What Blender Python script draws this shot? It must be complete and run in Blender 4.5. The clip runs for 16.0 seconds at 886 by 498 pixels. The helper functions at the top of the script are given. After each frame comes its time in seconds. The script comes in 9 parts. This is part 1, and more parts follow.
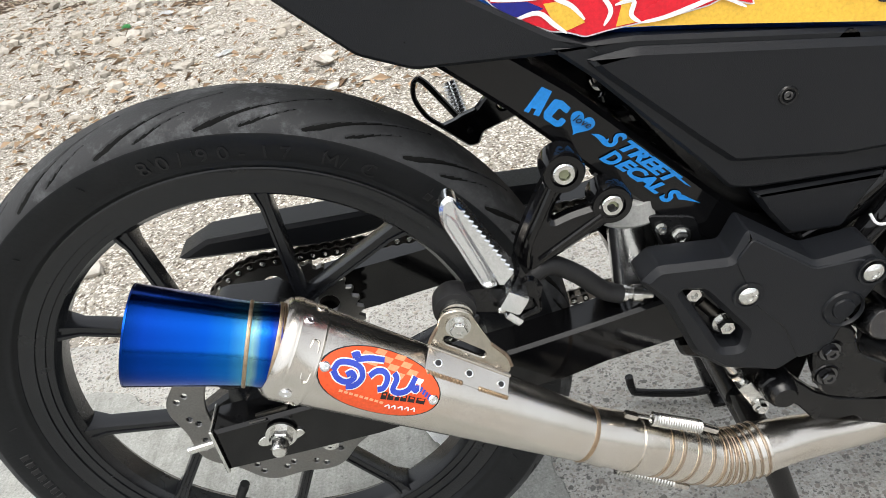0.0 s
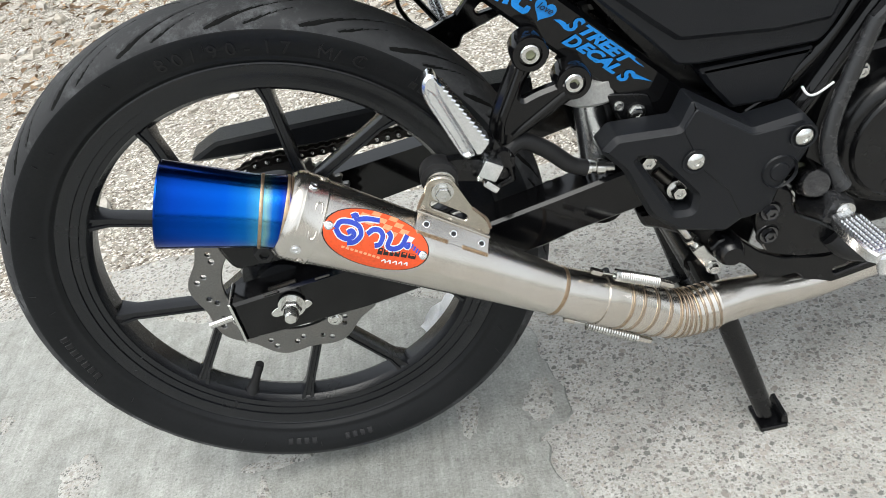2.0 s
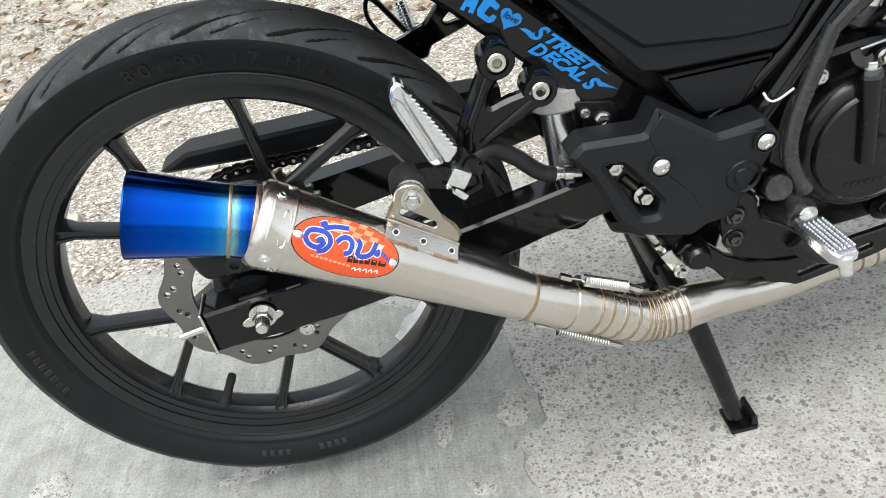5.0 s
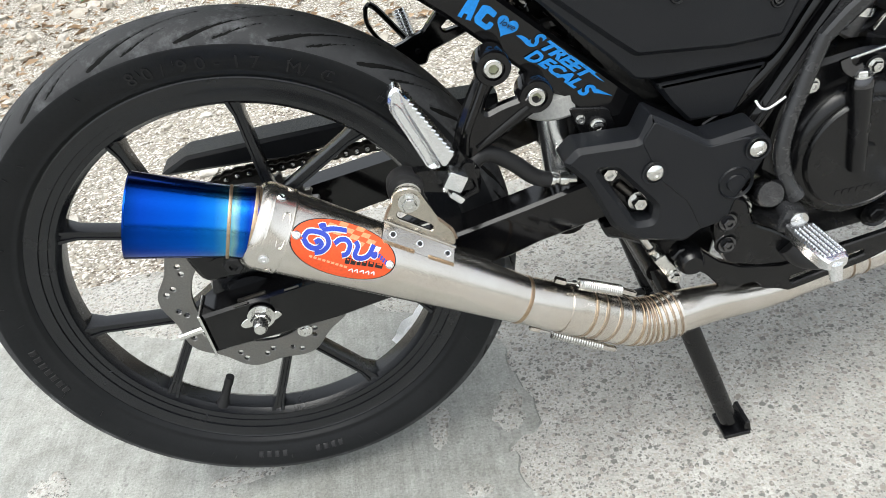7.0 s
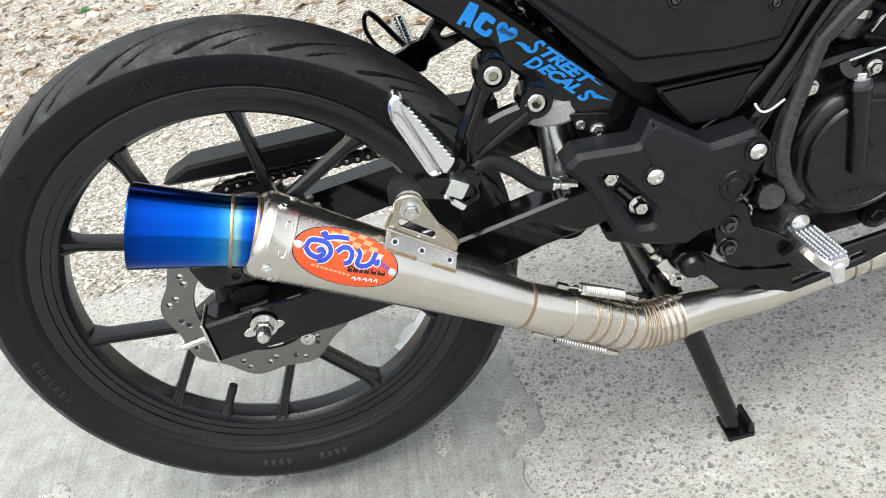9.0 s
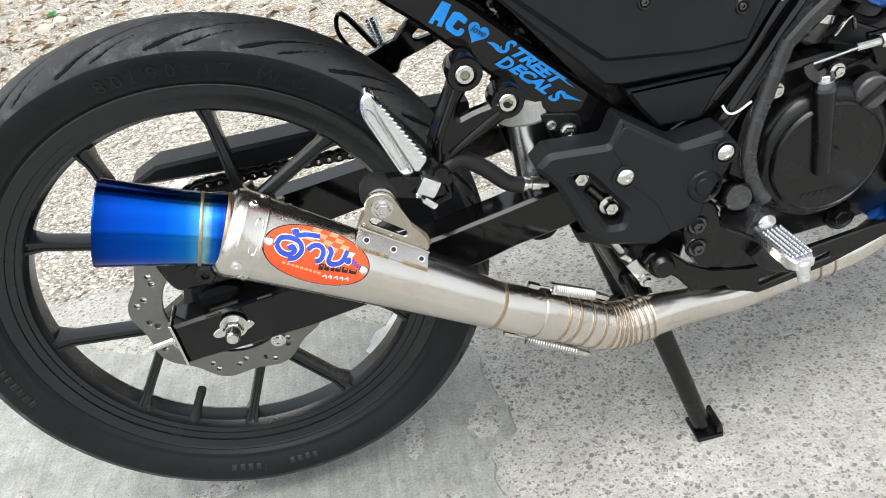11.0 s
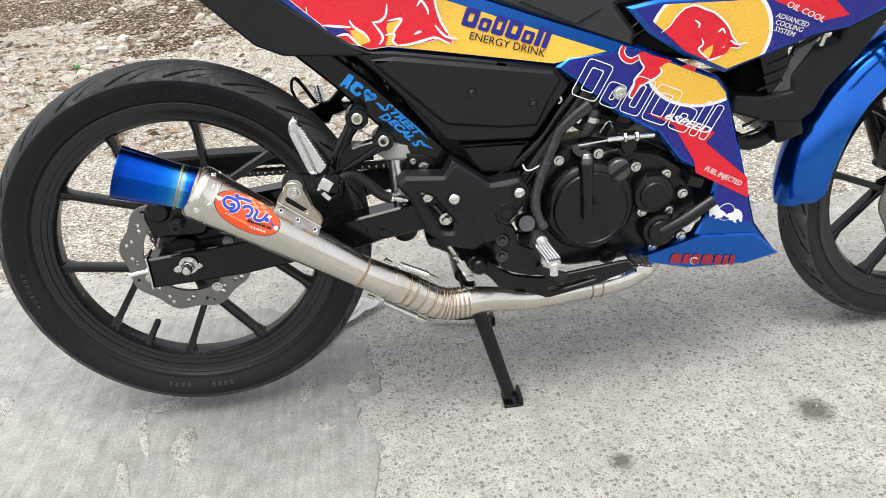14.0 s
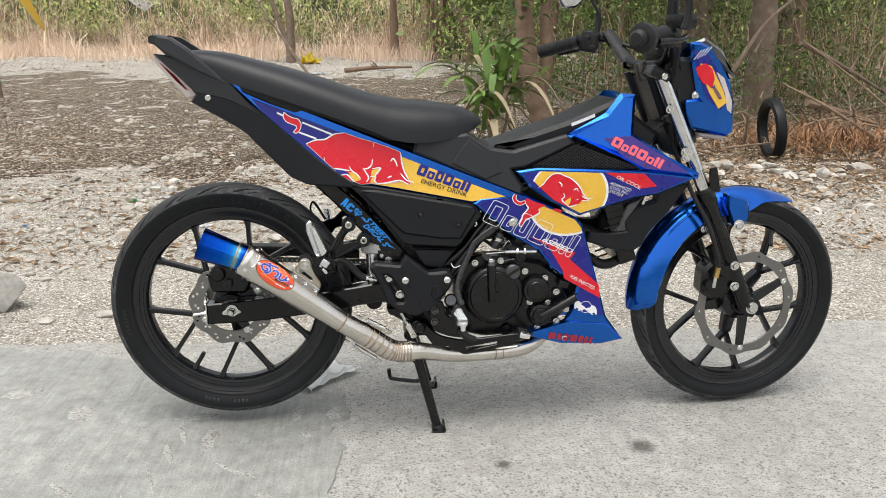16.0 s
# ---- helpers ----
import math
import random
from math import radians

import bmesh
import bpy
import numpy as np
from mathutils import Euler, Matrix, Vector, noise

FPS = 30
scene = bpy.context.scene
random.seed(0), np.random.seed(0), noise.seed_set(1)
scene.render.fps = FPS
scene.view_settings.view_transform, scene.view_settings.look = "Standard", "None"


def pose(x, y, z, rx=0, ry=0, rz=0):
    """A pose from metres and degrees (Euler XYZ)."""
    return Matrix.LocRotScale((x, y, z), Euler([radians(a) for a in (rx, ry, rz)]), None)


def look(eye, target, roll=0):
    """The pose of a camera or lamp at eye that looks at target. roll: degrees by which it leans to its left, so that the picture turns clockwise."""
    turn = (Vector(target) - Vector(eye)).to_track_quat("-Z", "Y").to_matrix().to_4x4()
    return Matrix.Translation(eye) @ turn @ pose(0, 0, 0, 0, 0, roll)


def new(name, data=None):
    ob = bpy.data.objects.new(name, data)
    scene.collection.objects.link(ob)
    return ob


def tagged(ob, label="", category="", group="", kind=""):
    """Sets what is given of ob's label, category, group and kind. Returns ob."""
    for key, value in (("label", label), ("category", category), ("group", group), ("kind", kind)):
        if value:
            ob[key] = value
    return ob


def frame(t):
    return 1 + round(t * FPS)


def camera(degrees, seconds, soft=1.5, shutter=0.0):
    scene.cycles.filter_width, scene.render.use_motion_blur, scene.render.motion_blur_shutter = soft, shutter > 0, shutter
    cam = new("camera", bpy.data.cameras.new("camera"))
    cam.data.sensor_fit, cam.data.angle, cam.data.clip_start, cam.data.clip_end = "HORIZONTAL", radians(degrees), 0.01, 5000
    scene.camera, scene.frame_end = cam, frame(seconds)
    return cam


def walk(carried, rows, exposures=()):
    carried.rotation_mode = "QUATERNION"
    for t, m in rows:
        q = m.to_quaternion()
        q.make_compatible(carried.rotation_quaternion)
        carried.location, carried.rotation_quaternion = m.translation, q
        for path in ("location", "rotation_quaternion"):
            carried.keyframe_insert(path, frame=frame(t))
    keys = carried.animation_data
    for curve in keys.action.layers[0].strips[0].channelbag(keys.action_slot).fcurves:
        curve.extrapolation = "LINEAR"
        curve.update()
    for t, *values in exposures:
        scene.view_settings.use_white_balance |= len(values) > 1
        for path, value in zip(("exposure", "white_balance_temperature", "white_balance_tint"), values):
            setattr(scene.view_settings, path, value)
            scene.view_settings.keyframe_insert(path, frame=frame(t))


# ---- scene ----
cam = camera(58.0, 16.0, soft=0.8)
PATH = [
    (0, (0.205, -0.649, 0.802), (0.128, 1.049, -0.252), -13.1),
    (0.5, (0.175, -0.678, 0.783), (0.139, 0.944, -0.387), -13.4),
    (1, (0.205, -0.72, 0.782), (0.216, 0.899, -0.392), -12.5),
    (1.5, (0.208, -0.758, 0.791), (0.15, 0.875, -0.362), -14.0),
    (2, (0.201, -0.764, 0.793), (0.112, 0.872, -0.353), -15.3),
    (2.5, (0.205, -0.763, 0.792), (0.13, 0.877, -0.351), -15.3),
    (3, (0.21, -0.762, 0.788), (0.164, 0.88, -0.353), -14.7),
    (3.5, (0.209, -0.765, 0.79), (0.17, 0.88, -0.346), -14.6),
    (6, (0.206, -0.774, 0.79), (0.195, 0.874, -0.343), -14.5),
    (6.5, (0.206, -0.778, 0.787), (0.199, 0.873, -0.342), -14.1),
    (7, (0.208, -0.782, 0.792), (0.188, 0.876, -0.327), -14.2),
    (7.5, (0.207, -0.786, 0.793), (0.173, 0.877, -0.316), -14.6),
    (8, (0.206, -0.782, 0.797), (0.171, 0.884, -0.308), -15.0),
    (8.5, (0.208, -0.782, 0.796), (0.18, 0.885, -0.308), -15.0),
    (9, (0.207, -0.782, 0.794), (0.189, 0.883, -0.314), -14.9),
    (11.5, (0.204, -0.793, 0.782), (0.293, 0.874, -0.319), -12.8),
    (12, (0.21, -0.8, 0.779), (0.333, 0.862, -0.326), -12.3),
    (12.5, (0.21, -0.798, 0.778), (0.354, 0.871, -0.314), -12.2),
    (13, (0.25, -0.914, 0.83), (0.305, 0.803, -0.195), -8.6),
    (13.5, (0.289, -1.075, 0.832), (0.354, 0.682, -0.121), -5.2),
    (14, (0.288, -1.238, 0.846), (0.452, 0.552, -0.032), -4.1),
    (14.5, (0.319, -1.406, 0.86), (0.484, 0.42, 0.059), -3.0),
    (15, (0.338, -1.608, 0.886), (0.475, 0.274, 0.224), -1.8),
    (15.5, (0.339, -1.766, 0.906), (0.498, 0.148, 0.348), -0.5),
    (16, (0.341, -1.942, 0.917), (0.51, -0.01, 0.431), 0.2),
]
walk(cam, [(t, look(eye, target, roll)) for t, eye, target, roll in PATH], [(0.0, 0.18, 6650, 8), (0.4, 0.10, 6500, 6), (2.5, 0.16, 6500, 6), (6.5, 0.32, 6500, 6), (12.5, 0.38, 6500, 7), (13.5, 0.26, 6650, 10), (14.5, 0.12, 6650, 8), (16.0, -0.05, 6700, 8)])

# ---------------------------------------------------------------- light
world = bpy.data.worlds.new("sky")
scene.world = world
world.use_nodes = True
wn, wl = world.node_tree.nodes, world.node_tree.links
wn.clear()
sky = wn.new("ShaderNodeTexSky")
sky.sky_type, sky.sun_disc = "NISHITA", False
sky.sun_elevation, sky.sun_rotation = radians(73), radians(204)
sky.dust_density, sky.air_density = 4.0, 1.0
grey = wn.new("ShaderNodeHueSaturation")
grey.inputs["Saturation"].default_value = 0.25
grey.inputs["Value"].default_value = 1.8
bg = wn.new("ShaderNodeBackground")
bg.inputs["Strength"].default_value = 0.15
out = wn.new("ShaderNodeOutputWorld")
wl.new(sky.outputs[0], grey.inputs["Color"])
wl.new(grey.outputs[0], bg.inputs["Color"])
wl.new(bg.outputs[0], out.inputs["Surface"])

sun_data = bpy.data.lights.new("sun", "SUN")
sun_data.energy, sun_data.angle, sun_data.color = 1.3, radians(48), (1.0, 0.98, 0.95)
sun = new("sun", sun_data)
sun.matrix_world = look((-1.0, -2.2, 8.0), (0, 0, 0))

# ---------------------------------------------------------------- materials
def base_nodes(name):
    m = bpy.data.materials.new(name)
    m.use_nodes = True
    n, l = m.node_tree.nodes, m.node_tree.links
    return m, n, l, n["Principled BSDF"]


def noise_node(n, l, coord, scale, detail=4.0, rough=0.6):
    t = n.new("ShaderNodeTexNoise")
    t.inputs["Scale"].default_value, t.inputs["Detail"].default_value, t.inputs["Roughness"].default_value = scale, detail, rough
    l.new(coord, t.inputs["Vector"])
    return t


def ramp_node(n, l, fac, stops):
    r = n.new("ShaderNodeValToRGB")
    while len(r.color_ramp.elements) < len(stops):
        r.color_ramp.elements.new(0.5)
    for e, (p, c) in zip(r.color_ramp.elements, stops):
        e.position, e.color = p, (*c, 1) if len(c) == 3 else c
    l.new(fac, r.inputs[0])
    return r


def mix_node(n, l, fac, a, b, mode="MIX"):
    x = n.new("ShaderNodeMix")
    x.data_type, x.blend_type = "RGBA", mode
    for sock, v in ((x.inputs[0], fac), (x.inputs[6], a), (x.inputs[7], b)):
        if isinstance(v, bpy.types.NodeSocket):
            l.new(v, sock)
        else:
            sock.default_value = v if isinstance(v, (int, float)) else (*v, 1)
    return x.outputs[2]


def bump_node(n, l, height, strength, dist, bsdf):
    b = n.new("ShaderNodeBump")
    b.inputs["Strength"].default_value, b.inputs["Distance"].default_value = strength, dist
    l.new(height, b.inputs["Height"])
    l.new(b.outputs[0], bsdf.inputs["Normal"])
    return b


def surface(name, color, rough=0.5, metal=0.0, coat=0.0, dirt=None, dirt_amount=0.3, scale=25.0, fine=400.0, bump=0.15, rough_vary=0.12, spec=0.5):
    """A surface with stains at one scale, grain at another, uneven gloss and a fine relief."""
    m, n, l, b = base_nodes(name)
    co = n.new("ShaderNodeTexCoord").outputs["Object"]
    big, small = noise_node(n, l, co, scale), noise_node(n, l, co, fine, 2.0)
    dirt = dirt or tuple(min(1, c * 1.6 + 0.004) for c in color)
    r = ramp_node(n, l, big.outputs["Fac"], [(0.45, (0, 0, 0)), (0.75, (dirt_amount,) * 3)])
    c1 = mix_node(n, l, r.outputs[0], color, dirt)
    g = ramp_node(n, l, small.outputs["Fac"], [(0.3, (0.88, 0.88, 0.88)), (0.7, (1.1, 1.1, 1.1))])
    l.new(mix_node(n, l, 1.0, c1, g.outputs[0], "MULTIPLY"), b.inputs["Base Color"])
    mr = n.new("ShaderNodeMapRange")
    mr.inputs["To Min"].default_value, mr.inputs["To Max"].default_value = max(0.02, rough - rough_vary), min(1, rough + rough_vary)
    l.new(big.outputs["Fac"], mr.inputs["Value"])
    l.new(mr.outputs[0], b.inputs["Roughness"])
    b.inputs["Metallic"].default_value = metal
    b.inputs["Specular IOR Level"].default_value = spec
    b.inputs["Coat Weight"].default_value = coat
    b.inputs["Coat Roughness"].default_value = 0.06
    if bump:
        bump_node(n, l, small.outputs["Fac"], bump, 0.001, b)
    return m


def vinyl(name, color, rough=0.28):
    return surface(name, color, rough, coat=0.12, dirt_amount=0.12, scale=18, bump=0.03, rough_vary=0.06, spec=0.35)


RUBBER_SIDE = surface("tyre_sidewall_rubber", (0.0072, 0.0079, 0.0092), 0.43, dirt=(0.021, 0.0215, 0.0225), dirt_amount=0.25, scale=14, fine=260, bump=0.2, spec=0.22)
RUBBER_MARK = surface("raised_rubber_marking", (0.010, 0.010, 0.0112), 0.42, scale=60, bump=0.1, spec=0.35)
RIM_BLACK = surface("rim_black_paint", (0.0065, 0.0072, 0.0092), 0.24, dirt=(0.026, 0.026, 0.026), dirt_amount=0.16, scale=22, bump=0.04, spec=0.45)
GLOSS = surface("gloss_black_paint", (0.003, 0.003, 0.0035), 0.10, coat=0.2, dirt=(0.012, 0.012, 0.012), dirt_amount=0.2, scale=9, bump=0.0, rough_vary=0.05, spec=0.25)
SATIN = surface("satin_black_casting", (0.0036, 0.0037, 0.0043), 0.25, dirt=(0.013, 0.013, 0.0135), dirt_amount=0.25, scale=30, fine=500, bump=0.10, spec=0.36)
PLASTIC = surface("black_moulded_plastic", (0.0075, 0.0084, 0.0106), 0.40, dirt=(0.019, 0.0195, 0.021), dirt_amount=0.2, scale=12, fine=1100, bump=0.30, rough_vary=0.07, spec=0.26)
GREY_PLASTIC = surface("dark_grey_plastic", (0.022, 0.023, 0.026), 0.38, dirt_amount=0.15, scale=12, fine=1000, bump=0.3, rough_vary=0.06, spec=0.25)
SEAT_VINYL = surface("seat_vinyl", (0.0105, 0.0115, 0.0145), 0.40, dirt=(0.026, 0.027, 0.030), dirt_amount=0.25, scale=7, fine=420, bump=0.45, rough_vary=0.08, spec=0.32)
HOSE = surface("rubber_hose", (0.012, 0.012, 0.013), 0.5, scale=30, bump=0.1, spec=0.3)
ZINC = surface("zinc_plated_steel", (0.70, 0.70, 0.68), 0.22, 1.0, dirt=(0.36, 0.34, 0.30), dirt_amount=0.5, scale=120, fine=800, bump=0.08)
ALU = surface("cast_aluminium", (0.84, 0.85, 0.87), 0.22, 1.0, dirt=(0.62, 0.62, 0.62), dirt_amount=0.35, scale=60, fine=600, bump=0.12)
DARK_STEEL = surface("dark_steel", (0.10, 0.095, 0.09), 0.4, 1.0, dirt=(0.05, 0.035, 0.02), dirt_amount=0.5, scale=80, bump=0.15)
DISC_STEEL = surface("brake_disc_steel", (0.21, 0.207, 0.203), 0.36, 1.0, dirt=(0.26, 0.24, 0.22), dirt_amount=0.4, scale=40, fine=500, bump=0.12)
BLACK_BOLT = surface("black_oxide_steel", (0.09, 0.09, 0.095), 0.2, 1.0, dirt=(0.2, 0.2, 0.2), dirt_amount=0.4, scale=90, bump=0.05)
HANGER_STEEL = surface("folded_steel", (0.50, 0.46, 0.40), 0.24, 1.0, dirt=(0.40, 0.30, 0.18), dirt_amount=0.5, scale=35, bump=0.05)
HEAT_TINT = surface("straw_heat_tint", (0.50, 0.42, 0.33), 0.24, 1.0, dirt=(0.42, 0.30, 0.20), dirt_amount=0.6, scale=60, bump=0.03)
WELD = surface("heat_tinted_weld", (0.42, 0.32, 0.22), 0.34, 1.0, dirt=(0.20, 0.11, 0.07), dirt_amount=0.7, scale=160, fine=900, bump=0.5)
DARK_WELD = surface("brown_weld", (0.34, 0.27, 0.21), 0.38, 1.0, dirt=(0.15, 0.09, 0.06), dirt_amount=0.7, scale=140, fine=900, bump=0.5)
BLUE = surface("metallic_blue_paint", (0.0006, 0.100, 0.48), 0.17, 0.95, 0.5, dirt=(0.0006, 0.125, 0.56), dirt_amount=0.3, scale=10, fine=1800, bump=0.02, rough_vary=0.04, spec=0.5)
NAVY = vinyl("navy_vinyl", (0.009, 0.012, 0.19))
YELLOW = vinyl("yellow_vinyl", (0.72, 0.43, 0.055), 0.35)
RED = vinyl("red_vinyl", (0.60, 0.010, 0.025))
WHITE = vinyl("white_vinyl", (0.74, 0.74, 0.76))
PINK = vinyl("pale_red_vinyl", (0.78, 0.12, 0.17))
SKY_VINYL = vinyl("bright_blue_vinyl", (0.008, 0.21, 0.62), 0.4)
INK = vinyl("black_print", (0.012, 0.012, 0.014))
STICKER_RED = vinyl("orange_red_print", (0.72, 0.085, 0.022), 0.3)
CHECK_PALE = vinyl("peach_print", (0.78, 0.30, 0.15), 0.3)
STICKER_PALE = vinyl("pale_orange_print", (0.78, 0.36, 0.20), 0.3)
ROYAL = vinyl("royal_blue_print", (0.03, 0.06, 0.42), 0.3)
DARK_RED = vinyl("dark_red_print", (0.22, 0.012, 0.03))
LENS_RED = surface("red_lamp_lens", (0.30, 0.02, 0.035), 0.12, coat=1.0, scale=30, bump=0.02)
LENS_CLEAR = surface("pale_lamp_lens", (0.50, 0.44, 0.43), 0.14, coat=1.0, scale=30, bump=0.02)
VISOR = surface("smoked_visor", (0.035, 0.037, 0.04), 0.08, coat=1.0, scale=20, bump=0.0, rough_vary=0.03)


def make_tread():
    m, n, l, b = base_nodes("tyre_tread_rubber")
    co = n.new("ShaderNodeTexCoord").outputs["Object"]
    dust, grain = noise_node(n, l, co, 26, 8, 0.75), noise_node(n, l, co, 420, 3)
    patch = noise_node(n, l, co, 7, 3)
    r = ramp_node(n, l, dust.outputs["Fac"], [(0.48, (0, 0, 0)), (0.70, (0.75, 0.75, 0.75))])
    p = ramp_node(n, l, patch.outputs["Fac"], [(0.40, (0.15, 0.15, 0.15)), (0.66, (1, 1, 1))])
    f = mix_node(n, l, 1.0, r.outputs[0], p.outputs[0], "MULTIPLY")
    l.new(mix_node(n, l, f, (0.034, 0.035, 0.037), (0.20, 0.205, 0.215)), b.inputs["Base Color"])
    b.inputs["Specular IOR Level"].default_value = 0.25
    b.inputs["Roughness"].default_value = 0.72
    bump_node(n, l, grain.outputs["Fac"], 0.35, 0.001, b)
    return m


def make_stainless():
    """Brushed round the pipe, with faint marks along it."""
    m, n, l, b = base_nodes("brushed_stainless_steel")
    co = n.new("ShaderNodeTexCoord").outputs["Object"]
    mp = n.new("ShaderNodeMapping")
    mp.inputs["Rotation"].default_value = (0, radians(38), 0)
    mp.inputs["Scale"].default_value = (220.0, 3.0, 3.0)
    l.new(co, mp.inputs["Vector"])
    brush = noise_node(n, l, mp.outputs[0], 6.0, 4)
    stain = noise_node(n, l, co, 16, 5)
    c = mix_node(n, l, ramp_node(n, l, stain.outputs["Fac"], [(0.40, (0, 0, 0)), (0.72, (0.6, 0.6, 0.6))]).outputs[0], (0.64, 0.61, 0.57), (0.54, 0.49, 0.42))
    g = ramp_node(n, l, brush.outputs["Fac"], [(0.3, (0.975, 0.975, 0.975)), (0.7, (1.02, 1.02, 1.02))])
    l.new(mix_node(n, l, 1.0, c, g.outputs[0], "MULTIPLY"), b.inputs["Base Color"])
    b.inputs["Metallic"].default_value = 1.0
    mr = n.new("ShaderNodeMapRange")
    mr.inputs["To Min"].default_value, mr.inputs["To Max"].default_value = 0.20, 0.27
    l.new(brush.outputs["Fac"], mr.inputs["Value"])
    l.new(mr.outputs[0], b.inputs["Roughness"])
    bump_node(n, l, brush.outputs["Fac"], 0.02, 0.001, b)
    return m


def make_titanium():
    """Blue anodised metal, deeper blue towards the ends."""
    m, n, l, b = base_nodes("blued_titanium")
    co = n.new("ShaderNodeTexCoord").outputs["Object"]
    dot = n.new("ShaderNodeVectorMath")
    dot.operation = "DOT_PRODUCT"
    dot.inputs[1].default_value = (0.9236, 0.0485, -0.3803)
    l.new(co, dot.inputs[0])
    cloud = noise_node(n, l, co, 22, 4)
    add = n.new("ShaderNodeMath")
    add.operation = "MULTIPLY_ADD"
    add.inputs[1].default_value = 0.008
    l.new(cloud.outputs["Fac"], add.inputs[0])
    l.new(dot.outputs["Value"], add.inputs[2])
    mr = n.new("ShaderNodeMapRange")
    mr.inputs["From Min"].default_value, mr.inputs["From Max"].default_value = TIP_A, TIP_A + 0.104
    l.new(add.outputs[0], mr.inputs["Value"])
    r = ramp_node(n, l, mr.outputs[0], [(0.0, (0.002, 0.030, 0.20)), (0.12, (0.003, 0.048, 0.36)), (0.5, (0.003, 0.085, 0.52)), (0.66, (0.008, 0.15, 0.56)), (0.76, (0.05, 0.30, 0.58)), (0.815, (0.22, 0.44, 0.46)), (0.86, (0.012, 0.14, 0.50)), (0.92, (0.004, 0.05, 0.36)), (1.0, (0.05, 0.05, 0.16))])
    l.new(r.outputs[0], b.inputs["Base Color"])
    b.inputs["Metallic"].default_value = 1.0
    b.inputs["Roughness"].default_value = 0.17
    grain = noise_node(n, l, co, 700, 2)
    bump_node(n, l, grain.outputs["Fac"], 0.04, 0.001, b)
    return m


def speckled(name, paste, paste2, stones, scale, amount, rough=0.85, bump=0.5, patch=2.2, stone_bump=0.4, streak=0.0, stains=()):
    """Concrete or soil: an uneven paste with grains of several tints lying in it."""
    m, n, l, b = base_nodes(name)
    co = n.new("ShaderNodeTexCoord").outputs["Object"]
    big, mid, fine = noise_node(n, l, co, patch, 6, 0.65), noise_node(n, l, co, patch * 9, 5, 0.7), noise_node(n, l, co, 260, 3, 0.7)
    c = mix_node(n, l, ramp_node(n, l, big.outputs["Fac"], [(0.35, (0, 0, 0)), (0.65, (1, 1, 1))]).outputs[0], paste, paste2)
    c = mix_node(n, l, 1.0, c, ramp_node(n, l, mid.outputs["Fac"], [(0.25, (0.72, 0.71, 0.69)), (0.75, (1.17, 1.17, 1.17))]).outputs[0], "MULTIPLY")
    c = mix_node(n, l, 1.0, c, ramp_node(n, l, fine.outputs["Fac"], [(0.3, (0.74, 0.74, 0.74)), (0.7, (1.16, 1.16, 1.16))]).outputs[0], "MULTIPLY")
    height = fine.outputs["Fac"]
    if streak:
        mp = n.new("ShaderNodeMapping")
        mp.inputs["Scale"].default_value = (60.0, 4.0, 1.0)
        mp.inputs["Rotation"].default_value = (0, 0, radians(-4))
        l.new(co, mp.inputs["Vector"])
        st = noise_node(n, l, mp.outputs[0], 1.6, 6, 0.7)
        c = mix_node(n, l, 1.0, c, ramp_node(n, l, st.outputs["Fac"], [(0.3, (1 - streak,) * 3), (0.7, (1 + streak,) * 3)]).outputs[0], "MULTIPLY")
        hs = n.new("ShaderNodeMath")
        hs.operation = "MULTIPLY_ADD"
        hs.inputs[1].default_value = 0.8
        l.new(st.outputs["Fac"], hs.inputs[0])
        l.new(height, hs.inputs[2])
        height = hs.outputs[0]
    for k, (sc, am) in enumerate(((scale, amount), (scale * 2.3, amount * 1.25))):
        wob = mix_node(n, l, 0.005, co, noise_node(n, l, co, sc * 1.6, 2).outputs["Color"], "ADD")
        v = n.new("ShaderNodeTexVoronoi")
        v.inputs["Scale"].default_value, v.inputs["Randomness"].default_value = sc, 1.0
        l.new(wob, v.inputs["Vector"])
        sepc = n.new("ShaderNodeSeparateColor")
        l.new(v.outputs["Color"], sepc.inputs[0])
        thr = n.new("ShaderNodeMath")
        thr.operation = "MULTIPLY"
        thr.inputs[1].default_value = am
        l.new(sepc.outputs[0], thr.inputs[0])
        less = n.new("ShaderNodeMapRange")
        less.inputs["From Min"].default_value, less.inputs["From Max"].default_value = -0.06, 0.06
        sub = n.new("ShaderNodeMath")
        sub.operation = "SUBTRACT"
        l.new(thr.outputs[0], sub.inputs[0])
        l.new(v.outputs["Distance"], sub.inputs[1])
        l.new(sub.outputs[0], less.inputs["Value"])
        tint = ramp_node(n, l, sepc.outputs[1], [(i / max(1, len(stones) - 1), s) for i, s in enumerate(stones)])
        tint.color_ramp.interpolation = "CONSTANT"
        c = mix_node(n, l, less.outputs[0], c, tint.outputs[0])
        if k == 0:
            hm = n.new("ShaderNodeMath")
            hm.operation = "MULTIPLY_ADD"
            hm.inputs[1].default_value = stone_bump
            l.new(less.outputs[0], hm.inputs[0])
            l.new(height, hm.inputs[2])
            height = hm.outputs[0]
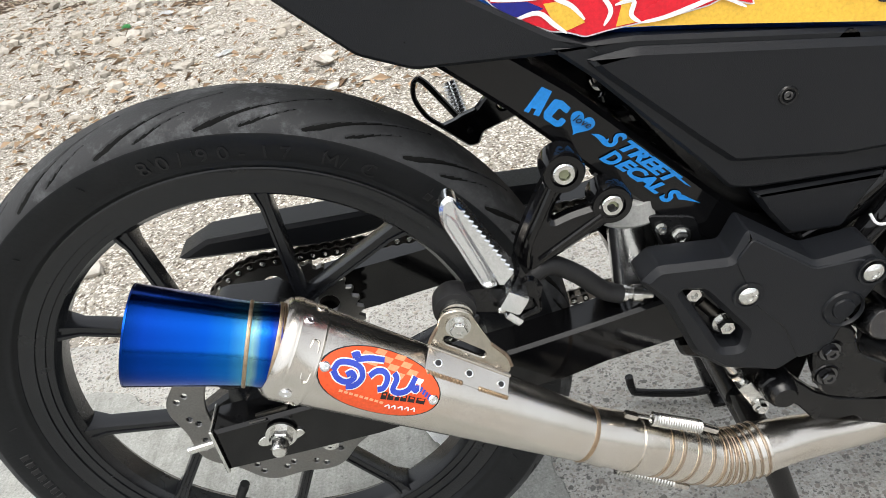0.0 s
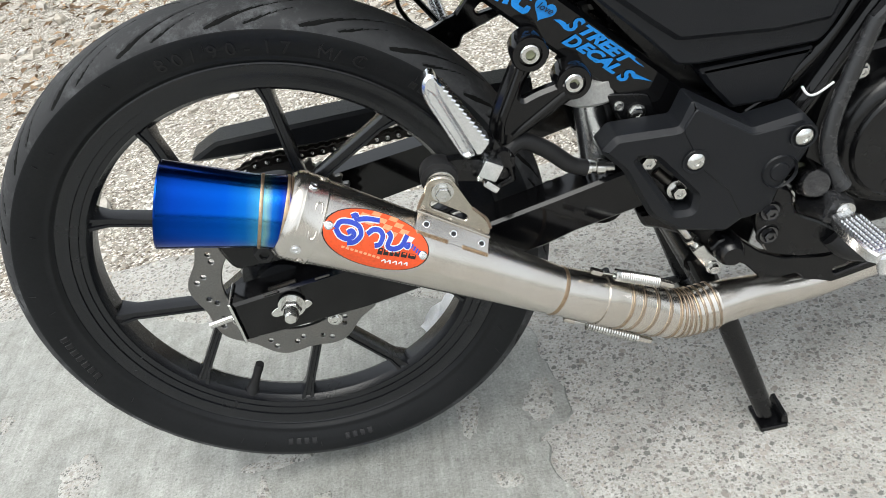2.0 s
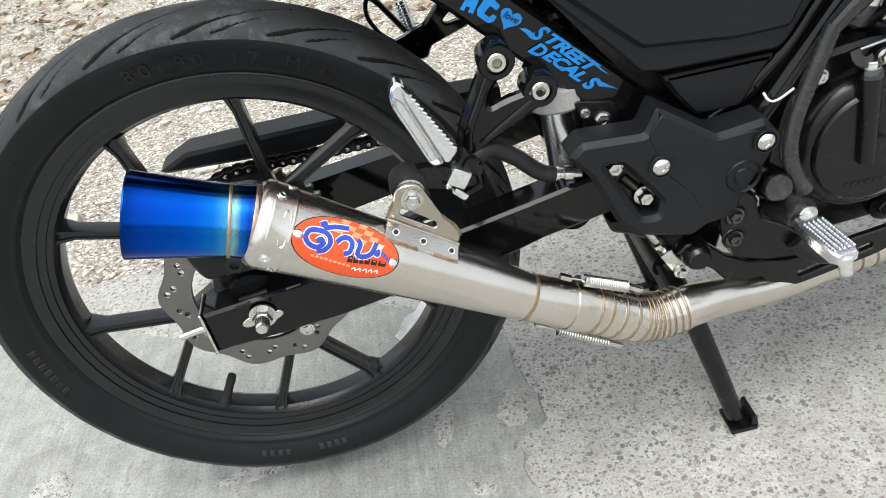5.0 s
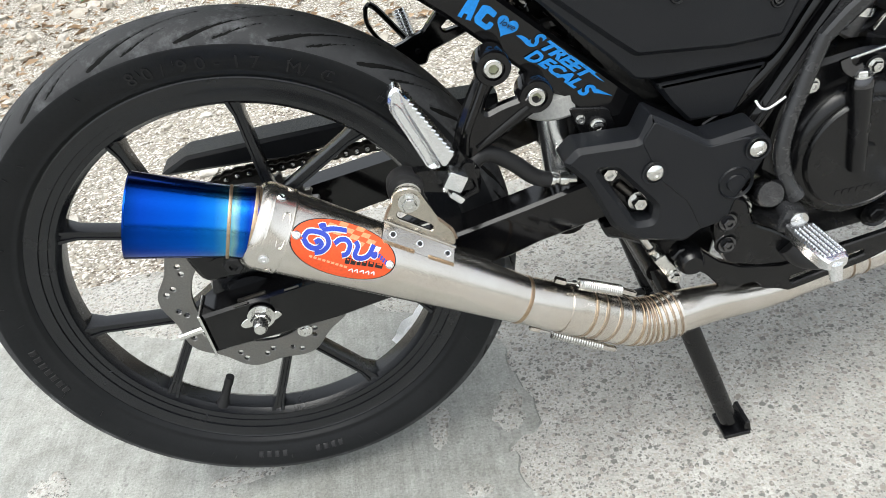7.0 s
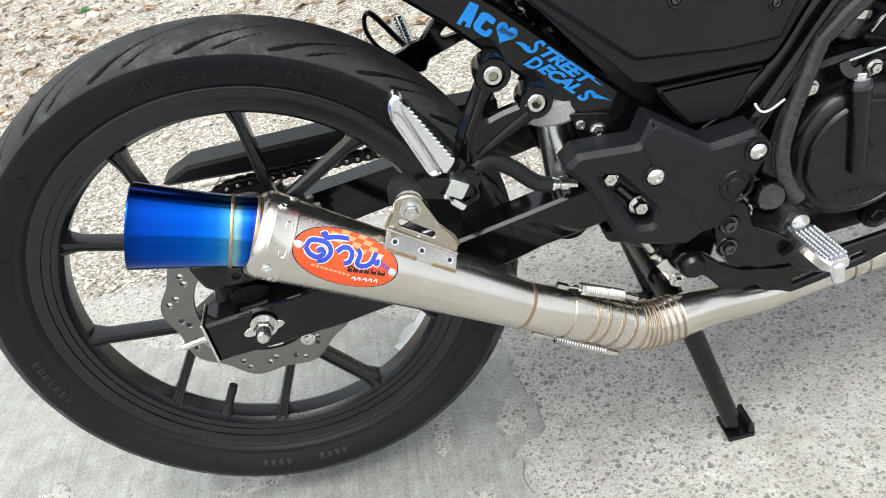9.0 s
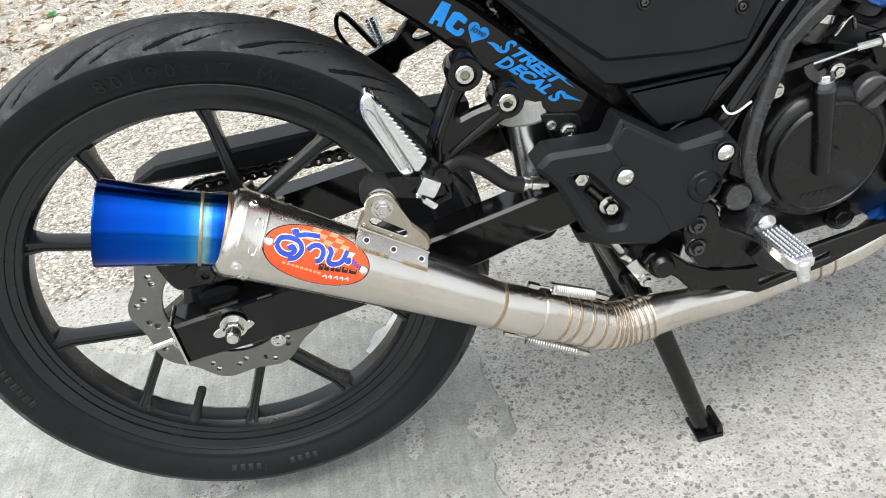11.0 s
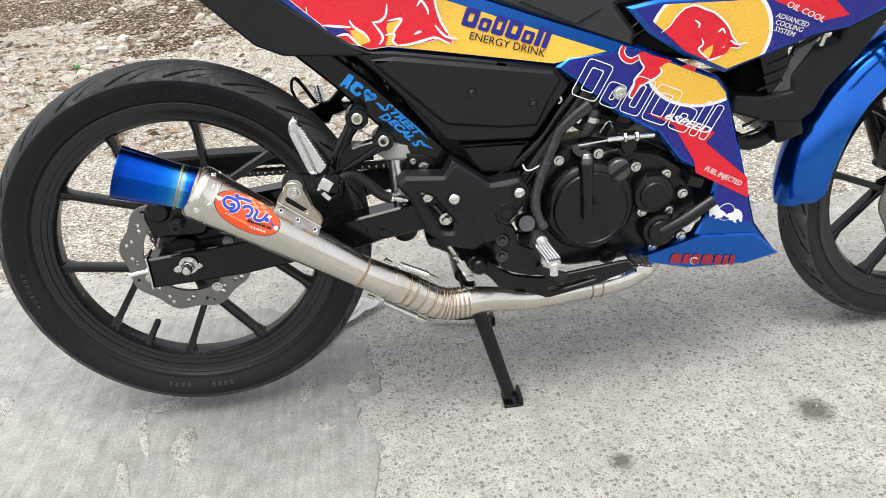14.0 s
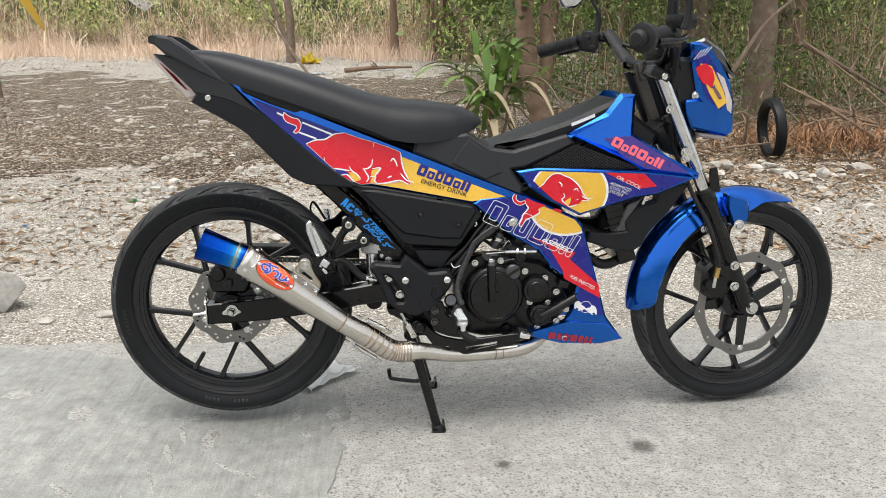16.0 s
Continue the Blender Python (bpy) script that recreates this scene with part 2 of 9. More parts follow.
    for sx, sy, sr in stains:
        far = n.new("ShaderNodeVectorMath")
        far.operation = "DISTANCE"
        far.inputs[1].default_value = (sx, sy, 0)
        l.new(co, far.inputs[0])
        wav = n.new("ShaderNodeMath")
        wav.operation = "MULTIPLY_ADD"
        wav.inputs[1].default_value = sr * 1.5
        l.new(noise_node(n, l, co, 0.9 / sr, 5, 0.7).outputs["Fac"], wav.inputs[0])
        l.new(far.outputs["Value"], wav.inputs[2])
        soak = n.new("ShaderNodeMapRange")
        soak.inputs["From Min"].default_value, soak.inputs["From Max"].default_value = sr * 2.1, sr * 1.25
        soak.inputs["To Max"].default_value = 0.82
        l.new(wav.outputs[0], soak.inputs["Value"])
        c = mix_node(n, l, soak.outputs[0], c, (0.07, 0.064, 0.056))
    l.new(c, b.inputs["Base Color"])
    b.inputs["Roughness"].default_value = rough
    b.inputs["Specular IOR Level"].default_value = 0.12
    bump_node(n, l, height, bump, 0.004, b)
    return m


def plant_material(name, a, bcol, rough=0.6, through=0.25):
    """Leaves and blades, tinted piece by piece, that let some light through."""
    m, n, l, b = base_nodes(name)
    geo = n.new("ShaderNodeNewGeometry")
    l.new(mix_node(n, l, geo.outputs["Random Per Island"], a, bcol), b.inputs["Base Color"])
    b.inputs["Roughness"].default_value = rough
    b.inputs["Subsurface Weight"].default_value = 0.0
    b.inputs["Transmission Weight"].default_value = 0.0
    return m


TIP_A = -0.6844 * 0.9236 - 0.1856 * 0.0485 - 0.4974 * 0.3803 + 0.004
# darker than the dusty tread: shade in the grooves is put into this rubber
GROOVE_SHADE = surface("shaded_groove_rubber", (0.008, 0.008, 0.008), 0.8, dirt=(0.03, 0.029, 0.027), dirt_amount=0.3, scale=30, bump=0.1, spec=0.15)
CHROME = surface("worn_chrome", (0.66, 0.66, 0.66), 0.14, 1.0, dirt=(0.40, 0.39, 0.37), dirt_amount=0.5, scale=40, bump=0.03, rough_vary=0.05)
TREAD, STAINLESS, TITANIUM = make_tread(), make_stainless(), make_titanium()
CONCRETE = speckled("exposed_concrete", (0.485, 0.480, 0.458), (0.395, 0.392, 0.372), [(0.215, 0.205, 0.19), (0.30, 0.28, 0.255), (0.36, 0.335, 0.305), (0.17, 0.168, 0.16), (0.60, 0.585, 0.55)], 120, 0.50, bump=0.7, stains=((0.965, -0.258, 0.030), (0.622, -0.315, 0.018)))
SCREED = speckled("smooth_cement_skin", (0.38, 0.385, 0.365), (0.28, 0.285, 0.272), [(0.22, 0.22, 0.21), (0.46, 0.45, 0.43)], 60, 0.20, bump=0.45, patch=2.6, stone_bump=0.05, streak=0.15)
DIRT = speckled("dusty_gravel_soil", (0.385, 0.358, 0.318), (0.27, 0.250, 0.218), [(0.74, 0.72, 0.67), (0.36, 0.315, 0.255), (0.12, 0.10, 0.08), (0.66, 0.63, 0.57), (0.20, 0.17, 0.13)], 85, 0.66, bump=1.0, patch=0.9, stone_bump=0.9)
SOIL = speckled("dark_littered_soil", (0.030, 0.020, 0.013), (0.085, 0.058, 0.037), [(0.60, 0.55, 0.47), (0.045, 0.033, 0.023), (0.30, 0.235, 0.165), (0.030, 0.022, 0.016)], 40, 0.56, bump=1.0, patch=0.45, stone_bump=0.9)


def stone_material(name, stops):
    m, n, l, b = base_nodes(name)
    geo = n.new("ShaderNodeNewGeometry")
    co = n.new("ShaderNodeTexCoord").outputs["Object"]
    r = ramp_node(n, l, geo.outputs["Random Per Island"], stops)
    nz = noise_node(n, l, co, 45, 5, 0.7)
    g = ramp_node(n, l, nz.outputs["Fac"], [(0.3, (0.72, 0.71, 0.69)), (0.7, (1.15, 1.15, 1.15))])
    l.new(mix_node(n, l, 1.0, r.outputs[0], g.outputs[0], "MULTIPLY"), b.inputs["Base Color"])
    b.inputs["Roughness"].default_value = 0.88
    bump_node(n, l, nz.outputs["Fac"], 0.5, 0.006, b)
    return m


PEBBLE = stone_material("mixed_pebbles", [(0.0, (0.40, 0.365, 0.31)), (0.35, (0.47, 0.44, 0.395)), (0.6, (0.34, 0.31, 0.265)), (0.85, (0.60, 0.585, 0.55)), (1.0, (0.22, 0.195, 0.16))])
AGGREGATE = stone_material("dark_embedded_pebbles", [(0.0, (0.18, 0.172, 0.16)), (0.3, (0.25, 0.235, 0.212)), (0.6, (0.34, 0.315, 0.285)), (0.85, (0.14, 0.139, 0.132)), (1.0, (0.47, 0.44, 0.40))])
ROCK = stone_material("pale_limestone", [(0.0, (0.40, 0.37, 0.33)), (0.5, (0.52, 0.50, 0.465)), (1.0, (0.31, 0.275, 0.235))])
GREY_ROCK = stone_material("grey_weathered_rock", [(0.0, (0.34, 0.33, 0.31)), (1.0, (0.40, 0.385, 0.36))])
BARK = surface("grey_brown_bark", (0.16, 0.115, 0.085), 0.9, dirt=(0.30, 0.24, 0.19), dirt_amount=0.7, scale=9, fine=70, bump=0.9)
PALE_BARK = surface("tan_bark", (0.19, 0.125, 0.085), 0.9, dirt=(0.31, 0.23, 0.17), dirt_amount=0.6, scale=8, fine=60, bump=0.9)
TWIG = surface("dry_twig_wood", (0.19, 0.135, 0.09), 0.9, dirt=(0.32, 0.26, 0.20), dirt_amount=0.6, scale=14, bump=0.4)
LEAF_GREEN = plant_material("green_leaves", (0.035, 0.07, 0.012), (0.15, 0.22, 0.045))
# light green foliage with sunlight put into its colour
LEAF_SUNLIT = plant_material("painted_sunlit_leaves", (0.20, 0.29, 0.06), (0.54, 0.58, 0.22))
LEAF_OLIVE = plant_material("olive_leaves", (0.11, 0.11, 0.045), (0.26, 0.25, 0.12))
STRAW = plant_material("dry_straw", (0.58, 0.41, 0.30), (0.88, 0.71, 0.56), 0.8)
BROWN_STRAW = plant_material("brown_dry_stems", (0.22, 0.135, 0.085), (0.52, 0.39, 0.28), 0.8)
LITTER = plant_material("dry_leaf_litter", (0.13, 0.08, 0.045), (0.42, 0.30, 0.19), 0.8)
DRACAENA = plant_material("broad_green_leaves", (0.09, 0.19, 0.035), (0.27, 0.38, 0.10), 0.4)
DRACAENA_DRY = plant_material("withered_broad_leaves", (0.42, 0.33, 0.20), (0.58, 0.50, 0.36), 0.7)
CLOTH = surface("white_cloth_scrap", (0.86, 0.87, 0.88), 0.8, dirt=(0.62, 0.61, 0.59), dirt_amount=0.25, scale=20, bump=0.3)
YELLOW_PLASTIC = surface("yellow_plastic_bag", (0.72, 0.55, 0.03), 0.45, scale=14, bump=0.2)
WHITE_PLASTIC = surface("white_plastic_scrap", (0.70, 0.71, 0.72), 0.5, scale=20, bump=0.2)
BLUE_PLASTIC = surface("blue_plastic_scrap", (0.02, 0.16, 0.50), 0.4, scale=20, bump=0.1)
GREEN_PLASTIC = surface("green_plastic_scrap", (0.05, 0.30, 0.08), 0.4, scale=20, bump=0.1)
BANANA_DRY = plant_material("yellowing_banana_leaf", (0.50, 0.30, 0.03), (0.62, 0.42, 0.06), 0.6)

# ---------------------------------------------------------------- mesh helpers
def part(name, bm, material, parent=None, label="", sharp=35, smooth=True):
    """Links a bmesh, built in world metres, as one mesh object under a thing or a part."""
    root = parent
    while root is not None and root.parent is not None:
        root = root.parent
    if root is not None:
        bmesh.ops.translate(bm, verts=bm.verts, vec=-root.location)
    bmesh.ops.recalc_face_normals(bm, faces=bm.faces)
    me = bpy.data.meshes.new(name)
    bm.to_mesh(me)
    bm.free()
    return finish(name, me, material, parent, label, sharp, smooth)


def finish(name, me, material, parent=None, label="", sharp=35, smooth=True):
    me.materials.append(material)
    if smooth:
        me.polygons.foreach_set("use_smooth", [True] * len(me.polygons))
        me.set_sharp_from_angle(angle=radians(sharp))
    ob = new(name, me)
    if parent is not None:
        ob.parent = parent
    if label:
        tagged(ob, label)
    return ob


def raw(name, verts, faces, material, parent=None, label="", sharp=35, smooth=True):
    me = bpy.data.meshes.new(name)
    me.from_pydata(verts, [], faces)
    me.update()
    return finish(name, me, material, parent, label, sharp, smooth)


def thing(name, at, label, category, group="", kind=""):
    ob = new(name)
    ob.empty_display_size = 0.1
    ob.location = at
    return tagged(ob, label, category, group, kind)


def area2(p):
    return sum(a[0] * b[1] - b[0] * a[1] for a, b in zip(p, p[1:] + p[:1]))


def inset(poly, d):
    """The outline moved inwards by d (poly runs anticlockwise)."""
    res, n = [], len(poly)
    for i in range(n):
        a, b, c = (Vector(poly[k % n]) for k in (i - 1, i, i + 1))
        u, v = (b - a).normalized(), (c - b).normalized()
        nu, nv = Vector((-u.y, u.x)), Vector((-v.y, v.x))
        k = nu + nv
        k = k / max(0.35, k.dot(nu)) if k.length > 1e-6 else nu
        res.append(tuple(b + k * d))
    return res


def rounded(poly, r, n=4):
    """The outline with its corners rounded off."""
    res, m = [], len(poly)
    for i in range(m):
        a, b, c = (Vector(poly[k % m]) for k in (i - 1, i, i + 1))
        ra = min(r, (a - b).length * 0.45, (c - b).length * 0.45)
        p, q = b + (a - b).normalized() * ra, b + (c - b).normalized() * ra
        for k in range(n + 1):
            t = k / n
            res.append(tuple(p * (1 - t) ** 2 + b * 2 * t * (1 - t) + q * t * t))
    return res


def ring2(x, z, r, n=20, ry=None, turn=0.0):
    ry = ry or r
    c, s = math.cos(turn), math.sin(turn)
    pts = [(r * math.cos(2 * math.pi * k / n), ry * math.sin(2 * math.pi * k / n)) for k in range(n)]
    return [(x + u * c - v * s, z + u * s + v * c) for u, v in pts]


def prism(outline, front, depth, bevel=0.002, holes=(), bm=None, side=1):
    """A plate in the x-z plane with a chamfered front edge. front: y of its outer face, a number or a function of x and z; depth goes inwards."""
    bm = bm or bmesh.new()
    f = front if callable(front) else (lambda x, z: front)
    loops = [list(outline) if area2(list(outline)) > 0 else list(outline)[::-1]]
    loops += [list(h) if area2(list(h)) < 0 else list(h)[::-1] for h in holes]
    face_edges, back_edges = [], []
    for lp in loops:
        ins = inset(lp, bevel) if bevel else lp
        rows = [[bm.verts.new((x, side * f(x, z), z)) for x, z in ins]]
        if bevel:
            rows.append([bm.verts.new((x, side * (f(x, z) + bevel), z)) for x, z in lp])
        rows.append([bm.verts.new((x, side * (f(x, z) + depth), z)) for x, z in lp])
        n = len(lp)
        for a, b in zip(rows, rows[1:]):
            for i in range(n):
                bm.faces.new((a[i], a[(i + 1) % n], b[(i + 1) % n], b[i]))
        for row, store in ((rows[0], face_edges), (rows[-1], back_edges)):
            for i in range(n):
                store.append(bm.edges.get((row[i], row[(i + 1) % n])))
    for store in (face_edges, back_edges):
        bmesh.ops.triangle_fill(bm, use_beauty=True, use_dissolve=False, edges=store)
    return bm


def smooth_path(pts, n=6):
    """A curve through the points."""
    p = [Vector(q) for q in pts]
    p = [p[0] * 2 - p[1]] + p + [p[-1] * 2 - p[-2]]
    res = []
    for i in range(1, len(p) - 2):
        for k in range(n):
            t = k / n
            a, b, c, d = p[i - 1:i + 3]
            res.append(0.5 * ((2 * b) + (c - a) * t + (2 * a - 5 * b + 4 * c - d) * t * t + (3 * b - a - 3 * c + d) * t ** 3))
    return res + [p[-2]]


def sweep(pts, radii, seg=14, caps=True, bm=None, profile=None, up=None):
    """A tube along the points. radii: one or one a point. profile: a list of (u, v) in place of the circle."""
    bm = bm or bmesh.new()
    p = [Vector(q) for q in pts]
    radii = [radii] * len(p) if isinstance(radii, (int, float)) else list(radii)
    profile = profile or [(math.cos(2 * math.pi * k / seg), math.sin(2 * math.pi * k / seg)) for k in range(seg)]
    tang = [(p[min(i + 1, len(p) - 1)] - p[max(i - 1, 0)]).normalized() for i in range(len(p))]
    u = Vector(up) if up else (Vector((0, 1, 0)) if abs(tang[0].y) < 0.9 else Vector((0, 0, 1)))
    rows = []
    for q, t, r in zip(p, tang, radii):
        u = (u - t * u.dot(t)).normalized()
        v = t.cross(u)
        rows.append([bm.verts.new(q + (u * a + v * b) * r) for a, b in profile])
    n = len(profile)
    for a, b in zip(rows, rows[1:]):
        for i in range(n):
            bm.faces.new((a[i], a[(i + 1) % n], b[(i + 1) % n], b[i]))
    if caps:
        bm.faces.new(rows[0][::-1])
        bm.faces.new(rows[-1])
    return bm


def revolve(profile, origin, axis=(0, -1, 0), seg=32, bm=None, closed=False):
    """profile: (radius, way along the axis) from one end to the other."""
    bm = bm or bmesh.new()
    ax, o = Vector(axis).normalized(), Vector(origin)
    u = ax.orthogonal().normalized()
    v = ax.cross(u)
    rows = []
    for r, h in profile:
        if r < 1e-6:
            rows.append([bm.verts.new(o + ax * h)])
        else:
            rows.append([bm.verts.new(o + ax * h + (u * math.cos(2 * math.pi * k / seg) + v * math.sin(2 * math.pi * k / seg)) * r) for k in range(seg)])
    if closed:
        rows.append(rows[0])
    for a, b in zip(rows, rows[1:]):
        for k in range(seg):
            j = (k + 1) % seg
            if len(a) == 1 and len(b) == 1:
                continue
            if len(a) == 1:
                bm.faces.new((a[0], b[k], b[j]))
            elif len(b) == 1:
                bm.faces.new((a[k], a[j], b[0]))
            else:
                bm.faces.new((a[k], a[j], b[j], b[k]))
    return bm


def block(at, size, turn=(0, 0, 0), bevel=0.003, bm=None):
    """A box with chamfered edges."""
    bm = bm or bmesh.new()
    made = bmesh.ops.create_cube(bm, size=1.0)["verts"]
    edges = list({e for v in made for e in v.link_edges})
    bmesh.ops.scale(bm, vec=size, verts=made)
    if bevel:
        res = bmesh.ops.bevel(bm, geom=edges, offset=bevel, segments=2, affect="EDGES", profile=0.6)
        made = list({v for f in res["faces"] for v in f.verts} | {v for v in made if v.is_valid})
    m = pose(*at, *turn)
    bmesh.ops.transform(bm, matrix=m, verts=made)
    return bm


def bolt(at, r=0.006, h=0.006, axis=(0, -1, 0), washer=True, hexagon=True, bm=None):
    """A bolt's head with its washer and a dimple."""
    bm = bm or bmesh.new()
    if washer:
        revolve([(0.001, 0), (r * 1.35, 0), (r * 1.35, r * 0.22), (0.001, r * 0.24)], at, axis, 20, bm)
    seg = 6 if hexagon else 18
    revolve([(r * 0.98, 0), (r, h * 0.25), (r, h * 0.8), (r * 0.86, h), (r * 0.45, h), (r * 0.36, h * 0.78), (0, h * 0.78)], at, axis, seg, bm)
    return bm


def spring(a, b, radius, wire, turns, bm=None, seg=6):
    """A coil from a to b."""
    a, b = Vector(a), Vector(b)
    ax = (b - a).normalized()
    u = ax.orthogonal().normalized()
    v = ax.cross(u)
    n = int(turns * 12)
    pts = [a + (b - a) * (k / n) + (u * math.cos(2 * math.pi * turns * k / n) + v * math.sin(2 * math.pi * turns * k / n)) * radius for k in range(n + 1)]
    return sweep(pts, wire, seg, True, bm)


def decal(name, outline, plane, material, parent, label="", lift=0.0006):
    return part(name, prism(outline, lambda x, z: plane(x, z) - lift, lift * 0.9, 0.0), material, parent, label, smooth=False)


def ink(name, pts, w, plane, material, parent, lift=0.0006, ends=0.35):
    """A drawn line on a panel, thinner towards its ends."""
    p = [Vector((a, b, 0)) for a, b in pts]
    p = smooth_path(p, 4) if len(p) > 2 else p
    left, right = [], []
    for i, q in enumerate(p):
        d = (p[min(i + 1, len(p) - 1)] - p[max(i - 1, 0)]).normalized()
        t = i / (len(p) - 1)
        h = w / 2 * (ends + (1 - ends) * math.sin(math.pi * t) ** 0.5)
        left.append((q.x - d.y * h, q.y + d.x * h))
        right.append((q.x + d.y * h, q.y - d.x * h))
    bm = bmesh.new()
    a, b = ([bm.verts.new((x, plane(x, z) - lift, z)) for x, z in side] for side in (left, right))
    for i in range(len(a) - 1):
        bm.faces.new((a[i], b[i], b[i + 1], a[i + 1]))
    return part(name, bm, material, parent, smooth=False)


def letters(name, text, at, size, angle, plane, material, parent, label="", shear=0.0, lift=0.0012, squeeze=1.0, font_bold=0.0):
    """Words set on a side panel. at: x and z of their start; angle in degrees."""
    cu = bpy.data.curves.new(name, "FONT")
    cu.body, cu.size, cu.shear, cu.extrude, cu.offset, cu.resolution_u = text, size, shear, 0.0002, font_bold, 3
    tmp = new(name + "_curve", cu)
    bpy.context.view_layer.update()
    me = bpy.data.meshes.new_from_object(tmp)
    bpy.data.objects.remove(tmp)
    c, s = math.cos(radians(angle)), math.sin(radians(angle))
    root = parent
    while root.parent is not None:
        root = root.parent
    for v in me.vertices:
        u, w, d = v.co.x * squeeze, v.co.y, v.co.z
        x, z = at[0] + u * c - w * s, at[1] + u * s + w * c
        v.co = Vector((x, plane(x, z) - lift - d, z)) - root.location
    me.update()
    return finish(name, me, material, parent, label, smooth=False)


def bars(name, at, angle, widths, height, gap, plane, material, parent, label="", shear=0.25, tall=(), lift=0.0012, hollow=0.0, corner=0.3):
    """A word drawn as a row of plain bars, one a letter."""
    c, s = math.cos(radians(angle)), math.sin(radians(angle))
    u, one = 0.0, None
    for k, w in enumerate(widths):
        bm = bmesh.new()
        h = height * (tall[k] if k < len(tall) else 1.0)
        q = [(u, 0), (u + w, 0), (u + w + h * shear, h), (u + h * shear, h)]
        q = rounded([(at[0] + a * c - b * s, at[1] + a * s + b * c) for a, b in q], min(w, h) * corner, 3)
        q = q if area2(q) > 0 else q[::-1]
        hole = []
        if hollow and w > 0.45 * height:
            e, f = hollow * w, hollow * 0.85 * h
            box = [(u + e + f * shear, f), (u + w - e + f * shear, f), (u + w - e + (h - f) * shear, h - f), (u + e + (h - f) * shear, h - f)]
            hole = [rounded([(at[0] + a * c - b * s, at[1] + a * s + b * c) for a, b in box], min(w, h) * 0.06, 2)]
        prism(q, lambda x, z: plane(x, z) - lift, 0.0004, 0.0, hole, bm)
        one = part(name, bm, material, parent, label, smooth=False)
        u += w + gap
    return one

# ---------------------------------------------------------------- the motorcycle
bike = thing("motorcycle", (0.64, 0, 0), "blue and black motorcycle with printed panels on its centre stand", "motorcycle")
RW, FW = Vector((-0.005, -0.032, 0.3195)), Vector((1.278, 0.0, 0.283))


def tyre_mesh(name, centre, R, half, rim_r, parent, yaw=0.0, seg=1200, grooves=21, phase=0.0):
    """A tyre with slanting grooves cut into its tread."""
    prof = []
    for k in range(101):
        a = -1 + k / 50.0
        lat = half * math.sin(a * math.pi / 2 * 0.98)
        prof.append((R - half * 0.50 * (1 - math.cos(a * math.pi / 2 * 0.98)) ** 1.15, lat, a))
    r_end = prof[0][0]
    side = [(r_end - (r_end - rim_r) * t, half * (1.0 - 0.06 * t - 0.30 * t * t) + bump, 9) for t, bump in ((0.12, 0), (0.3, 0), (0.5, 0), (0.70, 0), (0.80, 0), (0.84, 0.0012), (0.90, 0.0012), (0.94, 0), (1.0, 0))]
    ring = [(r, -y, 9) for r, y, _ in reversed(side)] + prof + side
    th0 = np.arange(seg) * 2 * math.pi / seg
    verts, deep = np.zeros((len(ring), seg, 3)), np.zeros((len(ring), seg))
    for i, (r, y, a) in enumerate(ring):
        rr = np.full(seg, r)
        th = th0 - 0.36 * ((0.86 - min(max(abs(a), 0.06), 0.86)) / 0.80) ** 1.3
        if abs(a) < 0.9:
            sgn = 1 if a >= 0 else -1
            for span, lag, wid, lo, hi in ((0.36, 0.0, 0.0056, 0.06, 0.86), (0.15, 0.12, 0.0040, 0.44, 0.84)):
                if lo < abs(a) < hi:
                    step = 2 * math.pi / grooves
                    line = lag + span * ((hi - abs(a)) / (hi - lo)) ** 1.3 + (step / 2 if sgn > 0 else 0) + phase
                    d = (-(th) - line + step / 2) % step - step / 2
                    taper = min(1.0, 0.25 + 0.75 * (abs(a) - lo) / (hi - lo) * 1.25, (hi - abs(a)) / 0.08)
                    rr -= 0.0052 * np.clip(1.6 - np.abs(d) * R / (wid * taper + 1e-5), 0, 1)
        deep[i] = r - rr
        verts[i, :, 0], verts[i, :, 1], verts[i, :, 2] = rr * np.cos(th), y, rr * np.sin(th)
    v = verts.reshape(-1, 3)
    c, s = math.cos(yaw), math.sin(yaw)
    x, y = v[:, 0] * c - v[:, 1] * s, v[:, 0] * s + v[:, 1] * c
    off = centre - bike.location
    v = np.stack([x + off.x, y + off.y, v[:, 2] + off.z], 1)
    n = len(ring)
    i, j = np.meshgrid(np.arange(n - 1), np.arange(seg), indexing="ij")
    k = (j + 1) % seg
    faces = np.stack([i * seg + j, i * seg + k, (i + 1) * seg + k, (i + 1) * seg + j], -1).reshape(-1, 4)
    ob = raw(name, v.tolist(), faces.tolist(), TREAD, parent, "worn black road tyre with slanting tread grooves", 60)
    ob.data.materials.append(RUBBER_SIDE)
    on_side = np.array([1 if (q < 11 or q >= n - 12) else 0 for q in range(n - 1)])
    ob.data.materials.append(GROOVE_SHADE)
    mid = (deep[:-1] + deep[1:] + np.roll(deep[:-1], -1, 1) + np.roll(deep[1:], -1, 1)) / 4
    # cut faces get the painted groove shade
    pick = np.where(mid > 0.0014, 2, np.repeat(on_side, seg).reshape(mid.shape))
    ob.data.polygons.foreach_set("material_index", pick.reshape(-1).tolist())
    return ob


def turned(bm, centre, yaw):
    bmesh.ops.transform(bm, matrix=Matrix.Translation(centre) @ Matrix.Rotation(yaw, 4, "Z") @ Matrix.Translation(-centre), verts=bm.verts)
    return bm


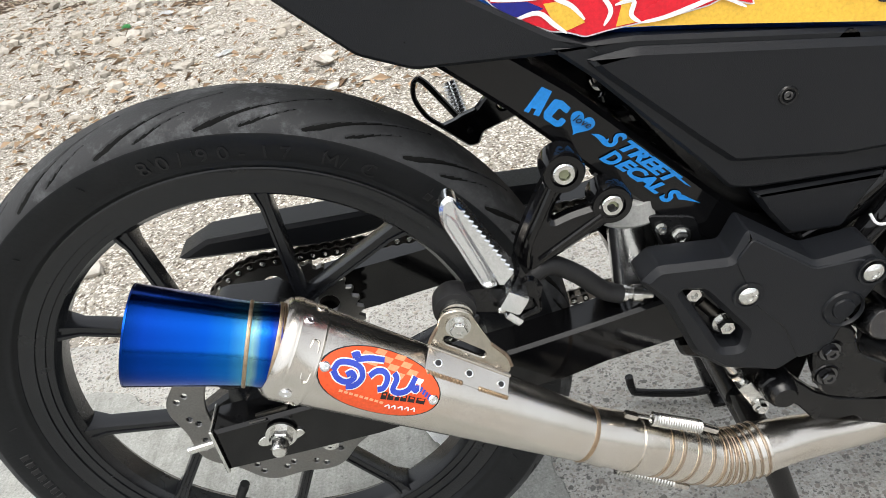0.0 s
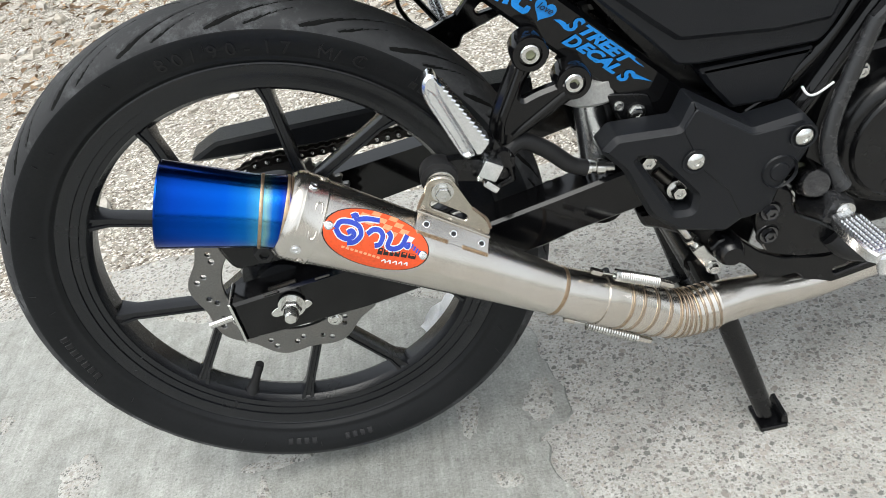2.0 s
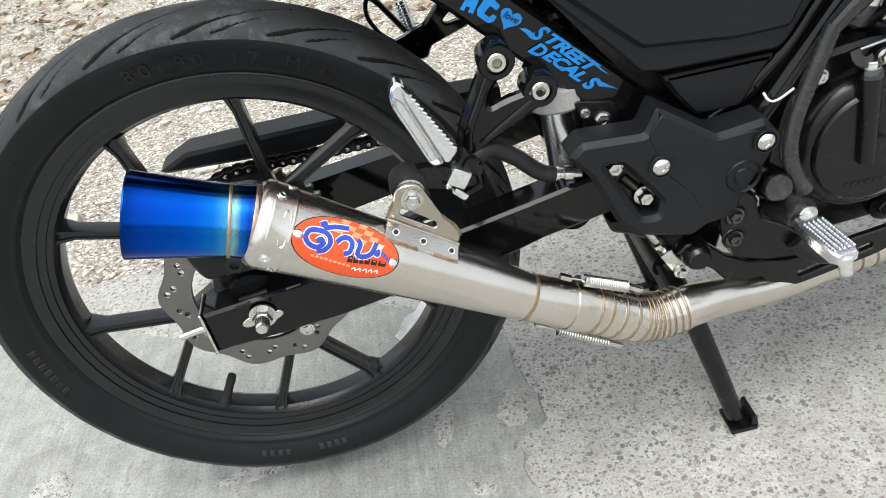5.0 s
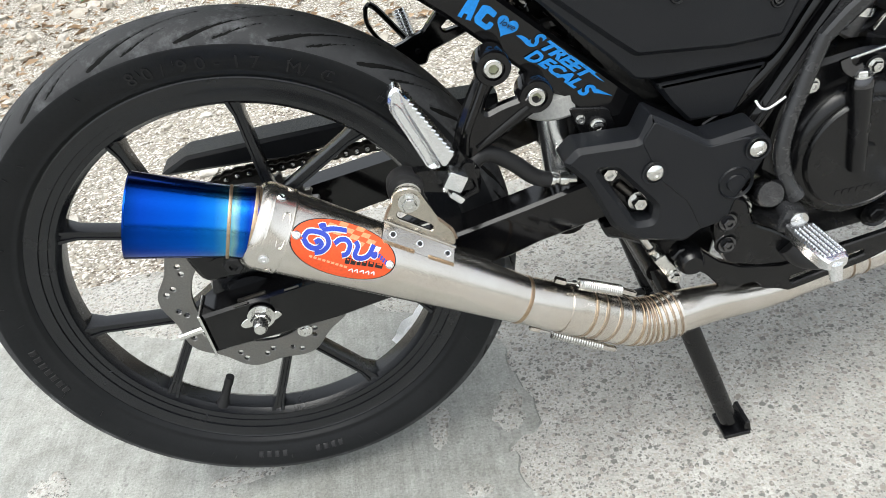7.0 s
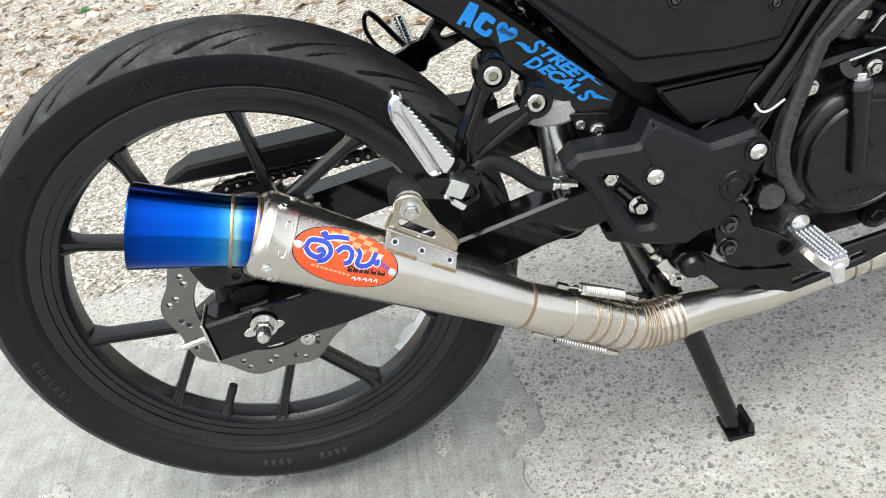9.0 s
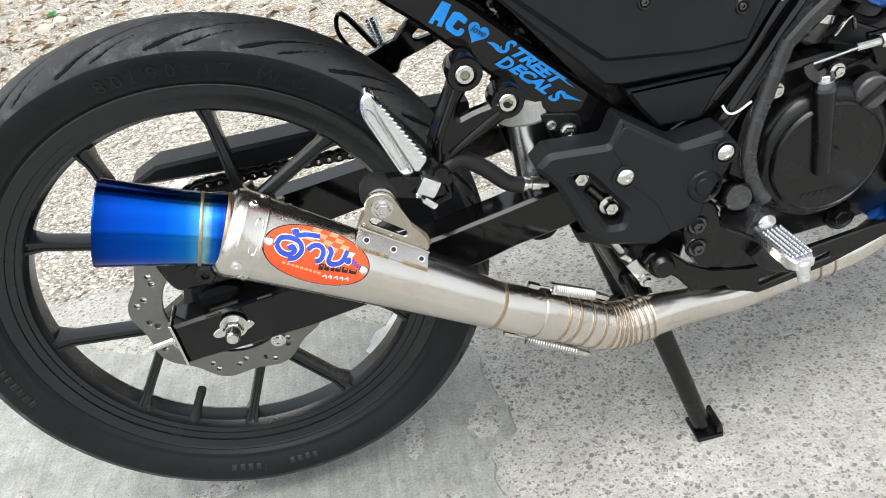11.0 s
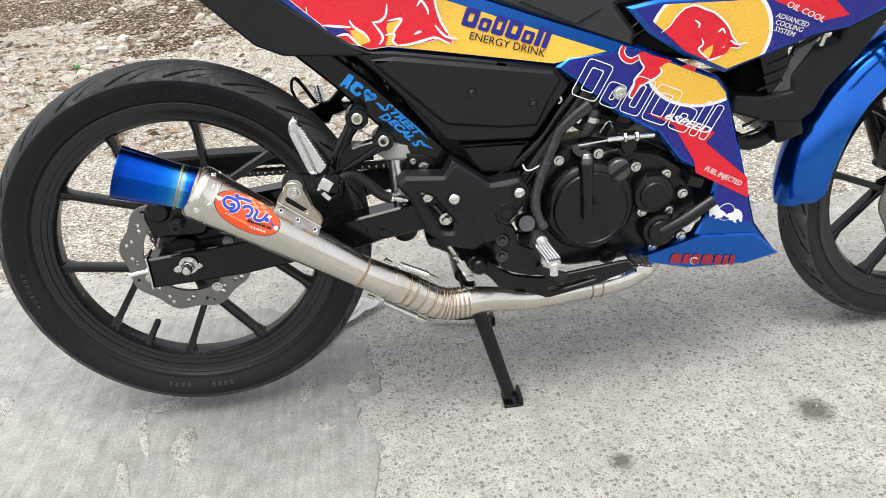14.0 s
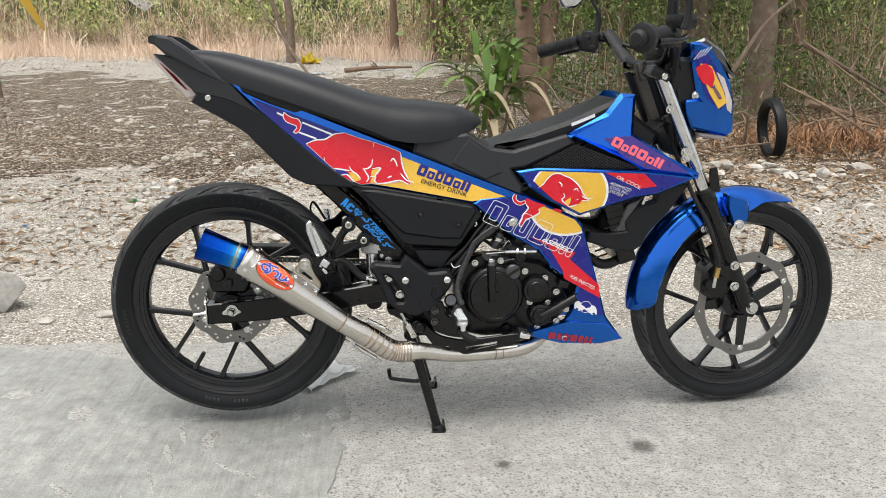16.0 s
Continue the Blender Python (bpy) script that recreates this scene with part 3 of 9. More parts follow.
def wheel(name, c, R, half, first, yaw, label, phase, seg=1200):
    """A cast wheel with five forked spokes and its tyre."""
    edge = [(0.2000, 0.0), (0.2008, 0.0105), (0.2055, 0.0165), (0.2062, 0.0182), (0.2118, 0.0196), (0.2124, 0.0212), (0.2200, 0.0226), (0.2206, 0.0246), (0.2300, 0.0262), (0.2325, 0.0276), (0.2345, 0.0270), (0.2345, 0.0236), (0.2240, 0.0170), (0.2180, 0.0080)]
    w = part(name, turned(revolve([(r, -y) for r, y in edge] + [(r, y) for r, y in reversed(edge[1:])], c, (0, -1, 0), 140, closed=True), c, yaw), RIM_BLACK, bike, label, sharp=24)
    tyre_mesh("tyre", c, R, half, 0.2335, w, yaw, seg, phase=phase)
    part("hub", turned(revolve([(0.012, -0.055), (0.028, -0.055), (0.030, -0.04), (0.046, -0.034), (0.050, -0.02), (0.044, 0.0), (0.050, 0.02), (0.046, 0.034), (0.030, 0.04), (0.028, 0.055), (0.012, 0.055)], c, (0, -1, 0), 40), c, yaw), RIM_BLACK, w)
    flat = [(-1, -0.75), (-0.7, -1), (0.7, -1), (1, -0.75), (1, 0.75), (0.7, 1), (-0.7, 1), (-1, 0.75)]
    for k in range(5):
        a0 = radians(first + 72 * k)
        node = c + Vector((math.cos(a0), 0, math.sin(a0))) * 0.092
        root = c + Vector((math.cos(a0), 0, math.sin(a0))) * 0.040
        part("spoke", turned(sweep([root, node], [0.0160, 0.0125], bm=None, profile=[(u * 0.85, v * 1.10) for u, v in flat]), c, yaw), RIM_BLACK, w)
        for s in (-1, 1):
            a1 = a0 + s * radians(18)
            tip = c + Vector((math.cos(a1), 0, math.sin(a1))) * 0.205
            mid = node.lerp(tip, 0.85)
            bm = sweep([node, node.lerp(tip, 0.15), mid, tip], [0.0080, 0.0076, 0.0078, 0.0120], profile=[(-1.25, -0.62), (-0.9, -0.72), (0.9, -0.72), (1.25, -0.62), (1.25, -0.30), (1.05, -0.22), (1.05, 0.22), (1.25, 0.30), (1.25, 0.62), (0.9, 0.72), (-0.9, 0.72), (-1.25, 0.62), (-1.25, 0.30), (-1.05, 0.22), (-1.05, -0.22), (-1.25, -0.30)])
            part("spoke", turned(bm, c, yaw), RIM_BLACK, w)
    return w


def brake_disc(parent, c, y, r_out, r_in, yaw, lobes, arms, label):
    out = [((r_out + 0.0035 * math.sin(lobes * t)) * math.cos(t), (r_out + 0.0035 * math.sin(lobes * t)) * math.sin(t)) for t in (2 * math.pi * k / 120 for k in range(120))]
    out = [(c.x + x, c.z + z) for x, z in out]
    inn = ring2(c.x, c.z, r_in, 60)
    dots = []
    for k in range(lobes * 2):
        a = 2 * math.pi * k / (lobes * 2)
        for q, rr in ((0.0, 0.86), (0.09, 0.93)):
            r = r_out * rr if k % 2 == 0 or q == 0 else r_out * 0.80
            if r > r_in + 0.007:
                dots.append(ring2(c.x + r * math.cos(a + q), c.z + r * math.sin(a + q), 0.0032, 8))
    d = part("brake_disc", turned(prism(out, c.y + y, 0.004, 0.0006, [inn] + dots), c, yaw), DISC_STEEL, parent, label)
    for k in range(arms):
        a = 2 * math.pi * k / arms + 0.5
        p0, p1 = (c + Vector((math.cos(a) * r, y + 0.004, math.sin(a) * r)) for r in (0.03, r_in + 0.006))
        part("carrier_arm", turned(sweep([p0, p1], [0.013, 0.009], profile=[(-0.35, -1), (0.35, -1), (0.35, 1), (-0.35, 1)]), c, yaw), RIM_BLACK, parent)
        part("disc_rivet", turned(bolt(p1 + Vector((0, -0.005, 0)), 0.006, 0.004, hexagon=False), c, yaw), ZINC, parent)
    return d


rear = wheel("rear_wheel", RW, 0.2885, 0.0420, 204, 0.0, "black cast rear wheel with forked spokes, lifted off the ground", 0.0, 2800)
brake_disc(rear, RW, -0.046, 0.098, 0.066, 0.0, 9, 4, "drilled wave-edged steel brake disc")
va = radians(-121)
part("valve_stem", sweep([RW + Vector((math.cos(va) * r, -0.006 - 0.02 * (0.2 - r), math.sin(va) * r)) for r in (0.204, 0.196, 0.192, 0.172, 0.168, 0.157)], [0.0090, 0.0075, 0.0058, 0.0050, 0.0056, 0.0052], 12), HOSE, rear)

# raised size marking on the tyre's wall, letter by letter, and worn marks as bars
def wall_y(x, z):
    """The face of the rear tyre's wall at x and z."""
    r = math.hypot(x - RW.x, z - RW.z)
    t = min(1.0, max(0.0, (0.2681 - r) / (0.2681 - 0.2335)))
    return RW.y - 0.0420 * (1.0 - 0.06 * t - 0.30 * t * t) - 0.0003


for k, ch in enumerate("80/90-17 M/C"):
    a = radians(98.0 - 3.65 * k)
    if ch != " ":
        letters("sidewall_marking", ch, (RW.x + 0.2455 * math.cos(a), RW.z + 0.2455 * math.sin(a)), 0.0195, math.degrees(a) - 90, wall_y, RUBBER_MARK, rear, "", lift=0.0004)
for a_start, n_marks, r in ((44, 3, 0.252), (275, 4, 0.253), (259, 4, 0.253), (196, 7, 0.254)):
    bm = bmesh.new()
    for k in range(n_marks):
        a = radians(a_start - 2.2 * k)
        c, s = math.cos(a), math.sin(a)
        q = [(u * -s + w * c, u * c + w * s) for u, w in ((-0.0028, -0.0036), (0.0028, -0.0036), (0.0028, 0.0036), (-0.0028, 0.0036))]
        prism([(RW.x + r * c + x, RW.z + r * s + z) for x, z in q], lambda x, z: wall_y(x, z) - 0.0006, 0.003, 0.0003, bm=bm)
    part("worn_marking", bm, RUBBER_MARK, rear)
for k in range(26):
    a, r = radians(13.8 * k + 5 * math.sin(k * 2.3)), 0.246 + 0.012 * abs(math.sin(k * 1.7))
    p = [(RW.x + q * math.cos(a + o), RW.z + q * math.sin(a + o)) for q, o in ((r, 0), (r + 0.003, 0.004 * math.sin(k)), (r + 0.006, 0.01 * math.sin(k)))]
    part("vent_nib", sweep([(x, wall_y(x, z) - 0.0005, z) for x, z in p], [0.0005, 0.0005, 0.0002], 5), RUBBER_MARK, rear)

STEER = radians(7)
front = wheel("front_wheel", FW, 0.281, 0.0385, 189, STEER, "black cast front wheel with forked spokes standing on the concrete", 0.07)
brake_disc(front, FW, -0.058, 0.136, 0.112, STEER, 10, 3, "thin drilled steel front brake disc")
part("valve_stem", sweep([FW + Vector((0.082, -0.012, 0.178)), FW + Vector((0.070, -0.04, 0.150))], [0.006, 0.0042], 10), HOSE, front)

# ---- rear sprocket and chain on the far side
sprk = []
for k in range(38 * 4):
    a = 2 * math.pi * k / (38 * 4)
    sprk.append((RW.x + (0.0830 if k % 4 < 2 else 0.0775) * math.cos(a), RW.z + (0.0830 if k % 4 < 2 else 0.0775) * math.sin(a)))
slots = [ring2(RW.x + 0.052 * math.cos(a), RW.z + 0.052 * math.sin(a), 0.011, 12) for a in (0.3 + 1.2566 * k for k in range(5))]
part("rear_sprocket", prism(sprk, 0.042, 0.006, 0.001, [ring2(RW.x, RW.z, 0.03, 24)] + slots), DISC_STEEL, rear)
chain = part("chain", revolve([(0.018, -0.006), (0.040, -0.005), (0.040, 0.005), (0.018, 0.006)], (0.455, 0.045, 0.340), seg=24, closed=True), DARK_STEEL, bike, "oily steel drive chain")
link_me = bpy.data.meshes.new("chain_link")
lb = bmesh.new()
for y in (-0.0062, 0.0062):
    prism(rounded([(-0.0098, -0.0050), (-0.0040, -0.0056), (0.0, -0.0034), (0.0040, -0.0056), (0.0098, -0.0050), (0.0098, 0.0050), (0.0040, 0.0056), (0.0, 0.0034), (-0.0040, 0.0056), (-0.0098, 0.0050)], 0.003, 2), y - 0.0008, 0.0016, 0.0003, bm=lb)
for x in (-0.0063, 0.0063):
    revolve([(0.0, -0.0088), (0.0024, -0.0084), (0.0026, -0.008), (0.0026, 0.008), (0.0, 0.0088)], (x, 0, 0), seg=8, bm=lb)
lb.to_mesh(link_me)
lb.free()
link_me.materials.append(surface("oiled_chain_steel", (0.16, 0.15, 0.14), 0.30, 1.0, dirt=(0.05, 0.045, 0.04), dirt_amount=0.6, scale=60, bump=0.05))
link_me.materials.append(ZINC)
link_me.polygons.foreach_set("material_index", [1 if abs(p.center.y) > 0.0074 else 0 for p in link_me.polygons])
run = [Vector((RW.x + 0.082 * math.cos(a), 0.045, RW.z + 0.082 * math.sin(a))) for a in np.linspace(radians(266), radians(86), 20)]
run += [Vector((RW.x + 0.0053 + (0.455 - RW.x - 0.004) * t, 0.045, RW.z + 0.0818 + (0.340 + 0.042 - RW.z - 0.0818) * t)) for t in np.linspace(0.03, 1, 37)]
run += [Vector((0.455 + (RW.x - 0.0053 - 0.455) * t, 0.045, 0.298 + (RW.z - 0.0818 - 0.298) * t)) for t in np.linspace(0, 0.97, 37)]
for k, p in enumerate(run):
    d = run[(k + 1) % len(run)] - run[k - 1]
    o = new("chain_link", link_me)
    o.parent = chain
    o.matrix_basis = Matrix.Translation(p - bike.location) @ Matrix.Rotation(-math.atan2(d.z, d.x), 4, "Y")

# ---- swingarm
swing_out = [(-0.0550, 0.3335), (0.0665, 0.3440), (0.2200, 0.3570), (0.2850, 0.3670), (0.3500, 0.3780), (0.4300, 0.3700), (0.4300, 0.3350), (0.3660, 0.3330), (0.2990, 0.3230), (0.2650, 0.3140), (0.1310, 0.2979), (0.0868, 0.2917), (0.0152, 0.2872), (-0.0555, 0.2845)]
arm = part("swingarm", prism(swing_out, -0.118, 0.034, 0.003), GLOSS, bike, "gloss black box-section swingarm")
part("far_arm", prism(swing_out, -0.118, 0.034, 0.003, side=-1), GLOSS, arm)
part("cross_tube", sweep([(0.36, -0.09, 0.345), (0.36, 0.09, 0.345)], 0.024, 16), GLOSS, arm)
part("axle", sweep([(RW.x, -0.10, RW.z), (RW.x, 0.13, RW.z)], 0.009, 14), ZINC, arm)
part("axle_washer", prism(rounded([(-0.021, 0.3125), (-0.017, 0.3075), (0.018, 0.3098), (0.0245, 0.3140), (0.022, 0.3195), (-0.014, 0.3190)], 0.006), -0.1205, 0.0025, 0.0006), ZINC, arm)
part("axle_nut", bolt((0.0038, -0.1205, 0.3190), 0.0104, 0.011, washer=True), ZINC, arm)
part("axle_end", revolve([(0.0, 0.022), (0.0055, 0.022), (0.0075, 0.019), (0.0075, 0.0)], (0.0038, -0.122, 0.3190), seg=16), ZINC, arm)
part("end_plate", prism(rounded([(-0.0582, 0.2835), (-0.0552, 0.2835), (-0.0550, 0.3355), (-0.0580, 0.3360)], 0.001), -0.1200, 0.038, 0.0006), ZINC, arm)
part("adjuster_bolt", sweep([(-0.055, -0.102, 0.3085), (-0.0905, -0.102, 0.3036)], 0.0038, 10), ZINC, arm)
part("adjuster_nut", bolt((-0.0582, -0.102, 0.3075), 0.007, 0.006, (-1, 0, -0.1), washer=False), ZINC, arm)
part("pad_hinge", block((0.0, -0.112, 0.3395), (0.03, 0.004, 0.003), (0, -6, 0), 0.0008), DARK_STEEL, arm)
for x in (-0.02, 0.035):
    part("weld_bead", sweep([(x, -0.118, 0.3365 + 0.086 * (x + 0.02)), (x + 0.015, -0.1185, 0.3380 + 0.086 * (x + 0.02))], 0.0012, 6), DARK_STEEL, arm)
# brake caliper behind the tail pipe
cal = part("rear_caliper", prism(rounded([(-0.045, 0.355), (0.035, 0.352), (0.05, 0.385), (0.03, 0.425), (-0.03, 0.43), (-0.055, 0.395)], 0.012), -0.096, 0.062, 0.006), SATIN, bike, "black cast rear brake caliper")
part("caliper_pin", bolt((-0.005, -0.098, 0.378), 0.011, 0.014, washer=False), HOSE, cal)
part("caliper_pin", bolt((0.030, -0.098, 0.405), 0.008, 0.008, washer=False), SATIN, cal)
part("piston_boss", revolve([(0.0, 0.012), (0.014, 0.012), (0.018, 0.006), (0.018, 0.0)], (-0.028, -0.094, 0.402), seg=20), SATIN, cal)
# chain guard
cg = [(-0.0905, 0.4180), (-0.0808, 0.4225), (-0.0568, 0.4325), (0.0300, 0.4305), (0.1235, 0.4275), (0.2200, 0.4230), (0.3000, 0.4160), (0.3000, 0.3930), (0.2000, 0.3980), (0.1170, 0.4040), (0.0567, 0.3990), (0.0126, 0.4055), (-0.0836, 0.4140)]
part("chain_guard", prism(cg, 0.052, 0.040, 0.004), PLASTIC, bike, "matt black chain guard")

# ---- shock absorber
shock = part("shock_absorber", sweep([(0.339, -0.072, 0.452), (0.341, -0.068, 0.330)], 0.0205, 24), ALU, bike, "steel rear shock absorber under a pale cap")
part("cap", revolve([(0.0, 0.004), (0.024, 0.004), (0.0315, 0.0), (0.0325, -0.018), (0.0285, -0.022), (0.0, -0.022)], (0.338, -0.072, 0.466), (0, 0, 1), 28), surface("grey_nylon", (0.34, 0.34, 0.33), 0.55, scale=40), shock)
part("coil_spring", spring((0.336, -0.068, 0.475), (0.365, 0.0, 0.60), 0.022, 0.005, 8), GLOSS, shock)
part("lower_eye", revolve([(0.0, -0.02), (0.02, -0.02), (0.02, 0.02), (0.0, 0.02)], (0.336, -0.066, 0.322), seg=20), SATIN, shock)

# ---- chassis: right spar, far spar, tubes
SPAR = lambda x, z: -0.101
spar_out = [(0.180, 0.634), (0.205, 0.652), (0.262, 0.606), (0.300, 0.572), (0.420, 0.442), (0.480, 0.400), (0.465, 0.368), (0.430, 0.385), (0.389, 0.421), (0.355, 0.449), (0.250, 0.566)]
frm = part("frame", prism(spar_out, SPAR, 0.032, 0.004), GLOSS, bike, "gloss black pressed frame spar with blue stickers")
part("far_spar", prism(spar_out, -0.107, 0.032, 0.004, side=-1), GLOSS, frm)
part("pivot_plate", prism([(0.34, 0.470), (0.47, 0.41), (0.50, 0.30), (0.48, 0.235), (0.42, 0.235), (0.40, 0.30), (0.37, 0.38)], -0.100, 0.030, 0.004), SATIN, frm)
part("far_pivot_plate", prism([(0.34, 0.470), (0.47, 0.41), (0.50, 0.30), (0.48, 0.235), (0.42, 0.235), (0.40, 0.30), (0.37, 0.38)], -0.100, 0.030, 0.004, side=-1), SATIN, frm)
for s in (-1, 1):
    part("frame_tube", sweep(smooth_path([(0.47, 0.088 * s, 0.385), (0.552, 0.090 * s, 0.447), (0.600, 0.090 * s, 0.510), (0.70, 0.075 * s, 0.60), (0.95, 0.03 * s, 0.76)], 5), 0.0145, 14), GLOSS, frm)
    part("seat_rail", sweep(smooth_path([(0.25, 0.07 * s, 0.60), (0.05, 0.055 * s, 0.74), (-0.06, 0.045 * s, 0.83)], 5), 0.012, 12), GLOSS, frm)
part("side_tube", sweep(smooth_path([(0.640, -0.098, 0.545), (0.6114, -0.104, 0.5085), (0.5836, -0.106, 0.4745), (0.5590, -0.106, 0.4420), (0.5330, -0.106, 0.4070), (0.5130, -0.104, 0.3800)], 5), 0.0115, 16), GLOSS, frm)
part("side_cable", sweep(smooth_path([(0.612, -0.118, 0.5190), (0.5890, -0.119, 0.4860), (0.5640, -0.119, 0.4540), (0.5380, -0.119, 0.4200), (0.5200, -0.117, 0.3960)], 5), 0.0024, 8), HOSE, frm)
# black block added to close the gap between spar and side cover
part("inner_fill", prism([(0.305, 0.590), (0.585, 0.562), (0.600, 0.500), (0.530, 0.405), (0.470, 0.380), (0.430, 0.410), (0.400, 0.455)], -0.078, 0.156, 0.004), SATIN, frm)
part("head_tube", sweep([(1.075, 0, 0.735), (1.020, 0, 0.865)], 0.028, 20), SATIN, frm)
for x, z, r in ((0.3715, 0.430, 0.0065), (0.356, 0.441, 0.0036), (0.437, 0.415, 0.004)):
    part("frame_bolt", bolt((x, -0.104, z), r, 0.006), ZINC, frm)
part("weld_tab", prism(rounded([(0.345, 0.455), (0.385, 0.445), (0.39, 0.42), (0.36, 0.415)], 0.006), -0.1035, 0.01, 0.001), SATIN, frm)
# stickers on the spar: a two-letter mark, a heart with a word, a two-line mark, all as plain shapes
decal("sticker_mark", [(0.2766, 0.5805), (0.2835, 0.5752), (0.2716, 0.5582), (0.2676, 0.5604), (0.2702, 0.5640), (0.2672, 0.5660), (0.2644, 0.5626), (0.2611, 0.5648)], SPAR, SKY_VINYL, frm, "bright blue vinyl mark")
decal("sticker_mark", rounded([(0.2846, 0.5690), (0.2905, 0.5664), (0.2958, 0.5592), (0.2920, 0.5556), (0.2872, 0.5612), (0.2806, 0.5560), (0.2850, 0.5512), (0.2882, 0.5536), (0.2912, 0.5502), (0.2872, 0.5466), (0.2826, 0.5470), (0.2748, 0.5556), (0.2756, 0.5606)], 0.0012, 2), SPAR, SKY_VINYL, frm)
hx = [(16 * math.sin(t) ** 3, 13 * math.cos(t) - 5 * math.cos(2 * t) - 2 * math.cos(3 * t) - math.cos(4 * t)) for t in (2 * math.pi * k / 30 for k in range(30))]
c45, s45 = math.cos(radians(-42)), math.sin(radians(-42))
decal("heart_sticker", [(0.3018 + (x * c45 - z * s45) * 0.00064, 0.5455 + (x * s45 + z * c45) * 0.00064) for x, z in hx], SPAR, SKY_VINYL, frm, "bright blue vinyl heart")
letters("heart_word", "love", (0.2952, 0.5500), 0.0088, -40, SPAR, INK, frm, shear=0.3, lift=0.0018)
decal("sticker_flourish", [(0.3087, 0.5352), (0.3140, 0.5338), (0.3180, 0.5305), (0.3214, 0.5242), (0.3190, 0.5222), (0.3160, 0.5250), (0.3132, 0.5302)], SPAR, SKY_VINYL, frm)
letters("sticker_word", "S", (0.3160, 0.5270), 0.0205, -47, SPAR, SKY_VINYL, frm, shear=0.45, squeeze=0.92, font_bold=0.0007)
letters("sticker_word", "TREET", (0.3265, 0.5208), 0.0142, -47, SPAR, SKY_VINYL, frm, shear=0.45, squeeze=1.38, font_bold=0.0007)
letters("sticker_word", "D", (0.3125, 0.5142), 0.0165, -47, SPAR, SKY_VINYL, frm, shear=0.45, squeeze=1.0, lift=0.0016, font_bold=0.0007)
letters("sticker_word", "ECAL", (0.3240, 0.5052), 0.0140, -47, SPAR, SKY_VINYL, frm, shear=0.45, squeeze=1.32, font_bold=0.0007)
letters("sticker_word", "S", (0.3562, 0.4690), 0.0180, -47, SPAR, SKY_VINYL, frm, shear=0.45, squeeze=1.05, font_bold=0.0008)
decal("sticker_flourish", [(0.3390, 0.5218), (0.3600, 0.4990), (0.3830, 0.4714), (0.3775, 0.4758), (0.3580, 0.4986)], SPAR, SKY_VINYL, frm)
decal("sticker_flourish", [(0.3700, 0.4682), (0.3760, 0.4660), (0.3892, 0.4556), (0.3770, 0.4612), (0.3722, 0.4628)], SPAR, SKY_VINYL, frm)

# ---- rear footrest bracket and footrest
brk_out = [(0.2375, 0.4026), (0.2335, 0.4315), (0.2342, 0.4549), (0.2390, 0.4690), (0.2515, 0.4922), (0.2660, 0.5160), (0.2790, 0.5300), (0.2920, 0.5190), (0.2830, 0.5060), (0.2712, 0.4924), (0.2668, 0.4815), (0.2690, 0.4785), (0.2827, 0.4826), (0.3000, 0.4850), (0.3180, 0.4880), (0.3240, 0.4720), (0.3130, 0.4680), (0.2748, 0.4493), (0.2515, 0.4388), (0.2519, 0.4173), (0.2493, 0.4026)]
brk = part("footrest_bracket", prism(rounded(brk_out, 0.005, 3), -0.1235, 0.011, 0.0035), GLOSS, bike, "gloss black cast pillion footrest bracket")
part("arm_ridge", sweep(smooth_path([(0.2735, -0.1235, 0.5120), (0.2610, -0.1245, 0.4900), (0.2470, -0.1250, 0.4650), (0.2420, -0.1250, 0.4450)], 4), [0.0035] * 13, 10), GLOSS, brk)
part("arm_ridge", sweep([(0.3060, -0.1235, 0.4760), (0.2770, -0.1240, 0.4600), (0.2540, -0.1240, 0.4470)], 0.0030, 10), GLOSS, brk)
for x, y, z in ((0.2805, -0.125, 0.5213), (0.3148, -0.119, 0.4830)):
    part("boss", revolve([(0.0, -0.02), (0.016, -0.02), (0.0165, 0.002), (0.0150, 0.005), (0.0105, 0.005), (0.0100, 0.002), (0.0, 0.002)], (x, y, z), seg=32), GLOSS, brk)
    part("socket_bolt", revolve([(0.0086, 0.001), (0.0086, 0.0050), (0.0076, 0.0062), (0.0046, 0.0062), (0.0042, 0.0030), (0.0, 0.0030)], (x, y, z), seg=24), ZINC, brk)
    part("bolt_socket", revolve([(0.0, 0.0040), (0.0042, 0.0040), (0.0042, 0.0028)], (x, y, z), seg=6), surface("olive_primer", (0.20, 0.21, 0.13), 0.6), brk)
part("peg_holder", prism(rounded([(0.2351, 0.4640), (0.2480, 0.4310), (0.2475, 0.4160), (0.2265, 0.4105), (0.2172, 0.4234), (0.2210, 0.4330), (0.2270, 0.4480)], 0.003), -0.150, 0.024, 0.002, [rounded([(0.2262, 0.4275), (0.2405, 0.4318), (0.2428, 0.4210), (0.2285, 0.4160)], 0.002)]), GLOSS, brk)
part("holder_lug", revolve([(0.0, 0.006), (0.006, 0.005), (0.0075, 0.0)], (0.2400, -0.149, 0.4455), seg=18), GLOSS, brk)
peg_out = [(0.1950, 0.5390), (0.1892, 0.5360), (0.1856, 0.5284), (0.1855, 0.5167), (0.1925, 0.4959), (0.1982, 0.4781), (0.2051, 0.4554), (0.2118, 0.4541), (0.2168, 0.4560), (0.2110, 0.4780), (0.2040, 0.5010), (0.1985, 0.5200), (0.1995, 0.5340)]
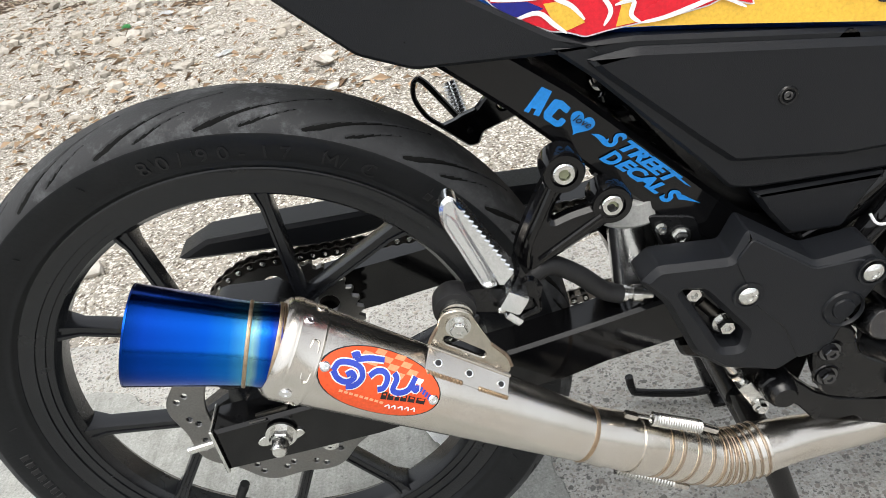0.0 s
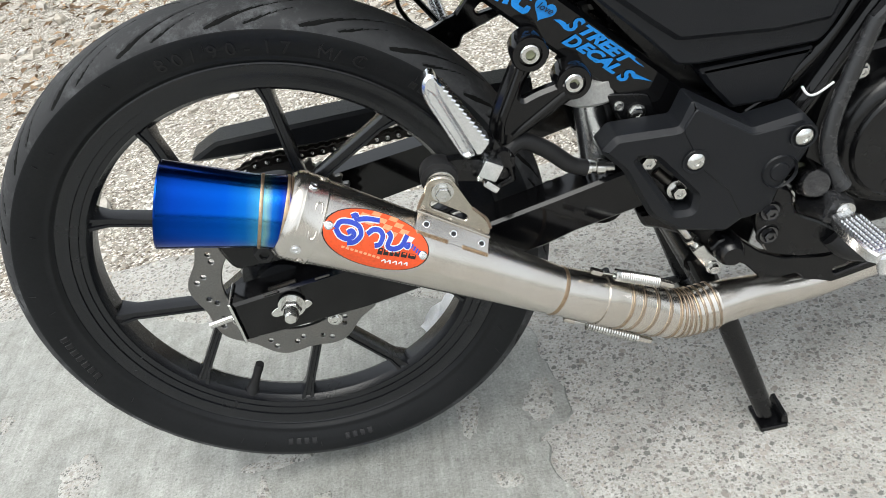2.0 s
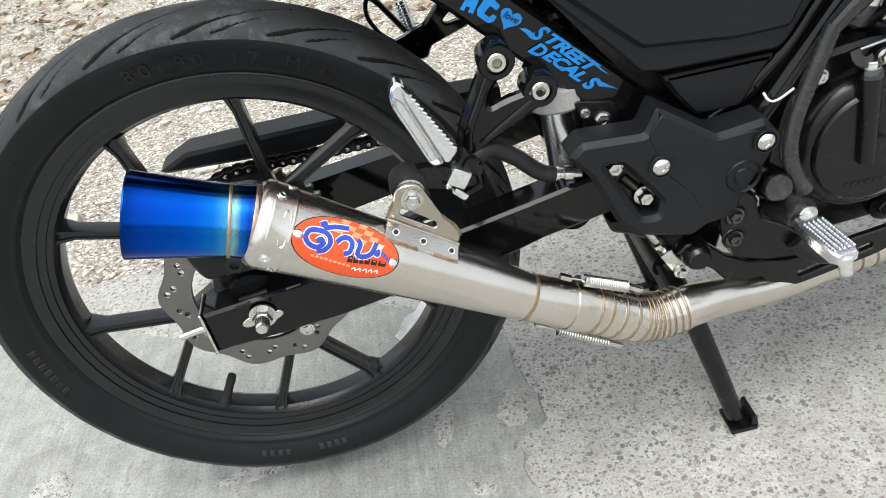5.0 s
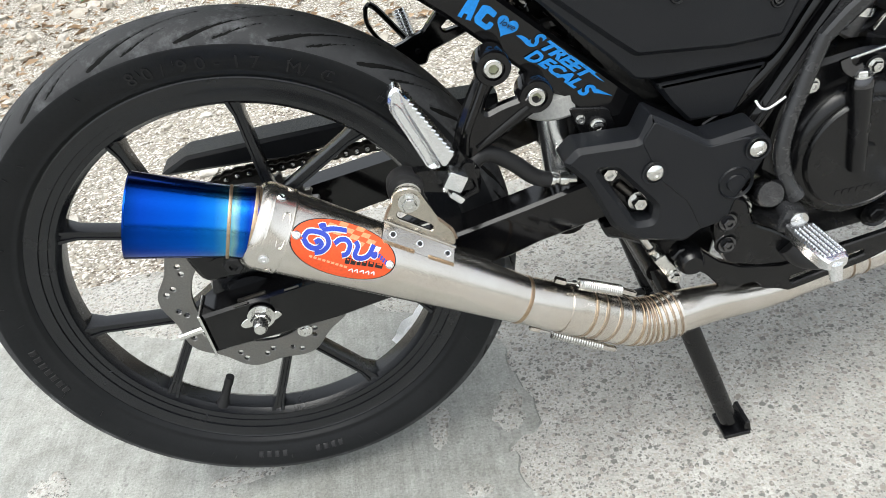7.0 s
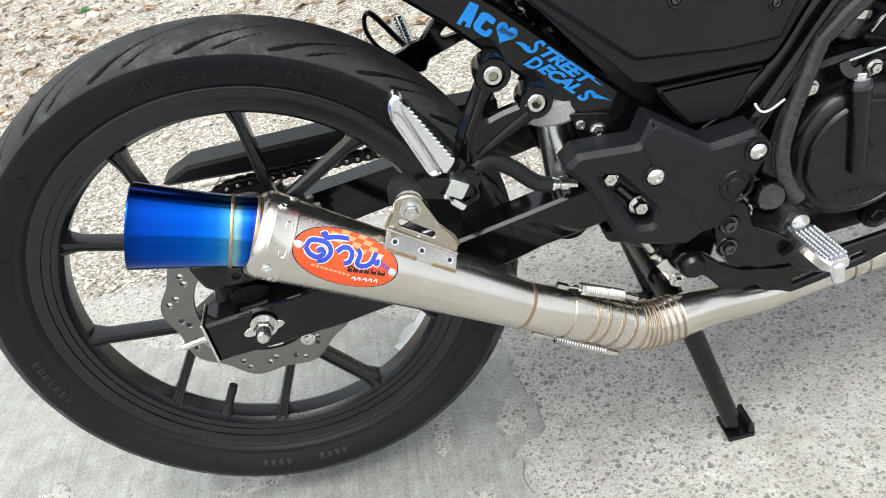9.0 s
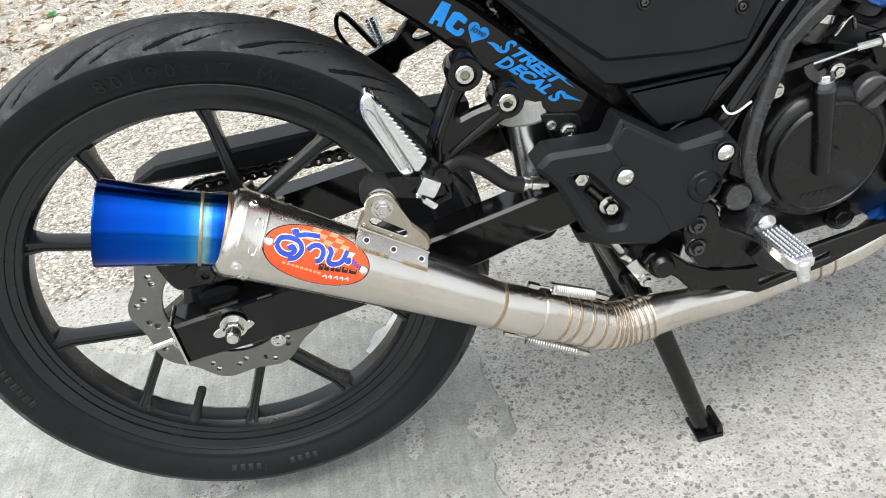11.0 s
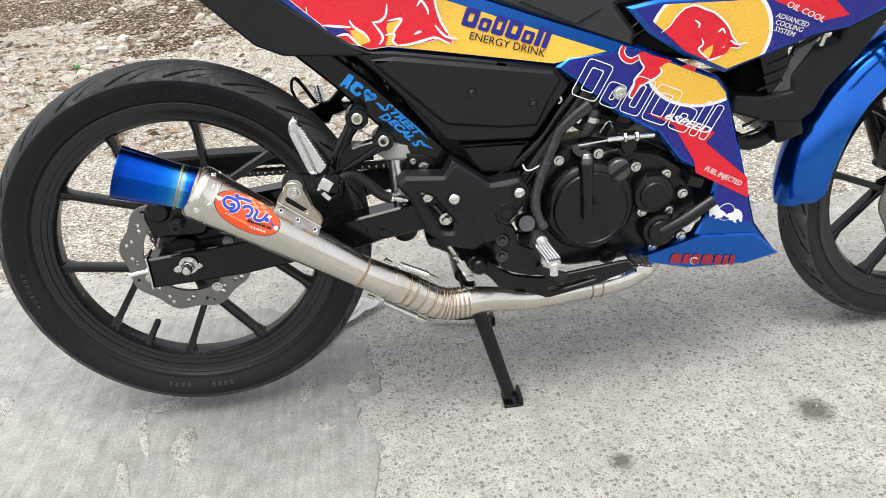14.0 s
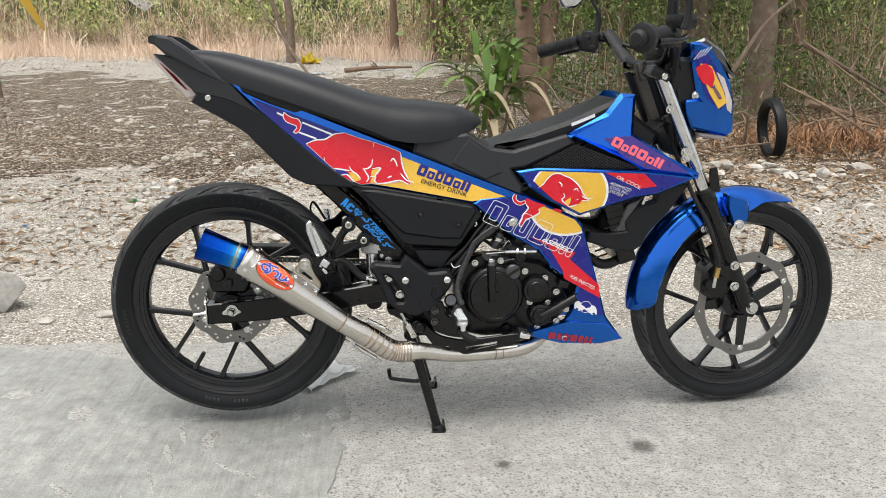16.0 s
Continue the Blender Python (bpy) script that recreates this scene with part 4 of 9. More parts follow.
peg_in = [(0.1905, 0.5240), (0.1895, 0.5165), (0.1962, 0.4959), (0.2018, 0.4781), (0.2072, 0.4610), (0.2110, 0.4605), (0.2068, 0.4790), (0.1998, 0.5005), (0.1945, 0.5180)]
peg = part("footrest", prism(rounded(peg_out, 0.004, 3), -0.1600, 0.016, 0.0024, [rounded(peg_in, 0.002, 2)]), ALU, bike, "folded-up cast aluminium pillion footrest")
part("recessed_face", prism(rounded(peg_in, 0.002, 2), -0.1582, 0.012, 0.0), ALU, peg)
strip = [(0.1972, 0.5360), (0.1985, 0.5200), (0.2045, 0.5000), (0.2115, 0.4780), (0.2172, 0.4585), (0.2212, 0.4575), (0.2300, 0.4662)]
for k in range(13):
    t = (k + 0.5) / 13
    at = Vector((0.2300, 0.4690)).lerp(Vector((0.2016, 0.5300)), t)
    strip += [(at.x + 0.0016, at.y - 0.0016), (at.x - 0.0016, at.y + 0.0006)]
part("tread_strip", prism(strip, lambda x, z: -0.1625, 0.018, 0.0010), ALU, peg, "bright toothed tread strip")
part("hinge", block((0.2262, -0.1560, 0.4405), (0.0185, 0.018, 0.0175), (0, 36, 0), 0.0030), ALU, peg)
part("hinge_pin", bolt((0.2168, -0.156, 0.4330), 0.0032, 0.004, (-0.7, -0.6, -0.3), washer=False, hexagon=False), ZINC, peg)
part("hinge_lower", block((0.2245, -0.151, 0.4200), (0.0070, 0.012, 0.0150), (0, -42, 0), 0.002), ALU, peg)
part("hanger_arm", sweep(smooth_path([(0.247, -0.140, 0.428), (0.220, -0.146, 0.436), (0.196, -0.152, 0.446), (0.184, -0.155, 0.446)], 4), 0.0105, profile=[(-0.5, -1), (0.5, -1), (0.5, 1), (-0.5, 1)]), SATIN, brk)
# far footrest plate and peg
far_out = [(0.1954, 0.4790), (0.2107, 0.4826), (0.2204, 0.4868), (0.2343, 0.4898), (0.2539, 0.5091), (0.2700, 0.5130), (0.2900, 0.5000), (0.2881, 0.4788), (0.2384, 0.4648), (0.2322, 0.4526), (0.2219, 0.4519)]
far_hole = rounded([(0.2654, 0.4972), (0.2560, 0.4900), (0.2595, 0.4846), (0.2797, 0.4866)], 0.002, 2)
farp = part("far_footrest_plate", prism(rounded(far_out, 0.003, 2), 0.098, 0.010, 0.002, [far_hole]), GLOSS, bike, "gloss black far footrest plate")
part("loop", sweep(smooth_path([(0.1990, 0.101, 0.4790), (0.1855, 0.101, 0.4930), (0.1772, 0.101, 0.5130), (0.1790, 0.101, 0.5290), (0.1850, 0.101, 0.5345)], 5), 0.0026, 8), GLOSS, farp)
part("rib", sweep(smooth_path([(0.1840, 0.101, 0.5345), (0.1930, 0.101, 0.5240), (0.2140, 0.101, 0.4880)], 5), 0.0034, 8), GLOSS, farp)
part("plate_screw", bolt((0.2250, 0.098, 0.4700), 0.0030, 0.002, washer=False, hexagon=False), SATIN, farp)
fp = part("far_footrest", sweep([(0.2195, 0.150, 0.468), (0.2145, 0.160, 0.503)], [0.0095, 0.0080], 16), ALU, bike, "ribbed aluminium far footrest")
for k in range(9):
    part("ring_rib", revolve([(0.0085, -0.0008), (0.0108, 0.0), (0.0085, 0.0008)], (0.2193 - 0.0043 * k / 8, 0.1505 + 0.008 * k / 8, 0.470 + 0.029 * k / 8), (-0.14, 0.28, 1), 18, closed=True), ALU, fp)
# brake hose with its crimped end
hose = part("brake_hose", sweep(smooth_path([(0.245, -0.120, 0.432), (0.262, -0.116, 0.436), (0.284, -0.112, 0.418), (0.303, -0.110, 0.396), (0.318, -0.110, 0.388)], 6), 0.0082, 12), HOSE, bike, "black rubber rear brake hose")
part("crimped_end", revolve([(0.0, 0), (0.0075, 0), (0.0075, 0.006), (0.006, 0.007), (0.006, 0.010), (0.0078, 0.011), (0.0078, 0.019), (0.0055, 0.020), (0.0055, 0.028), (0.0, 0.028)], (0.316, -0.110, 0.389), (1, 0, -0.22), 16), ZINC, hose)

# ---- exhaust
def along(pts, t):
    """The point and the way at t (0 to 1) of the length of a line of points."""
    seg = [(Vector(b) - Vector(a)).length for a, b in zip(pts, pts[1:])]
    d = t * sum(seg)
    for a, b, s in zip(pts, pts[1:], seg):
        if d <= s:
            return Vector(a).lerp(Vector(b), d / s), (Vector(b) - Vector(a)).normalized()
        d -= s
    return Vector(pts[-1]), (Vector(pts[-1]) - Vector(pts[-2])).normalized()


T0, T1 = Vector((-0.0444, -0.1856, 0.4974)), Vector((0.047, -0.1808, 0.4597))
C0, C1, J1 = Vector((0.053, -0.1800, 0.4560)), Vector((0.262, -0.1715, 0.3010)), Vector((0.3050, -0.1667, 0.2722))


def cone_r(t):
    """The cone's radius at t of its length."""
    return 0.0385 - 0.0145 * t


exh = part("exhaust", sweep([C0.lerp(C1, t) for t in (0, 0.14, 0.5, 1)], [cone_r(t) for t in (0, 0.14, 0.5, 1)], 64), STAINLESS, bike, "brushed stainless cone exhaust with a blued tail pipe")
prof = [(0.0368, 0.0), (0.0357, 0.014), (0.0345, 0.030), (0.0332, 0.047), (0.0320, 0.063), (0.0312, 0.077), (0.0311, 0.083), (0.0317, 0.094), (0.0322, 0.104)]
tip_ax = (T1 - T0).normalized()
tipb = revolve(prof + [(r - 0.0015, h) for r, h in reversed(prof)], T0, tip_ax, 56, closed=True)
tip = part("tail_pipe", tipb, TITANIUM, exh, "flared tail pipe of blued titanium")
part("tail_lip", revolve([(0.0353, -0.0006), (0.0367, -0.0006), (0.0370, 0.0008), (0.0363, 0.0015)], T0, tip_ax, 56, closed=True), TITANIUM, exh)
for h, r, w in ((0.0808, 0.0311, 0.0020),):
    part("weld_ring", revolve([(r - 0.001, -w), (r + 0.0006, -w * 0.6), (r + 0.0009, 0), (r + 0.0006, w * 0.6), (r - 0.001, w)], T0 + tip_ax * h, tip_ax, 48, closed=True), WELD, exh)
cone_ax = (C1 - C0).normalized()
part("weld_ring", revolve([(0.0305, -0.0024), (0.0322, -0.0018), (0.0327, 0.0), (0.0323, 0.0018), (0.031, 0.0024)], T1, (tip_ax + cone_ax).normalized(), 48, closed=True), WELD, exh)
part("end_cap", revolve([(0.0305, -0.0085), (0.0338, -0.0078), (0.0366, -0.0052), (0.0382, -0.0022), (0.0388, 0.0012), (0.0386, 0.004), (0.036, 0.004)], C0, cone_ax, 48, closed=True), STAINLESS, exh, sharp=22)
col = part("collar", revolve([(0.0375, 0.001), (0.0390, 0.001), (0.0393, 0.0025), (0.0389, 0.0045), (0.0381, 0.0190), (0.0384, 0.0205), (0.0377, 0.0220), (0.0360, 0.0220)], C0, cone_ax, 56, closed=True), STAINLESS, exh, "riveted steel collar", sharp=18)
side_n = Vector((0, -1, 0)) - cone_ax * Vector((0, -1, 0)).dot(cone_ax)
side_n.normalize()
up_n = cone_ax.cross(side_n) * -1
if up_n.z < 0:
    up_n = -up_n
for q in (-0.225, 1.315, 2.85, -1.75):
    d = side_n * math.cos(q) + up_n * math.sin(q)
    part("rivet", bolt(C0 + cone_ax * 0.0072 + d * 0.0387, 0.0034, 0.0017, d, hexagon=False), ALU, exh)
    pts = [C0 + cone_ax * u + (side_n * math.cos(q + v) + up_n * math.sin(q + v)) * 0.0386 for u, v in ((0.0150, -1.18), (0.0122, -1.08), (0.0122, -0.46), (0.0150, -0.36), (0.0178, -0.46), (0.0178, -1.08), (0.0150, -1.18))]
    part("pressed_rib", sweep(smooth_path(pts, 5), 0.0007, 6), STAINLESS, exh)
for t, nm in ((1.0, WELD),):
    part("weld_ring", revolve([(0.0222, -0.003), (0.0243, -0.002), (0.0248, 0), (0.0243, 0.002), (0.0222, 0.003)], C1, cone_ax, 40, closed=True), WELD, exh)
part("mid_pipe", sweep([C1, J1], [0.0239, 0.0252], 40), STAINLESS, exh)
part("slip_joint", revolve([(0.0240, -0.006), (0.0262, -0.006), (0.0264, 0.004), (0.0260, 0.012), (0.0245, 0.012)], J1, (J1 - C1).normalized(), 40, closed=True), STAINLESS, exh)
bend = smooth_path([J1, (0.330, -0.1630, 0.2550), (0.350, -0.1600, 0.2395), (0.368, -0.1570, 0.2270), (0.385, -0.1545, 0.2195), (0.402, -0.1520, 0.2168), (0.422, -0.1495, 0.2160)], 5)
part("bend", sweep(bend, [0.0258 - 0.0014 * k / (len(bend) - 1) for k in range(len(bend))], 40), STAINLESS, exh, "bend welded from short pipe slices")
for k, x in enumerate((0.3215, 0.3320, 0.3450, 0.3585, 0.3715, 0.3785, 0.3840, 0.3895, 0.3955, 0.4025, 0.4105, 0.4180)):
    p = min((along(bend, q / 400) for q in range(401)), key=lambda e: abs(e[0].x - x))
    p, d = p
    r = 0.0258 - 0.0014 * (x - 0.305) / 0.117
    part("weld_ring", revolve([(r - 0.001, -0.0014), (r + 0.0006, -0.0008), (r + 0.0010, 0), (r + 0.0006, 0.0008), (r - 0.001, 0.0014)], p, d, 36, closed=True), DARK_WELD if k % 4 else WELD, exh)
    w = 0.0026 if k < 5 else 0.0018
    part("heat_tint", revolve([(r - 0.0002, -w), (r + 0.0006, -w * 0.8), (r + 0.0006, w * 0.8), (r - 0.0002, w)], p, d, 40), HEAT_TINT, exh)
header = smooth_path([(0.420, -0.1497, 0.2160), (0.455, -0.1435, 0.2120), (0.525, -0.128, 0.196), (0.595, -0.112, 0.191), (0.680, -0.100, 0.193), (0.730, -0.085, 0.205), (0.765, -0.06, 0.235), (0.785, -0.03, 0.29)], 5)
part("header_pipe", sweep(header, [max(0.0185, 0.0238 - 0.0006 * k) for k in range(len(header))], 32), STAINLESS, exh)
for x in (0.63, 0.642):
    p = min(header, key=lambda q: abs(q.x - x))
    part("weld_ring", revolve([(0.0175, -0.0022), (0.0192, -0.001), (0.0194, 0), (0.0192, 0.001), (0.0175, 0.0022)], p, (1, 0.12, -0.05), 32, closed=True), DARK_WELD, exh)
# springs over the joint
for a, b in (((0.3060, -0.176, 0.3130), (0.3750, -0.171, 0.2735)), ((0.275, -0.160, 0.2475), (0.3515, -0.160, 0.1955))):
    a, b = Vector(a), Vector(b)
    d = (b - a).normalized()
    part("joint_spring", spring(a + d * 0.016, b - d * 0.016, 0.0050, 0.0013, 20), ZINC, exh)
    for p, q in ((a, a + d * 0.018), (b, b - d * 0.018)):
        part("spring_hook", sweep(smooth_path([p + Vector((0, 0.006, -0.003)), p, q], 4), 0.0013, 8), ZINC, exh)
    for p, k in ((a - d * 0.004, 0.012), (b - d * 0.008, 0.017)):
        part("hook_plate", block(p, (k, 0.006, 0.005), (0, 33, 0), 0.0012), STAINLESS, exh)
# hanger: a plate welded along a folded foot, bolted to a rubber bush
def on_body(t, q, lift):
    """A place on the cone at t of its length and the angle q round it."""
    return C0.lerp(C1, t) + (side_n * math.cos(q) + up_n * math.sin(q)) * (cone_r(t) + lift)


hang_out = rounded([(0.157, 0.4270), (0.1655, 0.4395), (0.1680, 0.4475), (0.1740, 0.4525), (0.1840, 0.4525), (0.1920, 0.4475), (0.1955, 0.4370), (0.2040, 0.4130), (0.2125, 0.4005), (0.2150, 0.3895), (0.2120, 0.3815)], 0.004)
hang_slot = rounded([(0.1678, 0.4272), (0.1700, 0.4318), (0.1745, 0.4290), (0.1968, 0.4095), (0.1975, 0.4050), (0.1940, 0.4040), (0.1690, 0.4240)], 0.003)
hang = part("hanger", prism(hang_out, -0.174, 0.0035, 0.0008, [hang_slot]), HANGER_STEEL, exh, "folded steel hanger bracket")
ft = bmesh.new()
low = [on_body(t, q, 0.0006) for t, q in ((0.385, 1.12), (0.475, 1.10), (0.565, 1.08), (0.662, 1.06))]
top = [Vector((0.1572, -0.1742, 0.4265)).lerp(Vector((0.2118, -0.1742, 0.3818)), k / 3) for k in range(4)]
ring_a = [[ft.verts.new(p + d) for p in (low + top[::-1])] for d in (Vector((0, 0, 0)), Vector((-0.0012, -0.0022, -0.0010)))]
for k in range(3):
    for rw, flip in ((ring_a[0], False), (ring_a[1], True)):
        q = (rw[k], rw[k + 1], rw[6 - k], rw[7 - k])
        ft.faces.new(q[::-1] if flip else q)
for k in range(8):
    ft.faces.new((ring_a[0][k], ring_a[0][(k + 1) % 8], ring_a[1][(k + 1) % 8], ring_a[1][k]))
part("hanger_foot", ft, STAINLESS, exh)
part("fold_edge", sweep([Vector((0.1560, -0.1750, 0.4268)), Vector((0.2122, -0.1750, 0.3812))], 0.0016, 8), STAINLESS, exh)
part("plate_weld", sweep(smooth_path([(0.2035, -0.1735, 0.4145), (0.2075, -0.1735, 0.4085), (0.2130, -0.1735, 0.4005), (0.2150, -0.1735, 0.3895)], 4), 0.0014, 8), DARK_WELD, exh)
part("plate_weld", sweep(smooth_path([(0.157, -0.1735, 0.427), (0.1615, -0.1735, 0.4345), (0.1660, -0.1735, 0.4405)], 4), 0.0013, 8), DARK_WELD, exh)
part("bush", revolve([(0.0, -0.020), (0.0150, -0.020), (0.0165, -0.017), (0.0168, -0.004), (0.0158, 0.0), (0.0125, 0.0005), (0.0, 0.0005)], (0.1812, -0.1640, 0.4445), seg=32), HOSE, exh)
part("bush_washer", revolve([(0.0, 0.0), (0.0128, 0.0), (0.0132, 0.0012), (0.0128, 0.0050), (0.0, 0.0050)], (0.1815, -0.1645, 0.4425), seg=28), ZINC, exh)
part("hanger_bolt", bolt((0.1815, -0.1742, 0.4385), 0.0072, 0.008), ZINC, exh)
for t in (0.422, 0.525, 0.634):
    d = (side_n * math.cos(1.30) + up_n * math.sin(1.30)).normalized()
    at = on_body(t, 1.335, 0.0020) + Vector((0, -0.0012, 0))
    n_foot = Vector((-0.30, -0.78, 0.10)) + d * 0.6
    # black disc stands in for the shade inside a drilled hole
    part("hole_shade_disc", revolve([(0.0, 0.0006), (0.0021, 0.0006), (0.0021, 0.0)], at, n_foot, 16), INK, exh)
    part("hole_rim", revolve([(0.0021, 0.0), (0.0024, 0.0011), (0.0031, 0.0012), (0.0033, 0.0)], at, n_foot, 18, closed=True), ALU, exh)
for t0, t1 in ((0.39, 0.50), (0.565, 0.655)):
    for k in range(11):
        t = t0 + (t1 - t0) * k / 10
        part("weld_bead", sweep([on_body(t, 1.085 - 0.05 * t, 0.0002), on_body(t + 0.004, 1.045 - 0.05 * t, 0.0010), on_body(t + 0.006, 1.00 - 0.05 * t, 0.0002)], [0.0011, 0.0015, 0.0009], 6), WELD, exh)


def on_cone(u, v, lift):
    """A place on the cone: u along it, v round it, in metres from the sticker's middle."""
    t = 0.265 + u / (C1 - C0).length
    return on_body(t, 0.505 + v / cone_r(t), lift)


def cone_patch(name, outline, material, lift, label=""):
    bm = bmesh.new()
    cu, cv = (sum(q[k] for q in outline) / len(outline) for k in (0, 1))
    ring_n, cuts = 10, 1 if len(outline) > 8 else 6
    fine = []
    for p, q in zip(outline, outline[1:] + outline[:1]):
        fine += [(p[0] + (q[0] - p[0]) * k / cuts, p[1] + (q[1] - p[1]) * k / cuts) for k in range(cuts)]
    mid = bm.verts.new(on_cone(cu, cv, lift))
    rows = [[bm.verts.new(on_cone(cu + (u - cu) * k / ring_n, cv + (v - cv) * k / ring_n, lift)) for u, v in fine] for k in range(1, ring_n + 1)]
    m = len(fine)
    for i in range(m):
        bm.faces.new((mid, rows[0][i], rows[0][(i + 1) % m]))
        for a, b in zip(rows, rows[1:]):
            bm.faces.new((a[i], b[i], b[(i + 1) % m], a[(i + 1) % m]))
    return part(name, bm, material, exh, label)


cone_patch("maker_plate", ring2(0, 0, 0.0484, 40, 0.0256), INK, 0.0004, "oval orange-red maker's plate with a wavy mark")
cone_patch("plate_field", ring2(0, 0, 0.0472, 40, 0.0246), STICKER_RED, 0.0008)
for k in range(4):
    for j in range(11):
        if (k + j) % 2 == 0:
            u, v = -0.040 + 0.0078 * j + 0.0022 * k, 0.0065 + 0.0044 * k
            if ((u + 0.004) / 0.0462) ** 2 + ((v + 0.002) / 0.0238) ** 2 < 0.90 and u + 2.4 * v > 0.004:
                cone_patch("check", [(u, v), (u + 0.0074, v - 0.0003), (u + 0.0096, v + 0.0041), (u + 0.0022, v + 0.0044)], CHECK_PALE if j < 8 else WHITE, 0.0011)


def stroke(pts, w, material, lift, name):
    """A brush stroke on the plate."""
    left, right = [], []
    p = [Vector((a, b, 0)) for a, b in pts]
    p = smooth_path(p, 5) if len(p) > 2 else p
    for i, q in enumerate(p):
        d = (p[min(i + 1, len(p) - 1)] - p[max(i - 1, 0)]).normalized()
        nrm = Vector((-d.y, d.x, 0)) * w / 2
        left.append(q + nrm)
        right.append(q - nrm)
    bm = bmesh.new()
    a = [bm.verts.new(on_cone(q.x, q.y, lift)) for q in left]
    b = [bm.verts.new(on_cone(q.x, q.y, lift)) for q in right]
    for i in range(len(a) - 1):
        bm.faces.new((a[i], a[i + 1], b[i + 1], b[i]))
    return part(name, bm, material, exh)


# the maker's mark as plain wavy strokes, blue edged with white
waves = [[(-0.0265, -0.0005), (-0.0235, 0.0020), (-0.0205, -0.0010), (-0.0250, -0.0050), (-0.0320, -0.0040), (-0.0370, 0.0005)], [(-0.0370, 0.0005), (-0.0345, 0.0065), (-0.0265, 0.0085), (-0.0185, 0.0070), (-0.0150, 0.0010), (-0.0180, -0.0055), (-0.0240, -0.0085)], [(-0.0265, 0.0130), (-0.0225, 0.0155), (-0.0220, 0.0120), (-0.0130, 0.0150), (-0.0020, 0.0165)],
         [(-0.0100, 0.0030), (-0.0060, 0.0075), (-0.0005, 0.0085), (0.0035, 0.0050), (0.0030, -0.0020), (-0.0010, -0.0045)], [(0.0075, 0.0095), (0.0105, 0.0060), (0.0100, -0.0015), (0.0150, -0.0030), (0.0215, 0.0010), (0.0245, 0.0110)], [(0.0235, 0.0035), (0.0275, 0.0020), (0.0270, 0.0055)]]
for k, pts in enumerate(waves):
    stroke(pts, 0.0060, WHITE, 0.0013 + 0.00004 * k, "mark_edge")
for k, pts in enumerate(waves):
    stroke(pts, 0.0040, ROYAL, 0.0017 + 0.00004 * k, "mark_stroke")
for k, (u, w) in enumerate(((0.0035, 0.0042), (0.0085, 0.0044), (0.0140, 0.0034), (0.0182, 0.0046), (0.0240, 0.0052), (0.0305, 0.0068))):
    stroke([(u, -0.0078 + 0.0006 * k), (u + w, -0.0074 + 0.0006 * k)], 0.0056 - 0.0003 * k, INK, 0.0014, "mark_bar")
    stroke([(u + 0.0012, -0.0066 + 0.0006 * k), (u + w - 0.0012, -0.0063 + 0.0006 * k)], 0.0012, STICKER_RED, 0.0018, "bar_slit")
for k in range(9):
    stroke([(-0.0275 + 0.0040 * k, -0.0125 - 0.0001 * k), (-0.0247 + 0.0040 * k, -0.0126 - 0.0001 * k)], 0.0020, STICKER_PALE, 0.0013, "mark_bar")
for k, w in enumerate((0.0042, 0.0034, 0.0040, 0.0036, 0.0032)):
    u = 0.0095 + 0.0050 * k
    stroke([(u, -0.0160 + 0.0007 * k), (u + w * 0.6, -0.0138 + 0.0007 * k), (u + w, -0.0168 + 0.0007 * k)], 0.0011, WHITE, 0.0013, "mark_flick")
for k in range(4):
    stroke([(0.0305 + 0.0026 * k, 0.0035 - 0.0012 * k), (0.0322 + 0.0026 * k, 0.0032 - 0.0012 * k)], 0.0038, ROYAL, 0.0014, "mark_bar")
for u in (-0.0432, 0.0432):
    p = on_cone(u, -0.00003 * u / 0.001, 0.0004)
    d = (p - (C0.lerp(C1, 0.265 + u / (C1 - C0).length))).normalized()
    part("plate_screw", revolve([(0.0, 0.0012), (0.0016, 0.0012), (0.0017, 0.0020), (0.0030, 0.0019), (0.0039, 0.0009), (0.0040, 0.0)], p, d, 20), ALU, exh)

# ---- heel guard and lower brackets
guard_out = [(0.326, 0.421), (0.341, 0.433), (0.398, 0.427), (0.411, 0.450), (0.464, 0.408), (0.510, 0.412), (0.525, 0.391), (0.513, 0.366), (0.494, 0.343), (0.481, 0.311), (0.466, 0.318), (0.437, 0.301), (0.390, 0.316), (0.365, 0.340), (0.344, 0.397)]
guard_hole = rounded([(0.358, 0.406), (0.374, 0.402), (0.409, 0.352), (0.405, 0.336), (0.389, 0.338), (0.376, 0.368)], 0.004, 3)
grd = part("heel_guard", prism(rounded(guard_out, 0.004, 3), -0.148, 0.034, 0.005, [guard_hole]), PLASTIC, bike, "matt black moulded heel guard")
part("raised_face", prism(rounded([(0.400, 0.425), (0.413, 0.444), (0.463, 0.404), (0.500, 0.405), (0.515, 0.389), (0.492, 0.352), (0.478, 0.318), (0.452, 0.314), (0.440, 0.350), (0.416, 0.380)], 0.005, 3), -0.1490, 0.008, 0.0010), PLASTIC, grd)
for x, z, y in ((0.410, 0.391, -0.1490), (0.508, 0.391, -0.1510)):
    part("recess_ring", revolve([(0.0105, 0.0), (0.0125, 0.0006), (0.0125, -0.003), (0.0105, -0.003)], (x, y, z), seg=24, closed=True), PLASTIC, grd)
    part("guard_bolt", revolve([(0.0084, -0.002), (0.0084, 0.0012), (0.0066, 0.0032), (0.0032, 0.0040), (0.0028, 0.0022), (0.0, 0.0022)], (x, y, z), seg=20), ZINC, grd)
